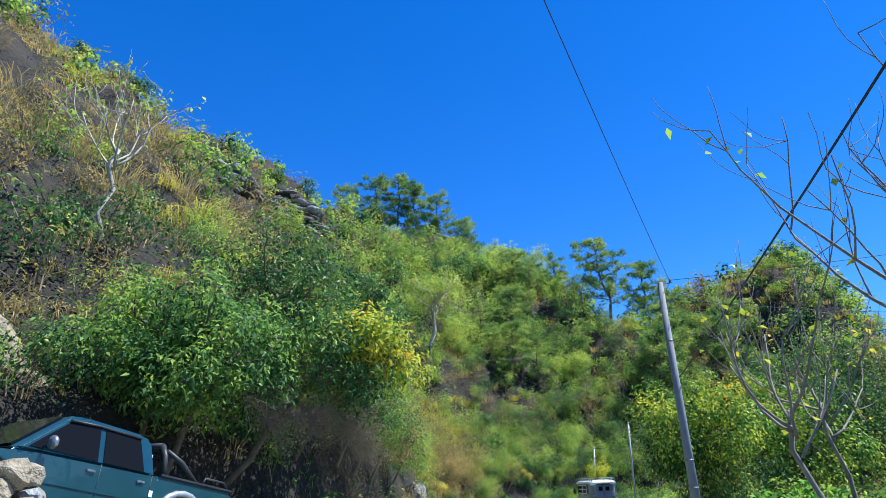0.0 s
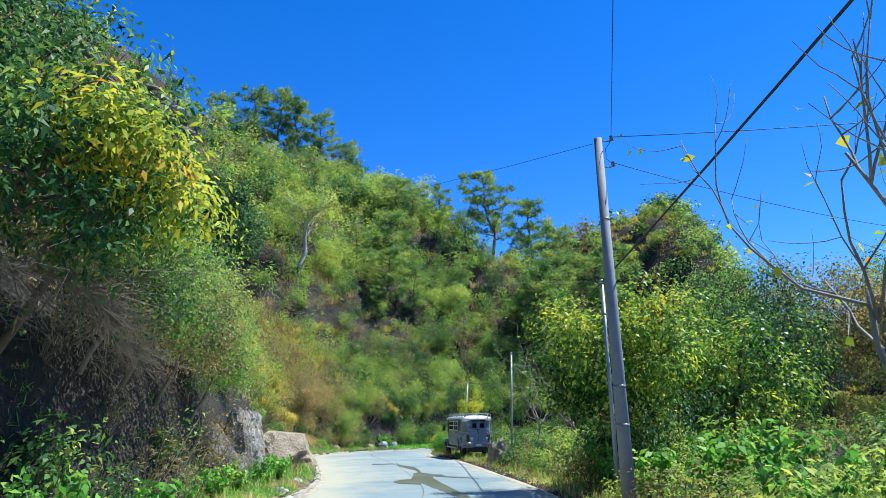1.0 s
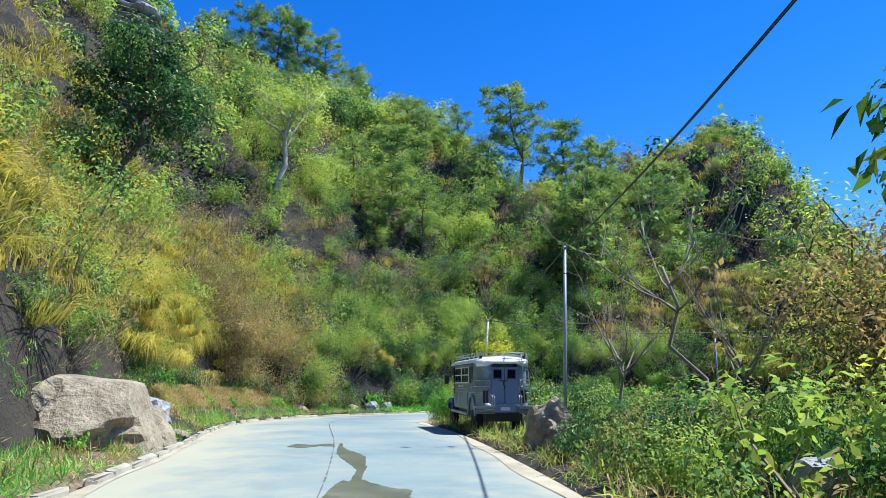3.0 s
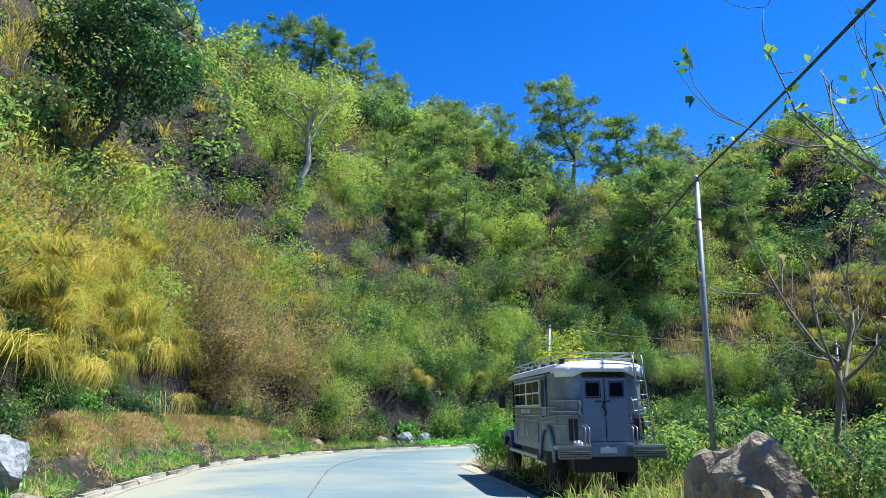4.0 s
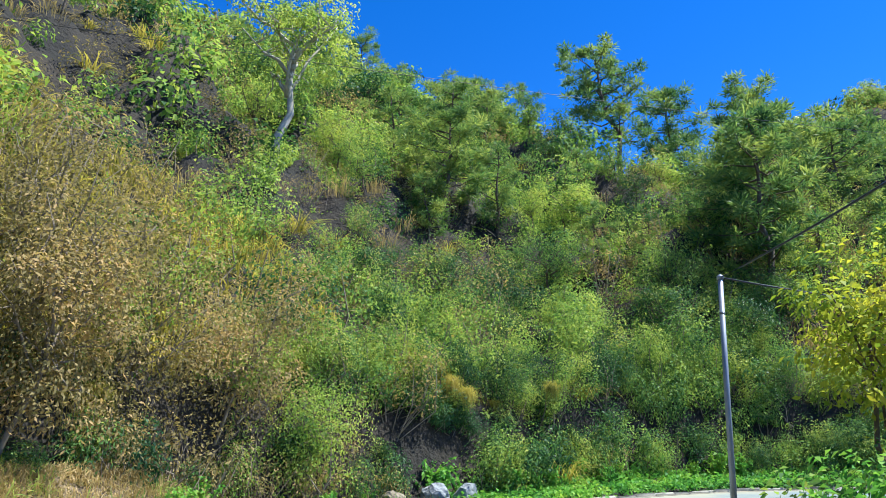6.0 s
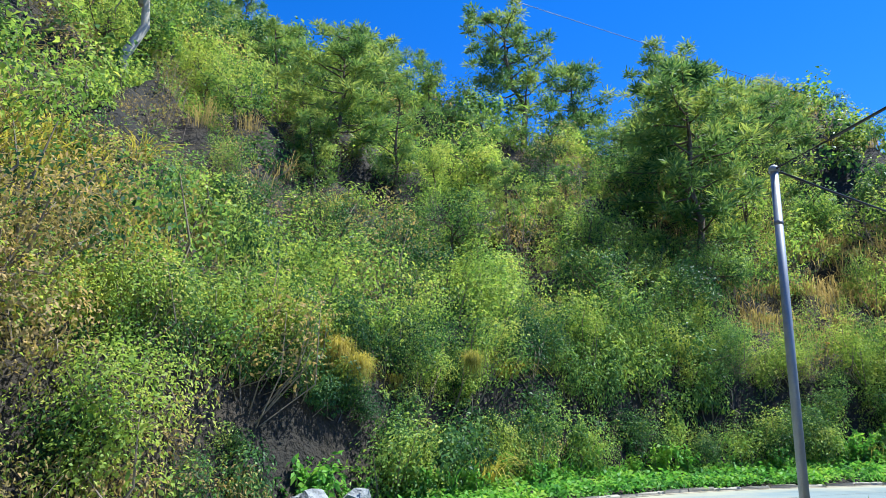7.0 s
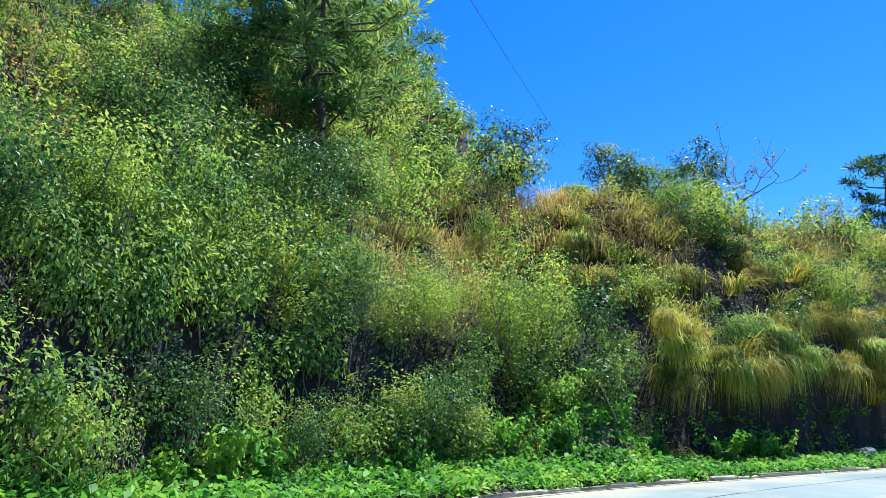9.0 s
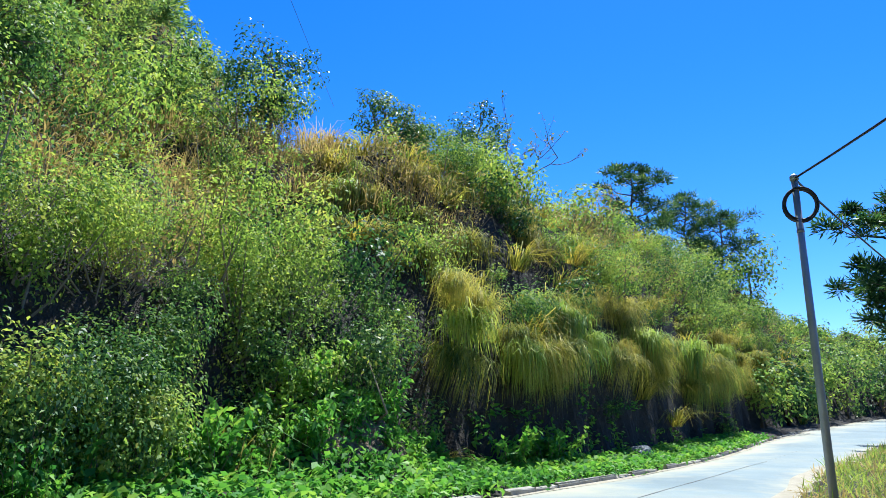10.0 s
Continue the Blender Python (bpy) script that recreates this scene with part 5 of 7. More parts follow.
coil_pole, ctop = pole(31.2, 72.86, 4.71, 0.07, 0.055, M_STEEL, "thin steel pole carrying a coil of cable", (31.2, 72.87), 12, (4.55,))
cb = bmesh.new()
turns = []
for i in range(9 * 24 + 1):
    a, k = math.tau * i / 24, i / 24
    rad = 0.252 + 0.018 * math.sin(k * 2.3)
    turns.append(Vector((-0.05 + 0.02 * (k / 2) + 0.01 * math.sin(3 * a + k), -0.05 + rad * math.cos(a), -0.46 + rad * 1.12 * math.sin(a))) + ctop)
tube(cb, turns, 0.016, 6)
coil = part("cable_coil", cb, M_BLACK, None)
coil.matrix_basis = coil_pole.matrix_basis
tagged(coil, "coil of black cable hanging on the steel pole", "cable coil")


def cable(name, pts, r, sag, label):
    bm = bmesh.new()
    out = []
    for a, b in zip(pts, pts[1:]):
        a, b = Vector(a), Vector(b)
        for i in range(14):
            t = i / 14
            out.append(a.lerp(b, t) - Vector((0, 0, 4 * sag * t * (1 - t))))
    out.append(Vector(pts[-1]))
    tube(bm, out, r, 6)
    ob = part(name, bm, M_BLACK, None)
    return tagged(ob, label, "cable")


pole(4.2, -7.0, 9.0, 0.14, 0.09, M_POLE, "tall grey utility pole beside the road")
pole(-6.0, -10.0, 8.6, 0.15, 0.09, M_POLE, "tall grey utility pole above the verge")
pole(27, 30.5, 9.5, 0.14, 0.09, M_POLE, "tall grey utility pole behind the roadside trees")
cable("cable", [(4.2, -7.0, 9.0), (8.47, 25.3, 4.97), (12.48, 48.4, 5.4), (14.05, 67.8, 4.87), (31.2, 72.87, 4.72), (60, 62, 5.5)], 0.021, 0.35, "thick black cable strung between the roadside poles")
cable("cable", [(-6.0, -10.0, 8.5), (7.8, 22.65, 7.85)], 0.008, 0.3, "thin black wire over the road")
pole(27, 16.5, 9.0, 0.14, 0.09, M_POLE, "tall grey utility pole beyond the roadside scrub")
for dz, end in ((7.88, (27, 16.5, 8.8)), (7.24, (27, 30.5, 8.2))):
    cable("cable", [(7.81, 22.65, dz), end], 0.009, 0.35, "thin black wire leading off behind the trees")
cable("cable", [(7.45, 22.6, 7.7), (-9.5, 74, 21)], 0.007, 1.0, "thin black wire rising over the road to the hill")
cable("cable", [(-8, 70.3, 13.5), (58, 97, 21.5)], 0.011, 0.6, "thin black wire across the hillside")

# ---- rocks and the stone wall ----
M_ROCK = plain("tan_rock", [(0.15, (0.09, 0.075, 0.052)), (0.5, (0.25, 0.205, 0.14)), (0.85, (0.42, 0.355, 0.255))], 2.2, 0.95, 0, 1.0, 9, 0.08)
M_GREY = plain("grey_rock", [(0.15, (0.12, 0.125, 0.13)), (0.5, (0.26, 0.27, 0.27)), (0.85, (0.42, 0.43, 0.43))], 2.2, 0.95, 0, 1.0, 9, 0.08)
M_WHITE = plain("pale_rubble", [(0.15, (0.22, 0.2, 0.16)), (0.5, (0.38, 0.35, 0.29)), (0.85, (0.52, 0.49, 0.42))], 3.0, 0.95, 0, 1.0, 12, 0.05)
M_MORTAR = plain("dark_mortar", [(0.2, (0.12, 0.105, 0.085)), (0.8, (0.27, 0.24, 0.2))], 3.0, 0.95, 0, 1.0, 25, 0.03)


def rock_bm(seed, sx, sy, sz, sub=3, rough=0.35):
    r = random.Random(seed)
    bm = bmesh.new()
    bmesh.ops.create_icosphere(bm, subdivisions=sub, radius=1)
    off = Vector((r.uniform(-50, 50), r.uniform(-50, 50), r.uniform(-50, 50)))
    cuts = [(Vector((r.gauss(0, 1), r.gauss(0, 1), r.gauss(0, .8))).normalized(), r.uniform(.55, .85)) for _ in range(7)]
    for v in bm.verts:
        n = v.co.normalized()
        p = n * (1 + rough * noise.noise(n * 1.3 + off) + rough * .45 * noise.noise(n * 4 + off) + rough * .2 * noise.noise(n * 9 + off))
        for c, k in cuts:
            d = p.dot(c) - k
            if d > 0:
                p -= c * d * 0.85
        v.co = Vector((p.x * sx, p.y * sy, p.z * sz))
    return bm


def rock(x, y, sx, sy, sz, mat, label, seed, sink=0.3, turn=0.0, z=None, sub=4):
    ob = part("rock", rock_bm(seed, sx, sy, sz, sub), mat, None)
    ob.matrix_basis = pose(x, y, (ground_z(x, y) if z is None else z) + sz * (1 - 2 * sink) * .8, 0, 0, turn)
    return tagged(ob, label, "rock", "roadside rocks")


rock(-0.2, 43.6, 1.6, 1.5, 1.35, M_ROCK, "large tan boulder at the foot of the bank", 3, 0.38, 4)
rock(0.7, 45.2, 0.7, 0.9, 0.7, M_ROCK, "tan boulder leaning on a larger one", 14, 0.34, 50)
rock(0.2, 46.0, 0.8, 1.0, 0.75, M_ROCK, "tan boulder behind a larger one", 4, 0.25, 10)
rock(10.3, 43.3, 0.62, 0.8, 0.8, M_ROCK, "large grey boulder at the road edge", 5, 0.25, 30)
M_SHALE = plain("dark_layered_rock", [(0.15, (0.05, 0.05, 0.048)), (0.5, (0.12, 0.115, 0.105)), (0.85, (0.24, 0.225, 0.2))], 2.6, 0.95, 0, 1.0, 7, 0.12)
for i, (x, y, a, b, c) in enumerate(((-1.35, 32.3, .75, 1.0, 1.75), (-1.7, 30.6, .8, 1.1, 1.3), (-1.0, 32.9, .35, .6, 1.1), (-1.3, 31.2, .5, .7, .7))):
    rock(x, y, a, b, c, M_SHALE, "dark layered rock outcrop beside the stone wall", 6 + i * 3, 0.3, 10 + i * 20, ground_z(-0.3, y))
rock(-0.2, 48.6, 0.7, 0.9, 0.75, M_GREY, "grey boulder on the verge below the slope", 7, 0.3, 40)
for i, (x, y, a, b, c, mt) in enumerate(((7.6, 75.0, .55, .45, .4, M_GREY), (8.6, 75.7, .45, .4, .38, M_GREY), (6.3, 74.2, .4, .35, .3, M_ROCK), (4.4, 72.3, .6, .35, .25, M_ROCK), (2.9, 71.2, .8, .4, .28, M_ROCK), (44.5, 76.9, .55, .4, .32, M_GREY),
                                         (1.0, 47.5, .3, .2, .16, M_ROCK), (10.9, 34.5, .5, .5, .5, M_GREY), (11.3, 38.5, .45, .5, .45, M_GREY), (0.7, 33.3, .25, .16, .12, M_WHITE), (0.3, 29.3, .22, .3, .14, M_WHITE))):
    rock(x, y, a, b, c, mt, "weathered rock half sunk in the verge", 20 + i, 0.3, i * 40, sub=3)
rock(-9.8, 15.6, 1.5, 1.2, 2.4, M_ROCK, "tan weathered rock face showing through the growth", 230, 0.42, 0, 2.4)
# ledges of layered rock on the upper ridge
rr_ = random.Random(8)
SLABS = []
for i in range(6):
    bm = rock_bm(240 + i, 1.0, .45, .17, 2, .4)
    me = bpy.data.meshes.new("slab")
    bm.to_mesh(me)
    bm.free()
    me.materials.append((M_SHALE, M_SHALE, M_GREY)[i % 3])
    SLABS.append(me)
for cx, cy, rx, ry, n in OUTCROPS:
    root = new("rock_outcrop")
    root.matrix_basis = pose(cx, cy, ground_z(cx, cy))
    for i in range(n):
        q, w = rr_.uniform(0, math.tau), rr_.random() ** .5
        x, y = rx * w * math.cos(q), ry * w * math.sin(q)
        gx, gy = downhill(np.array([cx + x]), np.array([cy + y]))[0]
        slab = put("slab", rr_.choice(SLABS), root)
        k = rr_.uniform(1.1, 2.4)
        slab.matrix_basis = pose(x, y, ground_z(cx + x, cy + y) - ground_z(cx, cy) + rr_.uniform(.0, .5), rr_.uniform(-8, 8), rr_.uniform(4, 14), math.degrees(math.atan2(gy, gx)) + 90 + rr_.uniform(-14, 14)) @ Matrix.Diagonal((k, k * rr_.uniform(.9, 1.5), k * rr_.uniform(.7, 1.3), 1))
    tagged(root, "ledges of grey layered rock showing on the dry ridge", "rock outcrop")
pr = random.Random(3)
for layer in range(12):
    rad = 1.45 * (1 - layer / 17)
    for i in range(20 - layer):
        a = math.tau * (i + pr.random() * .6) / (20 - layer)
        x, y = -4.1 + rad * .85 * math.cos(a) * pr.uniform(.75, 1.05), 6.6 + rad * 1.1 * math.sin(a) * pr.uniform(.75, 1.05)
        sz = pr.uniform(.09, .17)
        rock(x, y, sz * 1.2, sz, sz * .85, pr.choice((M_ROCK, M_ROCK, M_GREY)), "broken stone piled beside the parking bay", 60 + layer * 20 + i, 0.2, pr.uniform(0, 180), z=0.2 + layer * .14, sub=2)
rock(-4.25, 6.6, 0.75, 1.2, 1.15, M_ROCK, "tan heap of rubble and earth beside the parking bay", 299, 0.3, 10, sub=4)

wall = new("wall_stone")
tagged(wall, "rubble stone retaining wall with dark mortar below the bank", "stone wall", kind="structure")
W0, W1 = Vector((-0.92, 33.4, 0)), Vector((-0.62, 39.2, 0))
wdir = (W1 - W0).normalized()
wz = ground_z(-0.5, 34.5) - 0.1
wang = math.degrees(math.atan2(wdir.y, wdir.x))
core = part("core", box(bmesh.new(), 0, (W1 - W0).length, 0.0, 0.5, -0.6, 2.4, 0.03), M_MORTAR, wall)
core.matrix_basis = pose(W0.x, W0.y, wz, -9, 0, wang)

# ---- single plants ----
PROTO = {}


def plant(kind, x, y, size, label, category="shrub", name="shrub", turn=None, z=None, group="", stretch=1.0, tilt=5):
    """A shrub of its own: stems and foliage that share their meshes with others of the kind."""
    if kind not in PROTO:
        mat, shapes = PLANTS[kind]
        PROTO[kind] = [(np_mesh("foliage", V, Q, [mat]), np_mesh("stem", *st, [M_TWIG])) for V, Q, st in shapes]
    r = random.Random(int(x * 97 + y * 31))
    fo, st = r.choice(PROTO[kind])
    root = new(name)
    root.matrix_basis = pose(x, y, (ground_z(x, y) if z is None else z) - 0.05, r.uniform(-tilt, tilt), r.uniform(-tilt, tilt), r.uniform(0, 360) if turn is None else turn) @ Matrix.Diagonal((size, size, size * stretch, 1))
    tagged(put("stem", st, root), kind="stuff")
    put("foliage", fo, root)
    return tagged(root, label, category, group)


def weed_shape(seed, n=250):
    """A herb with upright stems and broad leaves in whorls."""
    rng = np.random.default_rng(seed)
    tops = np.column_stack([rng.normal(0, .3, (9, 2)), rng.uniform(.5, 1.0, 9)])
    k, t = rng.integers(0, 9, n), rng.uniform(.25, 1, n)
    p = tops[k] * t[:, None]
    o = unit(rng.normal(0, 1, (n, 3)) * [1, 1, .25] + [0, 0, .15])
    return leaves(rng, p, o, 0.17, 0.085, 0.15, 0.3), quads(n), twigs(rng, tops, (0, 0, -.1), 0.012, .05)


def clump_shape(seed, n=230, out=1.0, drop=1.1, width=0.019, round_=1.15, rise=1.0):
    rng = np.random.default_rng(seed)
    V, Q = cascade(seed, n, out, drop, width, round_, rise)
    return V, Q, twigs(rng, np.column_stack([rng.normal(0, .15, (6, 2)), rng.uniform(.2, .4, 6)]), (0, 0, -.2), 0.012)


PLANTS = {"tussock": (M_GOLD, [grass_shape(474 + i, 230, .3, 1.15, .021, (1.0, 1.15, .85)[i]) + (twigs(np.random.default_rng(i), [(0, 0, .2), (.05, 0, .25)], (0, 0, -.3), .012),) for i in range(3)]), "fern": (M_LIGHT, [clump_shape(470 + i, 330, (.7, .8, .65)[i], (.6, .9, .7)[i], 0.024, 1.8, (1.0, .9, 1.1)[i]) for i in range(3)]), "green": (M_GREEN, [shrub_shape(400 + i, 1800, length=0.088, width=0.043) for i in range(3)]), "dark": (M_DARK, [shrub_shape(410 + i, 1800, length=0.092, width=0.045, droop=.5) for i in range(2)]),
          "light": (M_LIGHT, [shrub_shape(420 + i, 1200, h=1.0, length=0.11, width=0.05, count=16, size=.36) for i in range(2)]), "dry": (M_DRY, [dry_shape(430 + i, 520) for i in range(3)]),
          "weed": (M_FRESH, [weed_shape(440 + i) for i in range(3)]), "clump": (M_GOLD, [clump_shape(450 + i, 170, (.6, .8, .7, .85)[i], (.5, .7, .9, .6)[i]) for i in range(4)]), "mop": (M_GOLD, [clump_shape(480 + i, 440, (.7, .85, .6, .75)[i], (.6, .9, .7, 1.1)[i], 0.0145, 1.7, (.9, .75, 1.0, .8)[i]) for i in range(4)]),
          "reed_mop": (M_REED, [clump_shape(494 + i, 440, (.7, .85, .6, .75)[i], (.6, .9, .7, 1.1)[i], 0.0145, 1.7, (.9, .75, 1.0, .8)[i]) for i in range(4)]),
          "fresh": (M_FRESH, [shrub_shape(465, 1100, h=1.1, length=0.12, width=0.055)])}
for x, y, sz in ((-1.9, 33.4, .9), (-1.8, 35.4, .75), (-1.75, 37.6, .8), (-2.3, 31.4, .9), (-1.5, 43.2, .8), (-1.3, 45.6, .9), (-1.25, 34.2, .8), (-1.3, 39.6, .7)):
    plant("green", x, y, sz, "fresh green bush on the bank above the stone wall", group="bank bushes")
plant("green", 10.3, 58.0, 1.0, "green leafy bush in front of the jeepney", stretch=1.3)
for x, y, sz in ((10.0, 57.2, .75), (10.6, 56.9, .8), (9.7, 57.9, .55)):
    plant("fresh", x, y, sz, "bright green leafy shrub in front of the jeepney", stretch=1.35, group="roadside plants")
plant("green", 11.9, 61.0, 1.0, "green leafy bush inside the bend", stretch=1.3)
for i, (x, y, sz) in enumerate(((8.9, 23.9, .9), (9.7, 22.4, 1.0), (9.9, 24.6, 1.1), (11.0, 22.6, 1.1), (10.9, 24.9, 1.0), (8.7, 20.6, .8), (9.2, 27.2, .9), (12.6, 24.0, 1.0), (9.6, 19.2, .9), (8.5, 18.2, .8), (11.6, 20.4, 1.0))):
    plant(("weed", "green")[i % 3 == 2], x, y, sz * (1.5 if i % 3 != 2 else 1), "bright green leafy herb beside the poles" if i % 3 != 2 else "green shrub beside the poles", stretch=1.0, group="roadside plants")
rr = random.Random(12)
for i in range(22):
    y = 30 + 17 * (i + rr.random()) / 22
    x = 9.4 + 0.3 * (y > 40) + rr.uniform(0.2, 2.2) + max(0, y - 41) * 0.42
    if math.hypot(x - 10.5, y - 42.4) > 1.2:
        k = rr.choice(("green", "green", "light", "dry", "weed", "dark") if y < 37 else ("dark", "dark", "dry"))
        plant(k, x, y, rr.uniform(.6, 1.05), {"green": "green shrub at the inner road edge", "light": "light green shrub at the inner road edge", "dry": "dry twiggy shrub at the inner road edge", "weed": "leafy herb at the inner road edge",
                                              "dark": "dark green shrub at the inner road edge"}[k], stretch=rr.uniform(.9, 1.5), group="roadside plants")
for i in range(16):
    x, y = rr.uniform(12.4, 16.5), rr.uniform(46, 59)
    if math.hypot(x - 12.3, y - 48.4) > .7:
        # weighted to the dark leaves, which carry the shade behind the jeepney
        plant(rr.choice(("green", "dark", "dark")), x, y, rr.uniform(.8, 1.2), "leafy shrub behind the parked jeepney", stretch=rr.uniform(1.0, 1.6), group="roadside plants")


def on_kerb(s, d):
    x, y = np.interp(s, kd, LINE_L[:, 0]), np.interp(s, kd, LINE_L[:, 1])
    x2, y2 = np.interp(s + .3, kd, LINE_L[:, 0]), np.interp(s + .3, kd, LINE_L[:, 1])
    t = Vector((x2 - x, y2 - y)).normalized()
    return x - t.y * d, y + t.x * d, math.degrees(math.atan2(t.y, t.x))


# dark foliage added below the tree to act as its deep shade
for x, y, sz in ((10.0, 26.4, 1.0), (10.9, 27.4, 1.2), (9.9, 28.4, 1.1), (11.0, 29.4, 1.2), (10.2, 30.4, 1.0), (12.2, 28.4, 1.3)):
    plant("dark", x, y, sz, "dark green shrub added for deep shade under the roadside tree", stretch=1.7, group="roadside plants")
for x, y, sz in ((-2.4, 19.5, 1.15), (-1.75, 20.2, 1.1), (-1.5, 21.6, 1.1), (-3.0, 18.4, 1.0), (-1.2, 27.2, .8), (-.9, 29.4, .9), (-.4, 31.6, .9)):
    plant("weed", x, y, sz, "bushy bright green herb on the verge", "herb", "herb", group="verge herbs")
# tangles of brown dead twigs hanging from the bank
def tangle(seed, n=46):
    rng = np.random.default_rng(seed)
    parts, m = [], 0
    for j in range(5):
        root = np.array([rng.uniform(-.5, .1), rng.uniform(-1.1, 1.1), rng.uniform(-.2, .5)])
        e = root + np.column_stack([rng.uniform(.1, 1.3, n), rng.normal(0, .75, n), rng.normal(-.45, .5, n)])
        V, Q = twigs(rng, e, root, 0.006, 0.2)
        parts.append((V, Q + m))
        m += len(V)
    return np.concatenate([v for v, _ in parts]), np.concatenate([q for _, q in parts])


for i, (x, y, z, sz) in enumerate(((-3.1, 18.4, 3.7, .95), (-2.9, 20.2, 3.7, 1.0), (-2.6, 22.0, 3.4, .9), (-4.0, 17.0, 3.5, .85), (-2.5, 23.8, 3.0, .8))):
    ob = put("dead_twigs", np_mesh("dead_twigs", *tangle(520 + i), [M_TWIG]))
    ob.matrix_basis = pose(x, y, z, 0, 0, -25 + 8 * i) @ Matrix.Diagonal((sz, sz, sz, 1))
    tagged(ob, "tangle of brown dead twigs hanging from the bank", "dead twigs", kind="stuff")
# dry scrub at the foot of the bank
for i in range(18):
    s_ = rr.uniform(S_BROWN + 1, S_BEND + 2)
    x, y, a = on_kerb(s_, float(verge(s_)) + rr.uniform(-.1, .5))
    k = rr.choice(("dry", "dry", "dry", "dark"))
    plant(k, x, y, rr.uniform(.6, 1.1), "dry twiggy scrub at the foot of the bank" if k == "dry" else "dark green shrub at the foot of the bank", stretch=rr.uniform(.9, 1.4), group="bank foot scrub")
# dark shrubs added below the grass stand in for the black shade there
for i in range(16):
    s_ = rr.uniform(S_GOLD + 2, S_BROWN + 2)
    x, y, a = on_kerb(s_, float(verge(s_)) + rr.uniform(.25, .6))
    plant("dark", x, y, rr.uniform(.55, .9), "dark green shrub standing in for shade under the grass", stretch=rr.uniform(.9, 1.3), group="bank foot scrub")

# more dark foliage on the bank face in place of its shade
for i in range(22):
    s_ = S_GOLD + 2 + (S_BROWN - S_GOLD) * (i + rr.random()) / 22
    x, y, a = on_kerb(s_, float(verge(s_)) + rr.uniform(.6, 1.3))
    plant("dark", x, y, rr.uniform(.6, .95), "dark green shrub put for shade on the bank face", stretch=rr.uniform(.9, 1.3), group="bank foot scrub")


def reed_shape(seed):
    rng = np.random.default_rng(seed)
    V, Q = blades(rng, 14, .12, 1.5, .03, .75)
    return V, Q, twigs(rng, [(0, 0, .2), (.05, 0, .25)], (0, 0, -.1), .01)


PLANTS["reed"] = (M_FRESH, [reed_shape(490), reed_shape(491)])
PLANTS["cane"] = (M_LIGHT, [grass_shape(498 + i, 46, .35, 2.3, .05, .45) + (twigs(np.random.default_rng(i), np.column_stack([np.random.default_rng(i).normal(0, .3, (8, 2)), np.full(8, 1.9)]), (0, 0, -.2), .014),) for i in range(2)])
for i in range(14):
    x, y = rr.uniform(-8.0, -5.2), rr.uniform(64, 74)
    plant("cane", x, y, rr.uniform(.7, 1.05), "tall pale green cane grass on the steep slope", "cane grass", "cane_grass", group="cane grass")
for s_, d_ in ((144.5, 1.5), (146.0, 2.1), (141.0, 1.8), (157.0, 2.4)):
    x, y, a = on_kerb(s_, d_)
    plant("reed", x, y, rr.uniform(.7, 1.0), "tall grass tuft with long arching green blades", "grass tuft", "grass_tuft")
M_PETAL = plain("orange_petals", [(0.2, (0.8, 0.3, 0.02)), (0.8, (0.85, 0.45, 0.03))], 8, 0.6, 0, 0, 20, 0.02)


def flower(x, y, z):
    root = new("flower")
    root.matrix_basis = pose(x, y, z, rr.uniform(20, 60), 0, rr.uniform(-60, 60))
    part("stem", tube(bmesh.new(), [(0, 0, -1.0), (.05, 0, -.5), (0, 0, 0)], .008, 5), M_TWIG, root)
    for k in range(9):
        b = bmesh.new()
        v = [b.verts.new(q) for q in ((0, 0, 0), (.03, .05, .015), (0, .11, 0), (-.03, .05, .015))]
        b.faces.new(v)
        bmesh.ops.transform(b, matrix=Matrix.Rotation(math.tau * k / 9, 4, "Z"), verts=b.verts[:])
        part("petal", b, M_PETAL, root)
    tagged(root, "orange daisy-like flower on a thin stem in the bushes", "flower", "orange flowers")


for s_, d_, up in ((147.5, 5.2, .9), (148.2, 5.0, .8), (141.0, 6.0, .9), (153.0, 4.2, .8), (158.5, 5.6, .9)):
    x, y, a = on_kerb(s_, d_)
    flower(x, y, ground_z(x, y) + up)
# growth at the bank foot; below 147 its dark leaves also give the shade
for s_, d_ in ((141.5, .3), (143.0, .5), (144.4, .2), (145.6, .5), (147.0, .3), (148.2, .6), (147.6, .9), (149.0, .7), (150.0, .9), (151.1, .6), (152.2, .9), (148.6, 1.1), (149.6, 1.2)):
    x, y, a = on_kerb(s_, float(verge(s_)) + d_)
    k = "dark" if s_ < 147 else "green"
    plant(k, x, y, rr.uniform(1.0, 1.3), "dark green shrub at the foot of the bank" if k == "dark" else "green leafy shrub at the foot of the bank", stretch=rr.uniform(1.2, 1.6), group="bank foot scrub")
# dark shrubs fill the hollow to supply its shade
for i in range(16):
    s_ = S_BEND + 1 + (S_MID + 3 - S_BEND) * (i + rr.random()) / 16
    x, y, a = on_kerb(s_, float(verge(s_)) + rr.uniform(.35, 1.0))
    plant("dark", x, y, rr.uniform(.6, 1.0), "dark green shrub standing in for shade in the bank hollow", stretch=rr.uniform(.9, 1.3), group="bank foot scrub")
# herbs on the verges
for i in range(64):
    s_ = rr.uniform(S_BANK, S_REED + 4)
    d_ = rr.uniform(.55, 1.0) * float(verge(s_)) + .2
    if float(slump(s_, d_, float(verge(s_)))) > .45 and rr.random() < .75:
        continue
    x, y, a = on_kerb(s_, d_)
    plant("weed", x, y, rr.uniform(.45, .85), "bright green broad-leaved herb on the verge", "herb", "herb", group="verge herbs")
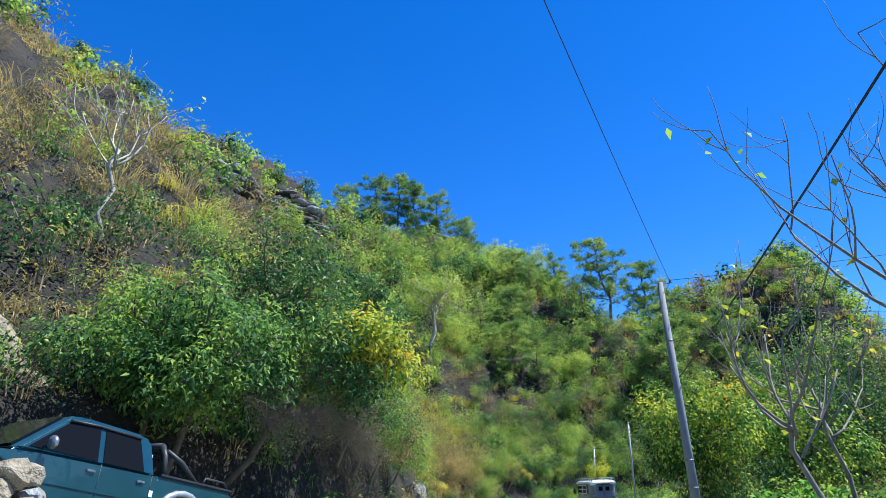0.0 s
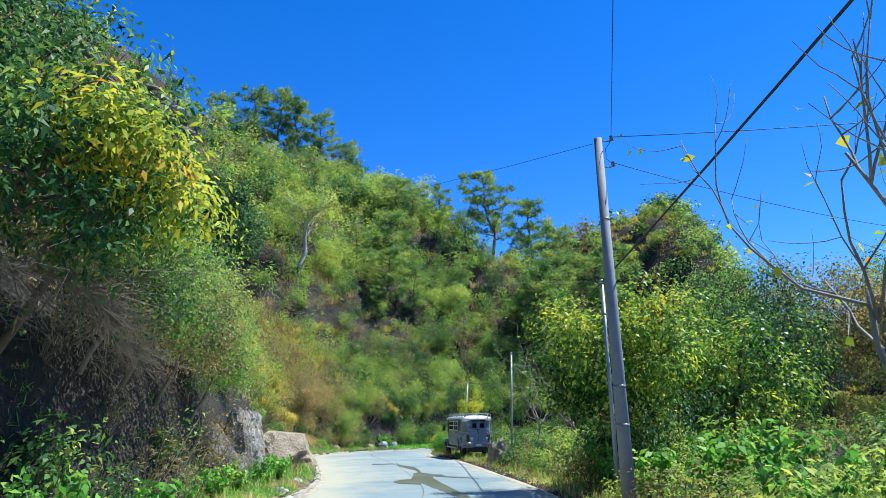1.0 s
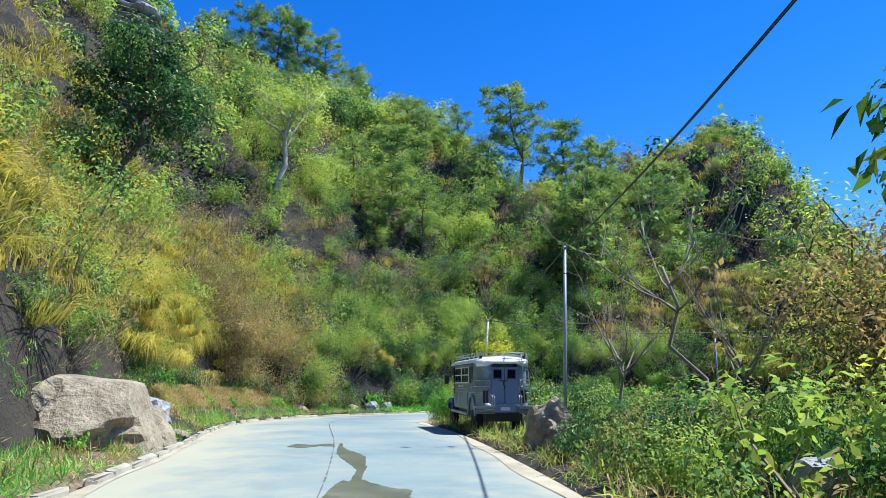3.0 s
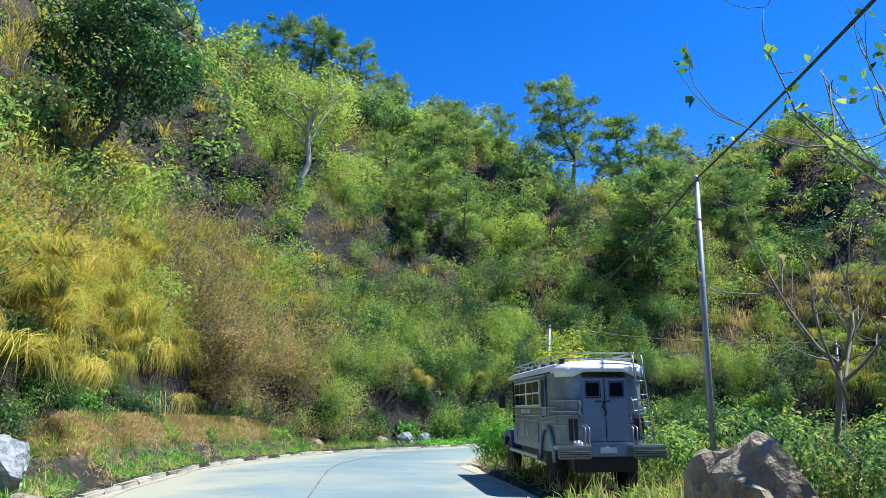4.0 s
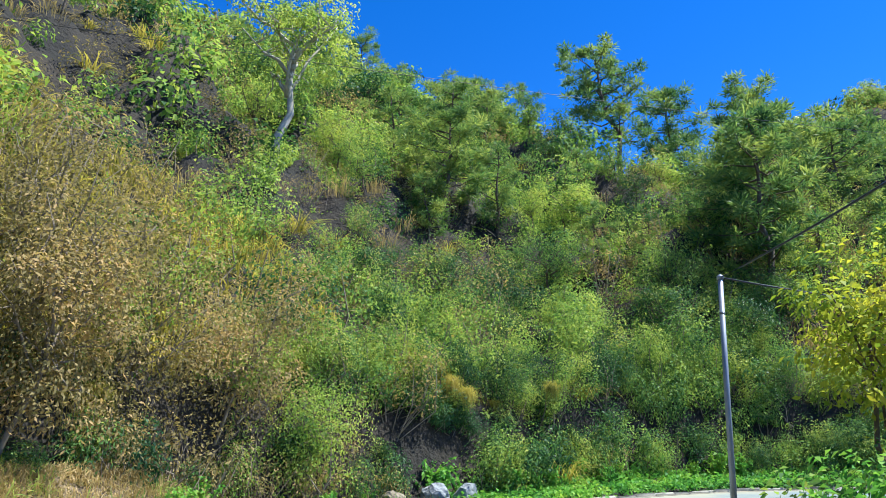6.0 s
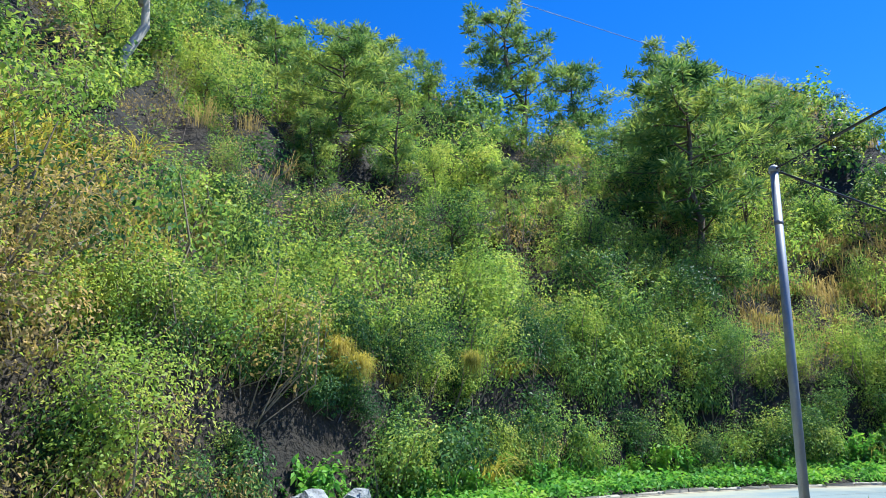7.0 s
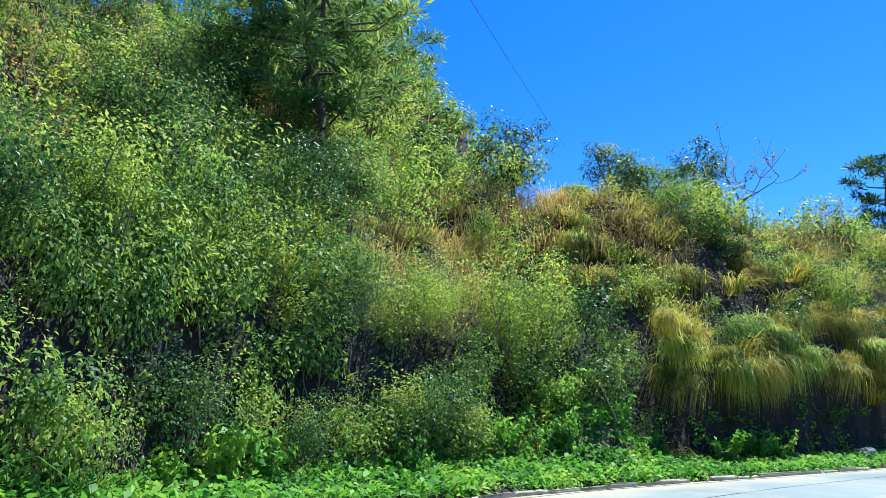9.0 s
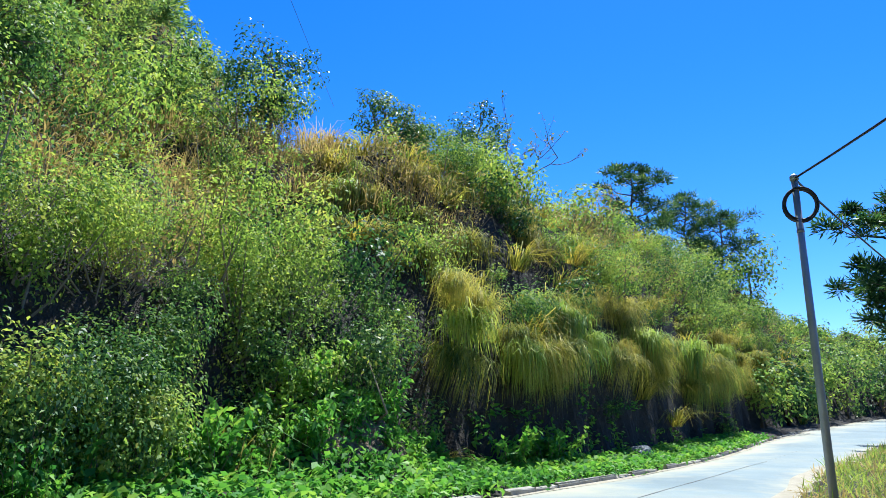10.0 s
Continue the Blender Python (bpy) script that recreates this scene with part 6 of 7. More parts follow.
for i in range(34):
    s_ = rr.uniform(S_MID - 4, S_REED + 4)
    x, y, a = on_kerb(s_, rr.uniform(.75, 1.12) * float(verge(s_)))
    plant("weed", x, y, rr.uniform(.7, 1.25), "tall bright green herb at the foot of the bank", "herb", "herb", group="verge herbs")
# arching grass in front of the bank, by the golden slope and under the crest
for lo, hi, n, dlo, dhi, small, large in ((S_WALL + 5, S_BROWN + 3, 10, 1.1, 1.9, .8, 1.3), (S_WALL + 6, S_BROWN + 4, 20, 1.5, 8.5, .6, 1.4), (S_REED - 1, S_FAR + 8, 10, .8, 1.4, .9, 1.4), (S_BEND + 2, S_MID + 8, 9, 1.0, 4.5, .4, .7)):
    for i in range(n):
        s_ = rr.uniform(lo, hi)
        dd = float(verge(s_)) + rr.uniform(dlo, dhi)
        x, y, a = on_kerb(s_, dd)
        plant("clump", x, y, rr.uniform(small, large), "arching golden-green grass clump hanging over the bank", "grass clump", "grass_clump", a - 90 + rr.uniform(-45, 45), ground_z(x, y) + .15, "grass clumps on the bank")


for i in range(18):
    s_ = (S_WALL + 8 + (S_BROWN - S_WALL - 5) * (i + rr.random()) / 10) if i < 10 else rr.uniform(S_WALL + 10, S_BROWN + 3)
    x, y, a = on_kerb(s_, float(verge(s_)) + (rr.uniform(1.0, 2.0) if i < 10 else rr.uniform(2, 7)))
    plant("mop", x, y, rr.uniform(.6, 1.2), "large arching golden grass clump overhanging the bank", "grass clump", "grass_clump", a - 90 + rr.uniform(-30, 30), ground_z(x, y) + .1, "grass clumps on the bank")
for i in range(149):
    s_ = S_REED - 1 + (S_FAR + 22 - S_REED) * rr.random() ** 1.3
    x, y, a = on_kerb(s_, float(verge(s_)) + (rr.uniform(.0, .6) if i < 66 else rr.uniform(1.0, 7.0)))
    plant("fern" if i % 3 == 2 else "reed_mop", x, y, rr.uniform(.65, 1.3), "large arching green grass clump hanging down the bank" if i % 3 == 2 else "large arching golden-green grass clump hanging down the bank", "grass clump", "grass_clump",
          a - 90 + rr.uniform(-50, 50), float(road_z(s_)) + rr.uniform(2.9, 5.0) if i < 66 else ground_z(x, y) + rr.uniform(0, .5), "grass clumps on the bank", rr.uniform(.9, 1.5), 16)
for i in range(30):
    y = rr.uniform(49.5, 62.5)
    up = rr.uniform(0, 1)
    x = -0.2 - 3.8 * up + rr.uniform(-.8, .6) - .06 * abs(y - 57)
    plant("tussock" if i % 4 else "mop", x, y, rr.uniform(.7, 1.2) if i % 4 else rr.uniform(.6, .85), "golden grass clump hanging out over the verge", "grass clump", "grass_clump", rr.uniform(-50, 50),
          2.2 + 3.6 * up + rr.uniform(-.5, .5) + .6 * (y > 55), "grass clumps on the bank", rr.uniform(.8, 1.2), 24)
for i in range(16):
    y = rr.uniform(61, 70)
    x = -1.2 - 3.6 * rr.random() - .1 * (y - 61)
    plant("mop" if i % 2 else "tussock", x, y, rr.uniform(.75, 1.25), "golden grass clump arching out of the slope", "grass clump", "grass_clump", rr.uniform(-50, 30), max(ground_z(x, y), 2.8) + rr.uniform(.2, .6), "grass clumps on the bank", rr.uniform(.9, 1.2), 20)
for i in range(30):
    x, y = rr.uniform(-8.5, -2.6), rr.uniform(48, 66)
    plant("tussock", x, y, rr.uniform(1.0, 1.6), "golden-green arching grass clump on the steep slope", "grass clump", "grass_clump", rr.uniform(-50, 50), ground_z(x, y) + .2, "grass clumps on the bank", rr.uniform(.9, 1.3), 20)
for x, y, z, sz in ((8.4, 77.1, 3.3, .6), (8.9, 76.9, 2.9, .5), (6.1, 76.3, 3.3, .5), (12.3, 78.6, 3.2, .45), (7.9, 77.5, 3.9, .8), (6.7, 76.9, 4.0, .7), (7.3, 77.5, 4.3, .7)):
    plant("mop", x, y, sz, "long golden grass clump hanging down between the bushes", "grass clump", "grass_clump", -60 + rr.uniform(-20, 20), z, "grass clumps on the bank", rr.uniform(1.1, 1.6), 22)
for i in range(24):
    s_ = rr.uniform(S_WALL + 12, S_BROWN + 2)
    x, y, a = on_kerb(s_, float(verge(s_)) + rr.uniform(1.0, 4.5))
    plant(rr.choice(("light", "green", "dark", "dark")), x, y, rr.uniform(.6, 1.1), "small leafy shrub among the golden grass", stretch=rr.uniform(.9, 1.3), group="slope shrubs")
# ---- bare and sparse trees inside the road ----
def sparse_tree(x, y, seed, height, r0, n_leaf, mat, label, lean=(0, 0), bark=M_LIMB):
    """An almost bare tree: forking upcurved limbs with a few leaves."""
    rng = np.random.default_rng(seed)
    root = new("bare_tree")
    root.matrix_basis = pose(x, y, ground_z(x, y) - .1)
    bm, tips = bmesh.new(), []

    def limb(a, way, length, r, level):
        pts, p, w = [a], np.array(a, float), np.array(way, float)
        for k in range(5):
            w = unit((w + rng.normal(0, .13, 3) + [0, 0, .16])[None])[0]
            p = p + w * length / 5
            pts.append(p.copy())
        tube(bm, pts, list(np.linspace(r, r * .45, 6)), 6)
        tips.extend(pts[3:])
        if level < 3:
            for j in range(3):
                q = pts[rng.integers(2, 6)]
                d = unit((w * .7 + rng.normal(0, .6, 3))[None])[0]
                limb(q, d, length * rng.uniform(.5, .75), r * .5, level + 1)

    top = np.array([lean[0], lean[1], 1.0]) * height * .52
    tube(bm, limb_path(rng, (0, 0, -.4), top, .04, 5), list(np.linspace(r0, r0 * .7, 6)), 8)
    for j in range(6):
        az = math.tau * (j + rng.uniform(0, .7)) / 6
        limb(top * rng.uniform(.72, 1.0), np.array([math.cos(az) * .8, math.sin(az) * .8, rng.uniform(.25, .9)]), height * rng.uniform(.28, .42), r0 * .5, 1)
    part("trunk", bm, bark, root)
    tips = np.array(tips)
    p = tips[rng.integers(0, len(tips), n_leaf)] + rng.normal(0, .05, (n_leaf, 3))
    put("foliage", np_mesh("foliage", leaves(rng, p, unit(rng.normal(0, 1, (n_leaf, 3))), 0.17, 0.12, .5), quads(n_leaf), [mat]), root)
    return tagged(root, label, "bare tree")


sparse_tree(6.3, 12.6, 5, 5.6, 0.06, 30, M_YELLOW, "nearly bare tree with pale upcurved branches", (-.12, -.1))
sparse_tree(8.4, 10.8, 8, 8.6, 0.075, 20, M_LIGHT, "leafless tree with thin branches reaching over the road", (-.16, -.05))
sparse_tree(9.6, 17.0, 6, 6.6, 0.06, 60, M_YELLOW, "sparse tree with a few yellowing leaves on thin branches", (-.22, -.05))
sparse_tree(14.4, 42.6, 11, 8.4, 0.06, 160, M_GREEN, "sparse tree with few green leaves leaning to the road", (-.3, .05))
sparse_tree(13.4, 45.8, 14, 4.4, 0.06, 40, M_DRY, "small bare tree with pale twigs", (-.1, 0))
sparse_tree(12.4, 38.5, 17, 3.8, 0.045, 30, M_DRY, "small bare tree with pale twigs at the road edge", (0, 0))
sparse_tree(-10.4, 20.5, 21, 6.0, 0.08, 160, M_LIGHT, "leaning bare tree with pale trunk on the slope", (.15, 0), M_PALE)
sparse_tree(53.6, 83.2, 23, 8.2, 0.09, 240, M_DRY, "thin leafless tree on the crest of the bank", (0, 0))

# ---- jeepney ----
M_BODY = plain("aged_silver_panel", [(0.2, (0.09, 0.13, 0.185)), (0.5, (0.175, 0.23, 0.29)), (0.8, (0.33, 0.39, 0.44))], 1.6, 0.38, 0.4, 0.25, 9, 0.006)
M_ROOF = plain("white_roof_paint", [(0.2, (0.6, 0.62, 0.64)), (0.7, (0.82, 0.83, 0.83))], 1.5, 0.45, 0, 0.1, 30, 0.004)
M_DOOR = plain("blue_grey_door", [(0.2, (0.15, 0.19, 0.27)), (0.8, (0.25, 0.30, 0.40))], 1.5, 0.45, 0.2, 0.12, 30, 0.004)
M_CHROME = plain("dull_chrome", [(0.2, (0.25, 0.26, 0.27)), (0.8, (0.42, 0.43, 0.44))], 4, 0.35, 0.8, 0.1, 30, 0.004)
M_RUBBER = plain("tyre_rubber", [(0.2, (0.012, 0.012, 0.012)), (0.8, (0.04, 0.038, 0.035))], 4, 0.9, 0, 0.5, 40, 0.01)
M_RED = plain("red_lamp_panel", [(0.2, (0.02, 0.012, 0.02)), (0.6, (0.04, 0.02, 0.03)), (0.8, (0.10, 0.03, 0.03))], 4, 0.3, 0, 0, 30, 0.01)
M_LETTER = plain("white_lettering", [(0.2, (0.6, 0.6, 0.58)), (0.8, (0.75, 0.75, 0.72))], 4, 0.5, 0, 0, 30, 0.01)
M_BLUE = plain("dark_blue_paint", [(0.2, (0.02, 0.03, 0.12)), (0.8, (0.05, 0.07, 0.2))], 2, 0.4, 0, 0.05, 30, 0.01)
M_ORANGE = plain("orange_plastic", [(0.2, (0.5, 0.2, 0.01)), (0.8, (0.7, 0.35, 0.03))], 8, 0.5, 0, 0.5, 20, 0.02)
M_TRIM_DARK = plain("dark_grey_trim", [(0.2, (0.03, 0.034, 0.04)), (0.8, (0.07, 0.075, 0.08))], 3, 0.5, 0.2, 0.1, 30, 0.004)
M_OLIVE = plain("olive_band", [(0.2, (0.10, 0.12, 0.08)), (0.8, (0.2, 0.22, 0.14))], 3, 0.5, 0.1, 0.1, 30, 0.01)


def glass(name, tint):
    m, n, l, p = material(name, 0.05, 0, 0.08)
    p.inputs["Base Color"].default_value = (*tint, 1)
    p.inputs["IOR"].default_value = 1.22
    f = tex_noise(n, l, 2.5, 3)
    l.new(col_ramp(n, l, f, [(0.3, (0.04, 0.04, 0.04)), (0.7, (0.16, 0.16, 0.16))]), p.inputs["Roughness"])
    return m


M_GLASS = glass("dark_glass", (0.008, 0.009, 0.012))


def wheel(parent, x, y, z, r, w, side, rim_mat=M_STEEL):
    wh = new("wheel")
    wh.parent = parent
    wh.matrix_basis = pose(x, y, z)
    t = lathe(bmesh.new(), [(r * .62, -w / 2), (r * .9, -w / 2), (r * .99, -w * .38), (r, -w * .15), (r, w * .15), (r * .99, w * .38), (r * .9, w / 2), (r * .62, w / 2)], "x", (0, 0, 0), 28)
    part("tyre", t, M_RUBBER, wh, "worn black tyre")
    k = w / 2 * side
    rim = lathe(bmesh.new(), [(r * .6, -k), (r * .6, k * .9), (r * .5, k * .5), (r * .25, k * .55), (r * .18, k * .85), (r * .04, k * .85)], "x", (0, 0, 0), 20)
    part("rim", rim, rim_mat, wh, "dull metal rim")
    return wh


def bars(parent, words, x, y0, z, h, mat, mirror=1):
    """Unreadable lettering on a side panel as a row of upright bars."""
    bm = bmesh.new()
    y = y0
    for wlen in words:
        for k in range(wlen):
            box(bm, x, x + 0.006 * mirror, y, y + .03, z, z + h)
            if k % 2:
                box(bm, x, x + 0.006 * mirror, y - .05, y, z + h * (.0 if k % 3 else .8), z + h * (.2 if k % 3 else 1))
            y -= 0.075
        y -= 0.09
    return part("lettering", bm, mat, parent, "white worn lettering")


def jeepney():
    root = new("jeepney")
    root.matrix_basis = pose(10.41, 48.5, -0.5, 0.5, 0, 0) @ Matrix.Diagonal((.93, 1, 1, 1))
    tagged(root, "old silver-grey passenger jeepney with roof rack parked on the shoulder", "jeepney")
    # body: outline across the width, run along the length, with rounded lower and upper corners
    W = 0.87
    out = [(-W, .72), (-W, 1.35), (-W + .02, 1.55), (-W + .03, 2.12), (-W + .07, 2.24), (W - .07, 2.24), (W - .03, 2.12), (W - .02, 1.55), (W, 1.35), (W, .72)]
    part("body", prism(bmesh.new(), out, "y", 0.46, 4.75, 0.025), M_BODY, root)
    # rounded rear corner panels either side of the door
    for sg in (-1, 1):
        bm = bmesh.new()
        prof = []
        for k in range(11):
            a = radians(90 * k / 10)
            prof.append((sg * (W - .36 + .36 * math.cos(a)), .5 - .52 * math.sin(a)))
        prof += [(sg * .44, -.02), (sg * .44, .5)]
        lo = [bm.verts.new((x, y, .9)) for x, y in prof]
        hi = [bm.verts.new((x, y, 2.2)) for x, y in prof]
        n = len(prof)
        for i in range(n):
            bm.faces.new((lo[i], lo[(i + 1) % n], hi[(i + 1) % n], hi[i]))
        bm.faces.new(lo)
        bm.faces.new(hi[::-1])
        bmesh.ops.recalc_face_normals(bm, faces=bm.faces[:])
        for f in bm.faces:
            f.smooth = len(f.verts) == 4
        ob = part("rear_panel", bm, M_BODY, root, "rounded silver corner panel")
        ob.data.set_sharp_from_angle(angle=radians(40))
        # chrome trims on the corner panel
        for z in (1.42, 1.5, 1.24, 1.30):
            part("trim_strip", tube(bmesh.new(), [(sg * .46, -.03, z)] + [(sg * (W - .355 + .365 * math.cos(q)), .5 - .53 * math.sin(q), z) for q in (1.45, 1.2, .95, .7, .45, .2, 0)], .012, 6), M_CHROME, root, "dull chrome trim strip")
        part("hand_rail", tube(bmesh.new(), [(sg * .52, -.04, 1.72), (sg * .52, -.12, 1.66), (sg * .53, -.13, 1.5), (sg * .55, -.05, 1.38)], .014, 6), M_CHROME, root, "curved chrome hand rail")
        # lamp panel
        lp = part("tail_lamp", box(bmesh.new(), *sorted((sg * .56, sg * .74)), -.06, -.02, .98, 1.36, .008), M_RED, root, "dark red tail lamp panel")
        part("lamp_bar", box(bmesh.new(), *sorted((sg * .64, sg * .655)), -.07, -.055, .96, 1.38), M_CHROME, lp)
        # step bumper
        bp = part("bumper", box(bmesh.new(), *sorted((sg * .38, sg * 1.06)), -.34, -.02, .84, .90, .02), M_CHROME, root, "chrome step bumper")
        part("bumper_edge", box(bmesh.new(), *sorted((sg * .40, sg * 1.04)), -.35, -.30, .68, .835, .02), M_CHROME, bp)
        for z in (.72, .76, .80):
            part("groove", tube(bmesh.new(), [(sg * .42, -.352, z), (sg * 1.02, -.352, z)], .008, 5), M_BLACK, bp)
        for xx in (.42, .5):
            part("guard_bar", tube(bmesh.new(), [(sg * xx, -.3, .88), (sg * xx, -.31, 1.2), (sg * (xx + .01), -.12, 1.24)], .016, 6), M_CHROME, root, "chrome guard bar")
        # wheel arch flare and rear wheel
        fl = bmesh.new()
        for ra, rb in ((.60, .52),):
            pts = [(sg * (W + .03), 1.05 + .58 * math.cos(radians(a)), .62 + .58 * math.sin(radians(a))) for a in range(-5, 186, 19)]
            tube(fl, pts, .045, 6)
        part("wheel_arch", fl, M_BODY, root, "rounded wheel arch")
        wheel(root, sg * .72, 1.05, .41, .41, .26, sg)
        wheel(root, sg * .70, 5.6, .41, .41, .24, sg)
        # side windows: two double frames of two by two panes
        for wy in (1.75, 3.15):
            wd = part("window", box(bmesh.new(), *sorted((sg * (W - .03), sg * (W + .004))), wy, wy + 1.32, 1.58, 2.12, .006), M_ROOF, root, "pale aluminium window frame")
            for cy in range(2):
                for cz in range(2):
                    y0, z0 = wy + .05 + cy * .63, 1.62 + cz * .25
                    part("pane", box(bmesh.new(), *sorted((sg * (W - .01), sg * (W + .010))), y0, y0 + .58, z0, z0 + .215), M_GLASS, wd, "dark window pane")
        rail = part("side_band", box(bmesh.new(), *sorted((sg * (W - .01), sg * (W + .014))), 1.62, 4.53, 1.42, 1.545, .006), M_OLIVE, root, "olive lettered side band")
        bars(rail, (4, 3, 4), sg * (W + .014), 3.6, 1.445, .08, M_LETTER, sg)
        for z in (1.40, 1.565, 1.30):
            part("trim_strip", tube(bmesh.new(), [(sg * (W + .01), .3, z), (sg * (W + .01), 4.7, z)], .012, 6), M_CHROME, root, "dull chrome trim strip")
        part("side_panel", box(bmesh.new(), *sorted((sg * (W - .01), sg * (W + .010))), 1.9, 4.2, .86, 1.26, .03), M_BODY, root, "raised lower side panel")
        part("side_step", box(bmesh.new(), *sorted((sg * (W - .05), sg * (W + .09))), 1.75, 4.95, .55, .62, .015), M_CHROME, root, "chrome side step")
        qw = part("quarter_window", box(bmesh.new(), *sorted((sg * (W - .03), sg * (W + .003))), 1.2, 1.55, 1.38, 2.1, .002), M_GLASS, root, "tall dark quarter window")
        part("window_rim", tube(bmesh.new(), [(sg * (W + .004), yy, zz) for yy, zz in ((1.18, 2.12), (1.18, 1.46), (1.21, 1.38), (1.28, 1.35), (1.47, 1.35), (1.54, 1.38), (1.57, 1.46), (1.57, 2.12), (1.18, 2.12))], .02, 6), M_BODY, qw)
        part("lower_shade", box(bmesh.new(), *sorted((sg * (W - .02), sg * (W + .008))), 1.22, 1.53, 1.39, 1.56, .004), M_DOOR, qw)
        part("gutter", tube(bmesh.new(), [(sg * (W + .055), .5, 2.195), (sg * (W + .055), 2.5, 2.2), (sg * (W + .055), 5.0, 2.195)], .017, 6), M_TRIM_DARK, root, "dark rain gutter")
        for z in (1.66, 1.47):
            part("corner_rail", tube(bmesh.new(), [(sg * (W + .02), .62, z)] + [(sg * (W - .34 + .40 * math.cos(q)), .5 - .58 * math.sin(q), z + .02) for q in (0, .3, .6, .9, 1.2, 1.45)] + [(sg * .5, -.1, z - .02), (sg * .47, -.08, z - .14)], .017, 6), M_CHROME, root, "bent chrome corner rail")
        ip = part("inset_panel", box(bmesh.new(), *sorted((sg * (W + .0), sg * (W + .014))), 3.3, 3.85, .90, 1.22, .02), M_STEEL, root, "pale inset panel")
        bars(ip, (2,), sg * (W + .014), 3.1, .98, .16, M_LETTER, sg)
        # driver's doorway, a dark sheet for the unlit cab behind it, and front fender
        part("doorway", box(bmesh.new(), *sorted((sg * (W - .02), sg * (W + .012))), 4.56, 4.74, 1.2, 2.12, .01), M_GLASS, root, "dark sheet standing for the open driver's doorway")
        part("fender", prism(bmesh.new(), [(5.05, .62), (5.05, .9), (5.25, 1.02), (5.9, 1.02), (6.2, .86), (6.28, .62), (6.08, .62), (5.98, .82), (5.6, .9), (5.25, .8), (5.15, .62)], "x", *sorted((sg * .52, sg * .88)), .02), M_BLUE, root, "dark blue front fender")
        mi = part("mirror", box(bmesh.new(), *sorted((sg * 1.02, sg * 1.2)), 5.0, 5.06, 1.55, 1.85, .02), M_BLACK, root, "rectangular side mirror")
        part("mirror_arm", tube(bmesh.new(), [(sg * .82, 4.8, 2.0), (sg * 1.1, 5.0, 1.95), (sg * 1.1, 5.03, 1.85)], .01, 6), M_BLACK, mi)
    part("lower_hull", box(bmesh.new(), -.62, .62, .05, 5.0, .42, .74, .03), M_BLACK, root, "dark underbody")
    part("front_cowl", prism(bmesh.new(), [(4.72, .62), (4.72, 1.42), (5.0, 1.36), (6.35, 1.22), (6.45, 1.1), (6.45, .6)], "x", -.5, .5, .04), M_BODY, root, "silver bonnet")
    part("windscreen", prism(bmesh.new(), [(4.76, 1.42), (4.86, 1.42), (4.80, 2.1), (4.76, 2.1)], "x", -.78, .78, .008), M_GLASS, root, "dark windscreen")
    part("bag", rock_bm(77, .14, .13, .13, 3), M_ORANGE, root, "orange bundle on the bonnet").matrix_basis = pose(-.55, 5.15, 1.5)
    # roof: cambered shell with a bright arched visor over the rear door
    def half(y):
        return W + .05 if y > .5 else W - .33 + .38 * math.sqrt(max(0, 1 - ((.5 - y) / .62) ** 2))

    bm = bmesh.new()
    rows = []
    for y in (-.119, -.10, -.06, 0, .08, .2, .35, .5, 1.6, 2.8, 4.0, 4.8, 5.0, 5.06):
        h, rise = half(y), .17 * min(1, ((y + .13) / .5) ** .5) * (1 if y < 4.9 else .7)
        rows.append([bm.verts.new((-h, y, 2.19))] + [bm.verts.new((h * math.sin(radians(q)), y, 2.25 + rise * max(0, math.cos(radians(q))) ** .6)) for q in range(-90, 91, 15)] + [bm.verts.new((h, y, 2.19))])
    for r0, r1 in zip(rows, rows[1:]):
        for k in range(len(r0) - 1):
            bm.faces.new((r0[k], r0[k + 1], r1[k + 1], r1[k])).smooth = True
        bm.faces.new((r0[-1], r0[0], r1[0], r1[-1]))
    bm.faces.new(rows[0])
    bm.faces.new(rows[-1][::-1])
    bmesh.ops.recalc_face_normals(bm, faces=bm.faces[:])
    part("roof", bm, M_ROOF, root, "white cambered roof with rounded rear corners").data.set_sharp_from_angle(angle=radians(45))
    band = bmesh.new()
    ring = []
    for k in range(29):
        q = radians(22 + 136 * k / 28)
        x, y = -(W - .33) * np.sign(math.cos(q)) * min(1, abs(math.cos(q)) * 2.2) - .39 * math.cos(q), .5 - .64 * math.sin(q)
        dip = min(1, max(0, (abs(x) - .46) / .14))
        ring.append((x, y, 2.18 - .08 * dip * dip * (3 - 2 * dip)))
    a = [band.verts.new((x, y, lo)) for x, y, lo in ring]
    b = [band.verts.new((x, y, 2.29)) for x, y, lo in ring]
    c = [band.verts.new((x * .95, y + .03, lo)) for x, y, lo in ring]
    d = [band.verts.new((x * .95, y + .03, 2.29)) for x, y, lo in ring]
    for k in range(28):
        for q0, q1 in ((a, b), (b, d), (d, c), (c, a)):
            band.faces.new((q0[k], q0[k + 1], q1[k + 1], q1[k])).smooth = q0 is a
    bmesh.ops.recalc_face_normals(band, faces=band.faces[:])
    part("visor", band, M_ROOF, root, "white arched visor over the rear doors")
    # rear doors
    for sg in (-1, 1):
        dr = part("rear_door", box(bmesh.new(), *sorted((sg * .008, sg * .455)), -.045, .0, .96, 2.08, .012), M_DOOR, root, "blue-grey rear door leaf")
        part("door_window", box(bmesh.new(), *sorted((sg * .10, sg * .37)), -.052, -.03, 1.74, 2.0, .01), M_GLASS, dr, "dark door window")
        fr = bmesh.new()
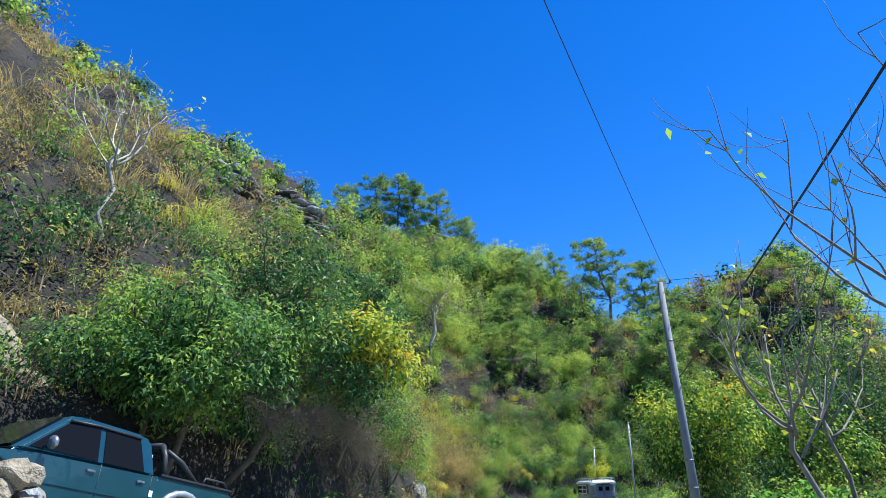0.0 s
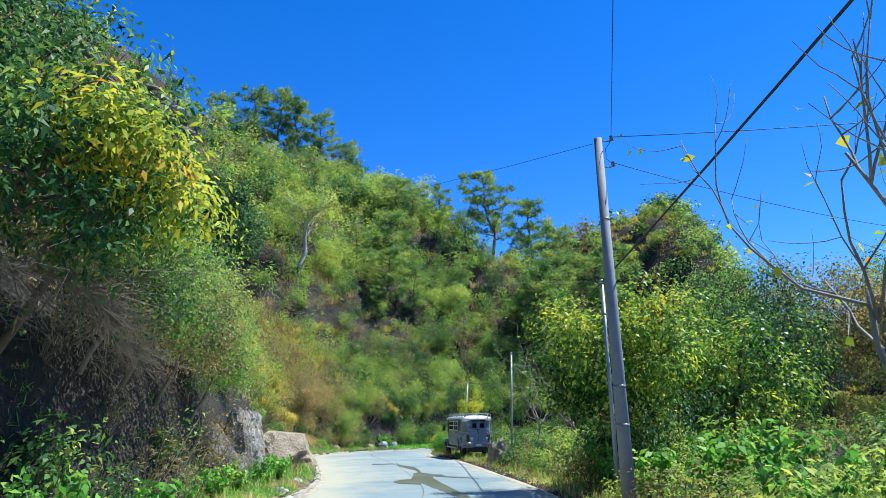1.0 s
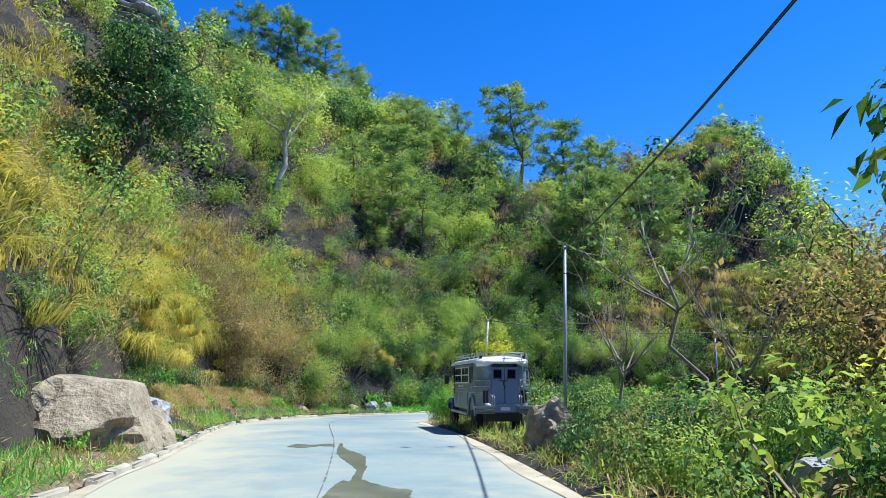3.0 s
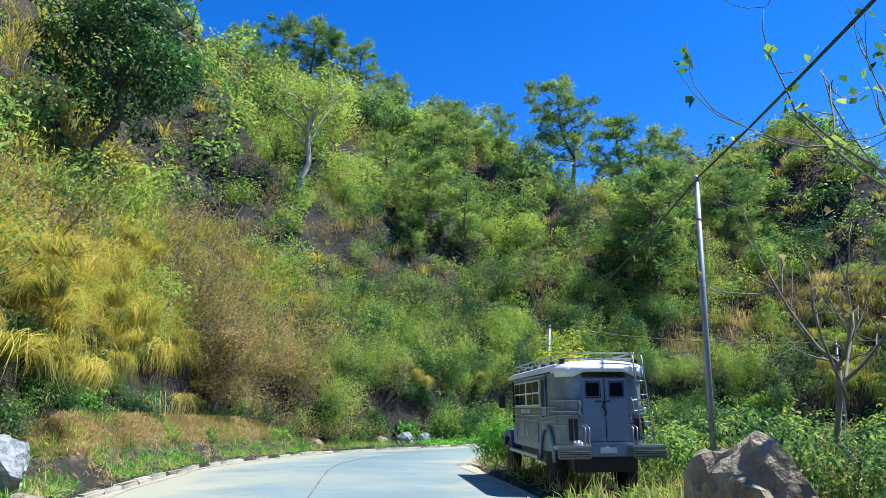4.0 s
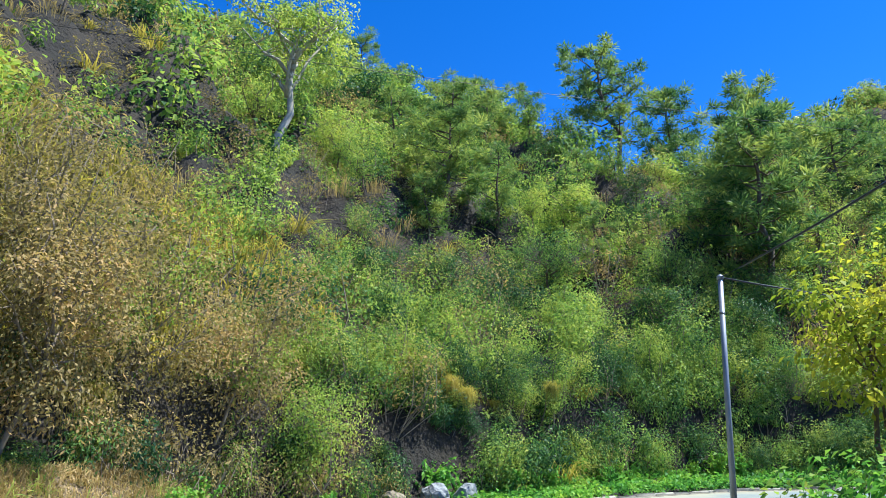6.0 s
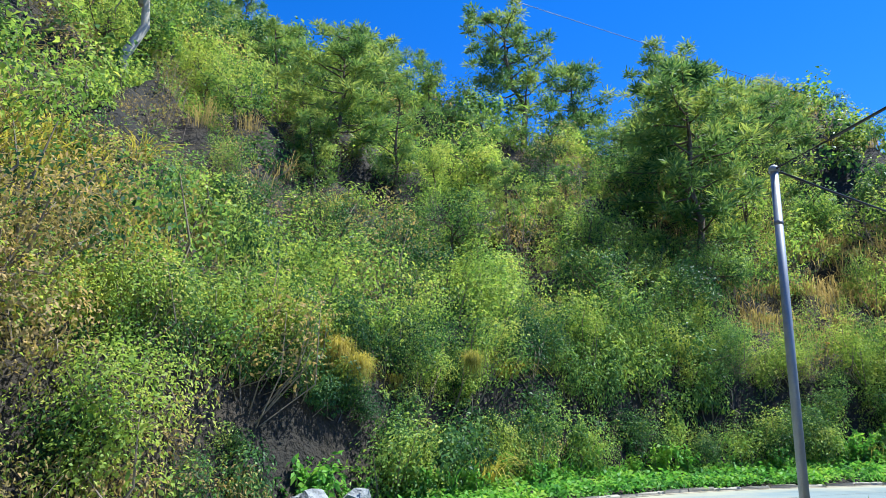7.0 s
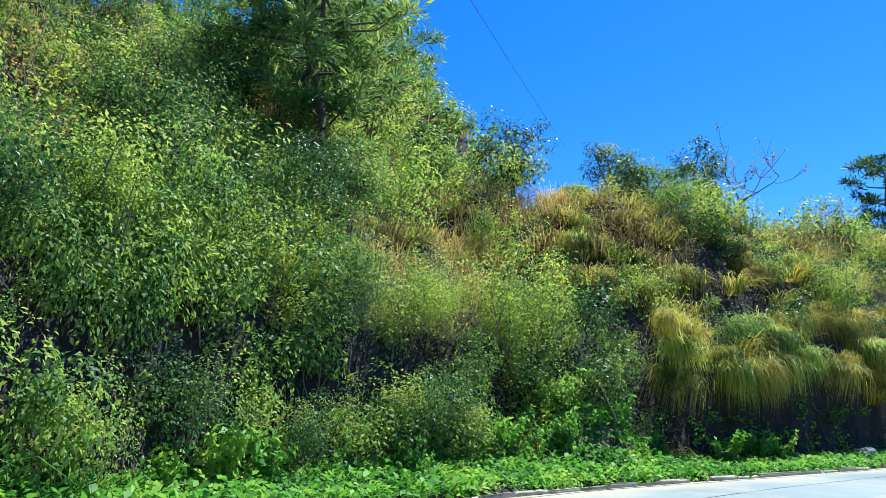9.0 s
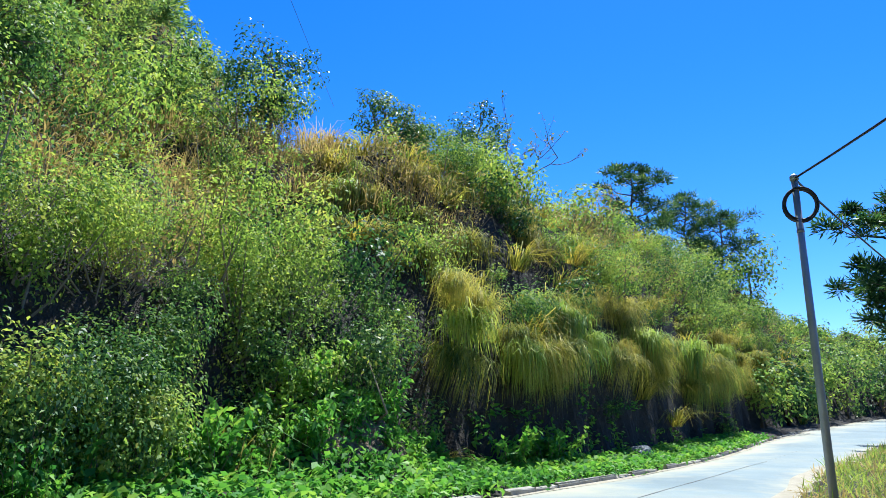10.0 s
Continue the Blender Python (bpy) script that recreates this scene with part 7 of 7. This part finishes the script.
        tube(fr, [(sg * .09, -.055, 1.73), (sg * .38, -.055, 1.73), (sg * .38, -.055, 2.01), (sg * .09, -.055, 2.01), (sg * .09, -.055, 1.73)], .009, 5)
        part("window_rim", fr, M_BLACK, dr)
    part("latch", tube(bmesh.new(), [(-.2, -.07, 1.66), (.1, -.07, 1.66)], .012, 6), M_BLACK, root, "black door bolt")
    part("chain", tube(bmesh.new(), [(-.03, -.075, 1.66), (-.06, -.08, 1.56), (.01, -.08, 1.48), (-.03, -.075, 1.40)], .016, 6), M_BLACK, root, "hanging dark chain and lock")
    part("rear_sill", box(bmesh.new(), -.5, .5, -.1, .1, .70, .95, .015), M_DOOR, root, "blue-grey rear sill")
    part("plate", box(bmesh.new(), -.16, .16, -.112, -.1, .76, .86), M_LETTER, root, "pale plate")
    part("spare_lamp", rock_bm(91, .1, .06, .06, 3, .05), M_LETTER, root, "round white lamp").matrix_basis = pose(-.62, -.22, .93)
    # ladder on the rear right
    ld = new("ladder")
    ld.parent = root
    ld["label"] = "chrome roof ladder"
    for x0, x1 in ((.62, .58), (.84, .76)):
        part("ladder_rail", tube(bmesh.new(), [(x0, -.30, .92), (x0 - .02, -.22, 1.3), (x1, -.15, 2.2), (x1, -.10, 2.45), (x1, .05, 2.52)], .016, 6), M_CHROME, ld)
    for k in range(6):
        t = k / 5
        part("rung", tube(bmesh.new(), [(.61 - .03 * t, -.26 + .11 * t, 1.05 + 1.2 * t), (.83 - .07 * t, -.26 + .11 * t, 1.05 + 1.2 * t)], .011, 6), M_CHROME, ld)
    # roof rack
    rk = new("roof_rack")
    rk.parent = root
    rk["label"] = "thin grey metal roof rack"
    for x in (-.74, .74):
        for z in (2.44, 2.54):
            part("rack_rail", tube(bmesh.new(), [(x, .25, z), (x, 4.9, z)], .012, 6), M_STEEL, rk)
    for k in range(7):
        y = .25 + 4.65 * k / 6
        part("rack_bar", tube(bmesh.new(), [(-.74, y, 2.44), (.74, y, 2.44)], .012, 6), M_STEEL, rk)
        for x in (-.74, .74):
            part("rack_foot", box(bmesh.new(), x - .045, x + .045, y - .05, y + .05, 2.26, 2.43, .01), M_BLACK, rk)
            part("rack_post", tube(bmesh.new(), [(x, y, 2.42), (x, y, 2.56)], .01, 6), M_STEEL, rk)
    part("rack_bar", tube(bmesh.new(), [(-.74, .25, 2.54), (.74, .25, 2.54)], .012, 6), M_STEEL, rk)
    part("rack_bar", tube(bmesh.new(), [(-.74, 4.9, 2.54), (.74, 4.9, 2.54)], .012, 6), M_STEEL, rk)
    return root


jeepney()


# ---- pickup truck ----
def car_paint(name, c):
    m, n, l, p = material(name, 0.28, 0.25, 0.5)
    tc = n.new("ShaderNodeTexCoord")
    f = tex_noise(n, l, 1.6, 4, 0.6, tc.outputs["Object"])
    l.new(col_ramp(n, l, f, [(0.3, tuple(q * .85 for q in c)), (0.7, tuple(q * 1.2 + .004 for q in c))]), p.inputs["Base Color"])
    p.inputs["Coat Weight"].default_value = 0.5
    return m


M_TEAL = car_paint("teal_car_paint", (0.010, 0.055, 0.072))
M_TRIM = plain("black_plastic", [(0.2, (0.015, 0.015, 0.017)), (0.8, (0.04, 0.04, 0.042))], 4, 0.5, 0, 0.2, 60, 0.004)


M_TAIL = plain("red_lens", [(0.2, (0.45, 0.015, 0.01)), (0.8, (0.6, 0.03, 0.02))], 4, 0.25, 0, 0, 30, 0.004)


def pickup():
    root = new("pickup_truck")
    root.matrix_basis = pose(-5.65, 10.7, 0.98, 0, 0, 150) @ pose(0, 0, 0, 10.5, 0, 0)
    tagged(root, "dark teal double-cab pickup truck parked on the sloping bay", "pickup truck")
    W = .86
    low = [(-2.55, .5), (-2.58, 1.12), (-2.5, 1.16), (-1.05, 1.16), (-1.0, 1.14), (1.0, 1.10), (1.15, 1.08), (2.1, 1.0), (2.42, .9), (2.5, .72), (2.48, .45), (2.2, .4), (-2.4, .4)]
    part("body", prism(bmesh.new(), low, "x", -W, W, .05), M_TEAL, root, smooth=False)
    bm = bmesh.new()
    sec = [(-1.02, 1.12), (-.93, 1.66), (-.78, 1.73), (.25, 1.75), (.52, 1.71), (1.3, 1.08)]
    lo = [bm.verts.new((-(W - .04) + .16 * max(0, (z - 1.1) / .64), y, z)) for y, z in sec]
    hi = [bm.verts.new(((W - .04) - .16 * max(0, (z - 1.1) / .64), y, z)) for y, z in sec]
    bm.faces.new(lo)
    bm.faces.new(hi[::-1])
    for i in range(len(sec)):
        bm.faces.new((lo[i], hi[i], hi[(i + 1) % len(sec)], lo[(i + 1) % len(sec)]))
    bmesh.ops.recalc_face_normals(bm, faces=bm.faces[:])
    bmesh.ops.bevel(bm, geom=bm.edges[:], offset=.06, segments=3, affect="EDGES")
    part("cab", bm, M_TEAL, root)
    # glass: windscreen, rear window, side windows leaning with the cab's sides
    ws = bmesh.new()
    v = [ws.verts.new(q) for q in ((-.70, 1.22, 1.15), (.70, 1.22, 1.15), (.60, .58, 1.67), (-.60, .58, 1.67))]
    ws.faces.new(v)
    r = bmesh.ops.extrude_face_region(ws, geom=ws.faces[:])
    for q in r["geom"]:
        if isinstance(q, bmesh.types.BMVert):
            q.co += Vector((0, .022, .02))
    part("windscreen", ws, M_GLASS, root, "dark windscreen")
    for sg in (-1, 1):
        for poly, nm in (([(1.05, 1.17), (.50, 1.62), (.02, 1.64), (.02, 1.17)], "front_window"), ([(-.07, 1.17), (-.07, 1.64), (-.68, 1.63), (-.78, 1.17)], "rear_side_window")):
            g = bmesh.new()
            q = [g.verts.new((sg * ((W - .04) - .16 * (z - 1.1) / .64 + .004), y, z)) for y, z in poly]
            g.faces.new(q)
            r = bmesh.ops.extrude_face_region(g, geom=g.faces[:])
            for w_ in r["geom"]:
                if isinstance(w_, bmesh.types.BMVert):
                    w_.co.x += sg * .006
            part(nm, g, M_GLASS, root, "dark tinted side window")
        part("rain_guard", tube(bmesh.new(), [(sg * .715, .52, 1.635), (sg * .70, .05, 1.665), (sg * .70, -.68, 1.655)], .018, 6), M_TRIM, root, "black rain guard")
        part("door_gap", tube(bmesh.new(), [(sg * (W + .001), -.02, .55), (sg * (W + .001), -.02, 1.14)], .006, 4), M_TRIM, root)
        part("door_gap", tube(bmesh.new(), [(sg * (W + .001), -.9, .75), (sg * (W + .001), -.9, 1.14)], .006, 4), M_TRIM, root)
        part("side_moulding", box(bmesh.new(), *sorted((sg * (W - .01), sg * (W + .016))), -.9, 1.05, .74, .80, .006), M_TEAL, root)
        for hy in (.06, -.78):
            part("door_handle", box(bmesh.new(), *sorted((sg * (W - .01), sg * (W + .03))), hy, hy + .14, 1.0, 1.035, .01), M_CHROME, root, "chrome door handle")
        mi = part("mirror", rock_bm(5, .10, .06, .09, 3, .02), M_CHROME, root, "silver door mirror")
        mi.matrix_basis = pose(sg * (W + .13), .86, 1.24)
        part("mirror_arm", box(bmesh.new(), *sorted((sg * (W - .04), sg * (W + .08))), 0.84, .89, 1.16, 1.2, .01), M_TEAL, root)
        ar = bmesh.new()
        tube(ar, [(sg * (W + .01), -1.55 + .48 * math.cos(radians(a)), .5 + .48 * math.sin(radians(a))) for a in range(0, 181, 18)], .05, 6)
        part("wheel_flare", ar, M_STEEL, root, "pale grey wheel flare")
        ar = bmesh.new()
        tube(ar, [(sg * (W - .01), 1.55 + .48 * math.cos(radians(a)), .5 + .48 * math.sin(radians(a))) for a in range(0, 181, 18)], .035, 6)
        part("wheel_flare", ar, M_TEAL, root, "teal wheel flare")
        wheel(root, sg * .78, -1.55, .38, .38, .24, sg, M_CHROME)
        wheel(root, sg * .78, 1.55, .38, .38, .24, sg, M_CHROME)
        part("bed_rail", box(bmesh.new(), *sorted((sg * (W - .09), sg * (W + .005))), -2.55, -1.06, 1.16, 1.20, .012), M_TRIM, root, "black bed rail cap")
        part("roll_bar", tube(bmesh.new(), [(sg * .74, -1.2, 1.18), (sg * .70, -1.18, 1.5), (sg * .60, -1.18, 1.66)], .045, 8), M_TRIM, root, "black sport bar")
        part("roll_bar_brace", tube(bmesh.new(), [(sg * .70, -1.2, 1.58), (sg * .74, -1.5, 1.45), (sg * .76, -1.85, 1.18)], .038, 8), M_TRIM, root, "black sport bar brace")
        part("rear_rail", tube(bmesh.new(), [(sg * .78, -1.95, 1.2), (sg * .78, -2.0, 1.3), (sg * .78, -2.4, 1.3), (sg * .78, -2.5, 1.2)], .02, 6), M_TRIM, root, "black bed side rail")
        tl = part("tail_lamp", box(bmesh.new(), *sorted((sg * (W - .14), sg * (W + .012))), -2.61, -2.5, .74, 1.08, .015), M_TAIL, root, "red tail lamp")
        part("indicator", box(bmesh.new(), *sorted((sg * (W - .13), sg * (W + .016))), -2.615, -2.51, .98, 1.07, .01), M_ORANGE, tl, "orange indicator lens")
        part("decal", box(bmesh.new(), *sorted((sg * W, sg * (W + .005))), -.97, -.90, .84, .93), M_LETTER, root, "small pale emblem")
    part("roll_bar", tube(bmesh.new(), [(-.60, -1.18, 1.66), (0, -1.18, 1.69), (.60, -1.18, 1.66)], .045, 8), M_TRIM, root, "black sport bar")
    part("stop_lamp_board", box(bmesh.new(), -.3, .3, -1.27, -1.24, 1.48, 1.56, .01), M_LETTER, root, "pale board on the sport bar")
    part("bumper", box(bmesh.new(), -.84, .84, 2.42, 2.62, .42, .66, .05), M_CHROME, root, "chrome front bumper")
    return root


pickup()

# ---- stains on the road ----
M_WET = plain("wet_stain", [(0.25, (0.07, 0.072, 0.055)), (0.55, (0.12, 0.12, 0.088)), (0.8, (0.2, 0.2, 0.15))], 1.5, 0.3, 0, 0.1, 40, 0.004, False)


def stain(name, pts, label, z=0.006, mat=None):
    """A flat spill: a smoothed outline laid just over the road."""
    line = smooth_line(np.array(list(pts) + [pts[0]]), 9)[:-1]
    rg = np.random.default_rng(len(pts))
    line = line + rg.normal(0, .014, line.shape) * [1, 2]
    bm = bmesh.new()
    s_, d_ = nearest(LINE_L, line[:, 0], line[:, 1])
    e_ = nearest(LINE_R, line[:, 0], line[:, 1])[1]
    f_ = -d_ / (e_ - d_)
    vs = [bm.verts.new((x, y, float(road_z(q)) + 0.2 * f * (1 - f) + z)) for (x, y), q, f in zip(line, s_, f_)]
    f = bm.faces.new(vs)
    if f.normal.z < 0:
        f.normal_flip()
    bmesh.ops.triangulate(bm, faces=bm.faces[:])
    ob = part(name, bm, mat or M_WET, None)
    return tagged(ob, label, "stain", kind="structure")


stain("wet_patch", [(5.0, 24), (4.98, 28), (4.85, 31.5), (4.85, 33.0), (4.7, 34.4), (4.95, 36), (5.3, 38.2), (5.5, 38.4), (5.62, 40), (5.35, 42), (5.3, 43.6), (5.4, 45.6), (5.5, 43.8), (5.85, 42.2), (5.82, 40.2), (5.7, 38.6), (6.05, 37.6), (6.35, 37.3), (6.3, 36.5), (6.9, 35.6),
                   (7.3, 34.9), (6.8, 35.1), (6.2, 35.7), (5.75, 36.2), (5.5, 33), (5.4, 30), (5.3, 27), (5.25, 24)], "dark wet oil stain running along the road")
stain("wet_patch", [(4.7, 32.3), (4.25, 32.7), (4.0, 33.4), (4.1, 34.2), (4.5, 34.9), (4.9, 34.7), (4.95, 33.6)], "dark wet stain beside the main spill", 0.009)
stain("wet_patch", [(4.1, 44.6), (4.3, 45.3), (4.7, 45.0), (5.1, 45.2), (5.25, 44.5), (4.9, 44.6), (4.5, 44.3)], "small dark wet stain across the lane", 0.009)
JOINT = plain("dark_joint", [(0.2, (0.08, 0.08, 0.075)), (0.8, (0.14, 0.14, 0.13))], 4, 0.9, 0, 0, 30, 0.01, False)
bm = bmesh.new()
mid = (RL + RR) / 2
for i in range(60, len(mid) - 150):
    w = 0.014 + 0.006 * math.sin(i * 1.7)
    a, b = mid[i], mid[i + 1]
    n_ = across[i]
    bm.faces.new([bm.verts.new((*q, zl[i] + .056)) for q in (a - n_ * w, b - n_ * w, b + n_ * w, a + n_ * w)])
bmesh.ops.recalc_face_normals(bm, faces=bm.faces[:])
tagged(part("road_joint", bm, JOINT, None), "dark joint along the middle of the road", "road joint", kind="structure")

# ---- stones of the retaining wall, last ----
STONES = []
for i in range(8):
    bm = rock_bm(500 + i, .56, .13, .6, 2, .75)
    me = bpy.data.meshes.new("stone")
    bm.to_mesh(me)
    bm.free()
    me.materials.append((M_ROCK, M_WHITE, M_GREY, M_ROCK)[i % 4])
    STONES.append(me)
sr = random.Random(9)
inv = core.matrix_basis
zz = -0.05
while zz < 2.3:
    hh = sr.uniform(.2, .38)
    xx = sr.uniform(-.1, .1)
    while xx < (W1 - W0).length:
        ww = sr.uniform(.1, .26)
        st = put("stone", sr.choice(STONES), wall)
        st.matrix_basis = inv @ pose(xx + ww / 2, sr.uniform(.0, .05), zz + hh / 2 + sr.uniform(-.06, .06), 0, sr.uniform(-25, 25), 0) @ Matrix.Diagonal((ww * sr.uniform(1.0, 1.35), .7, hh * sr.uniform(1.0, 1.7), 1))
        xx += ww
    zz += hh
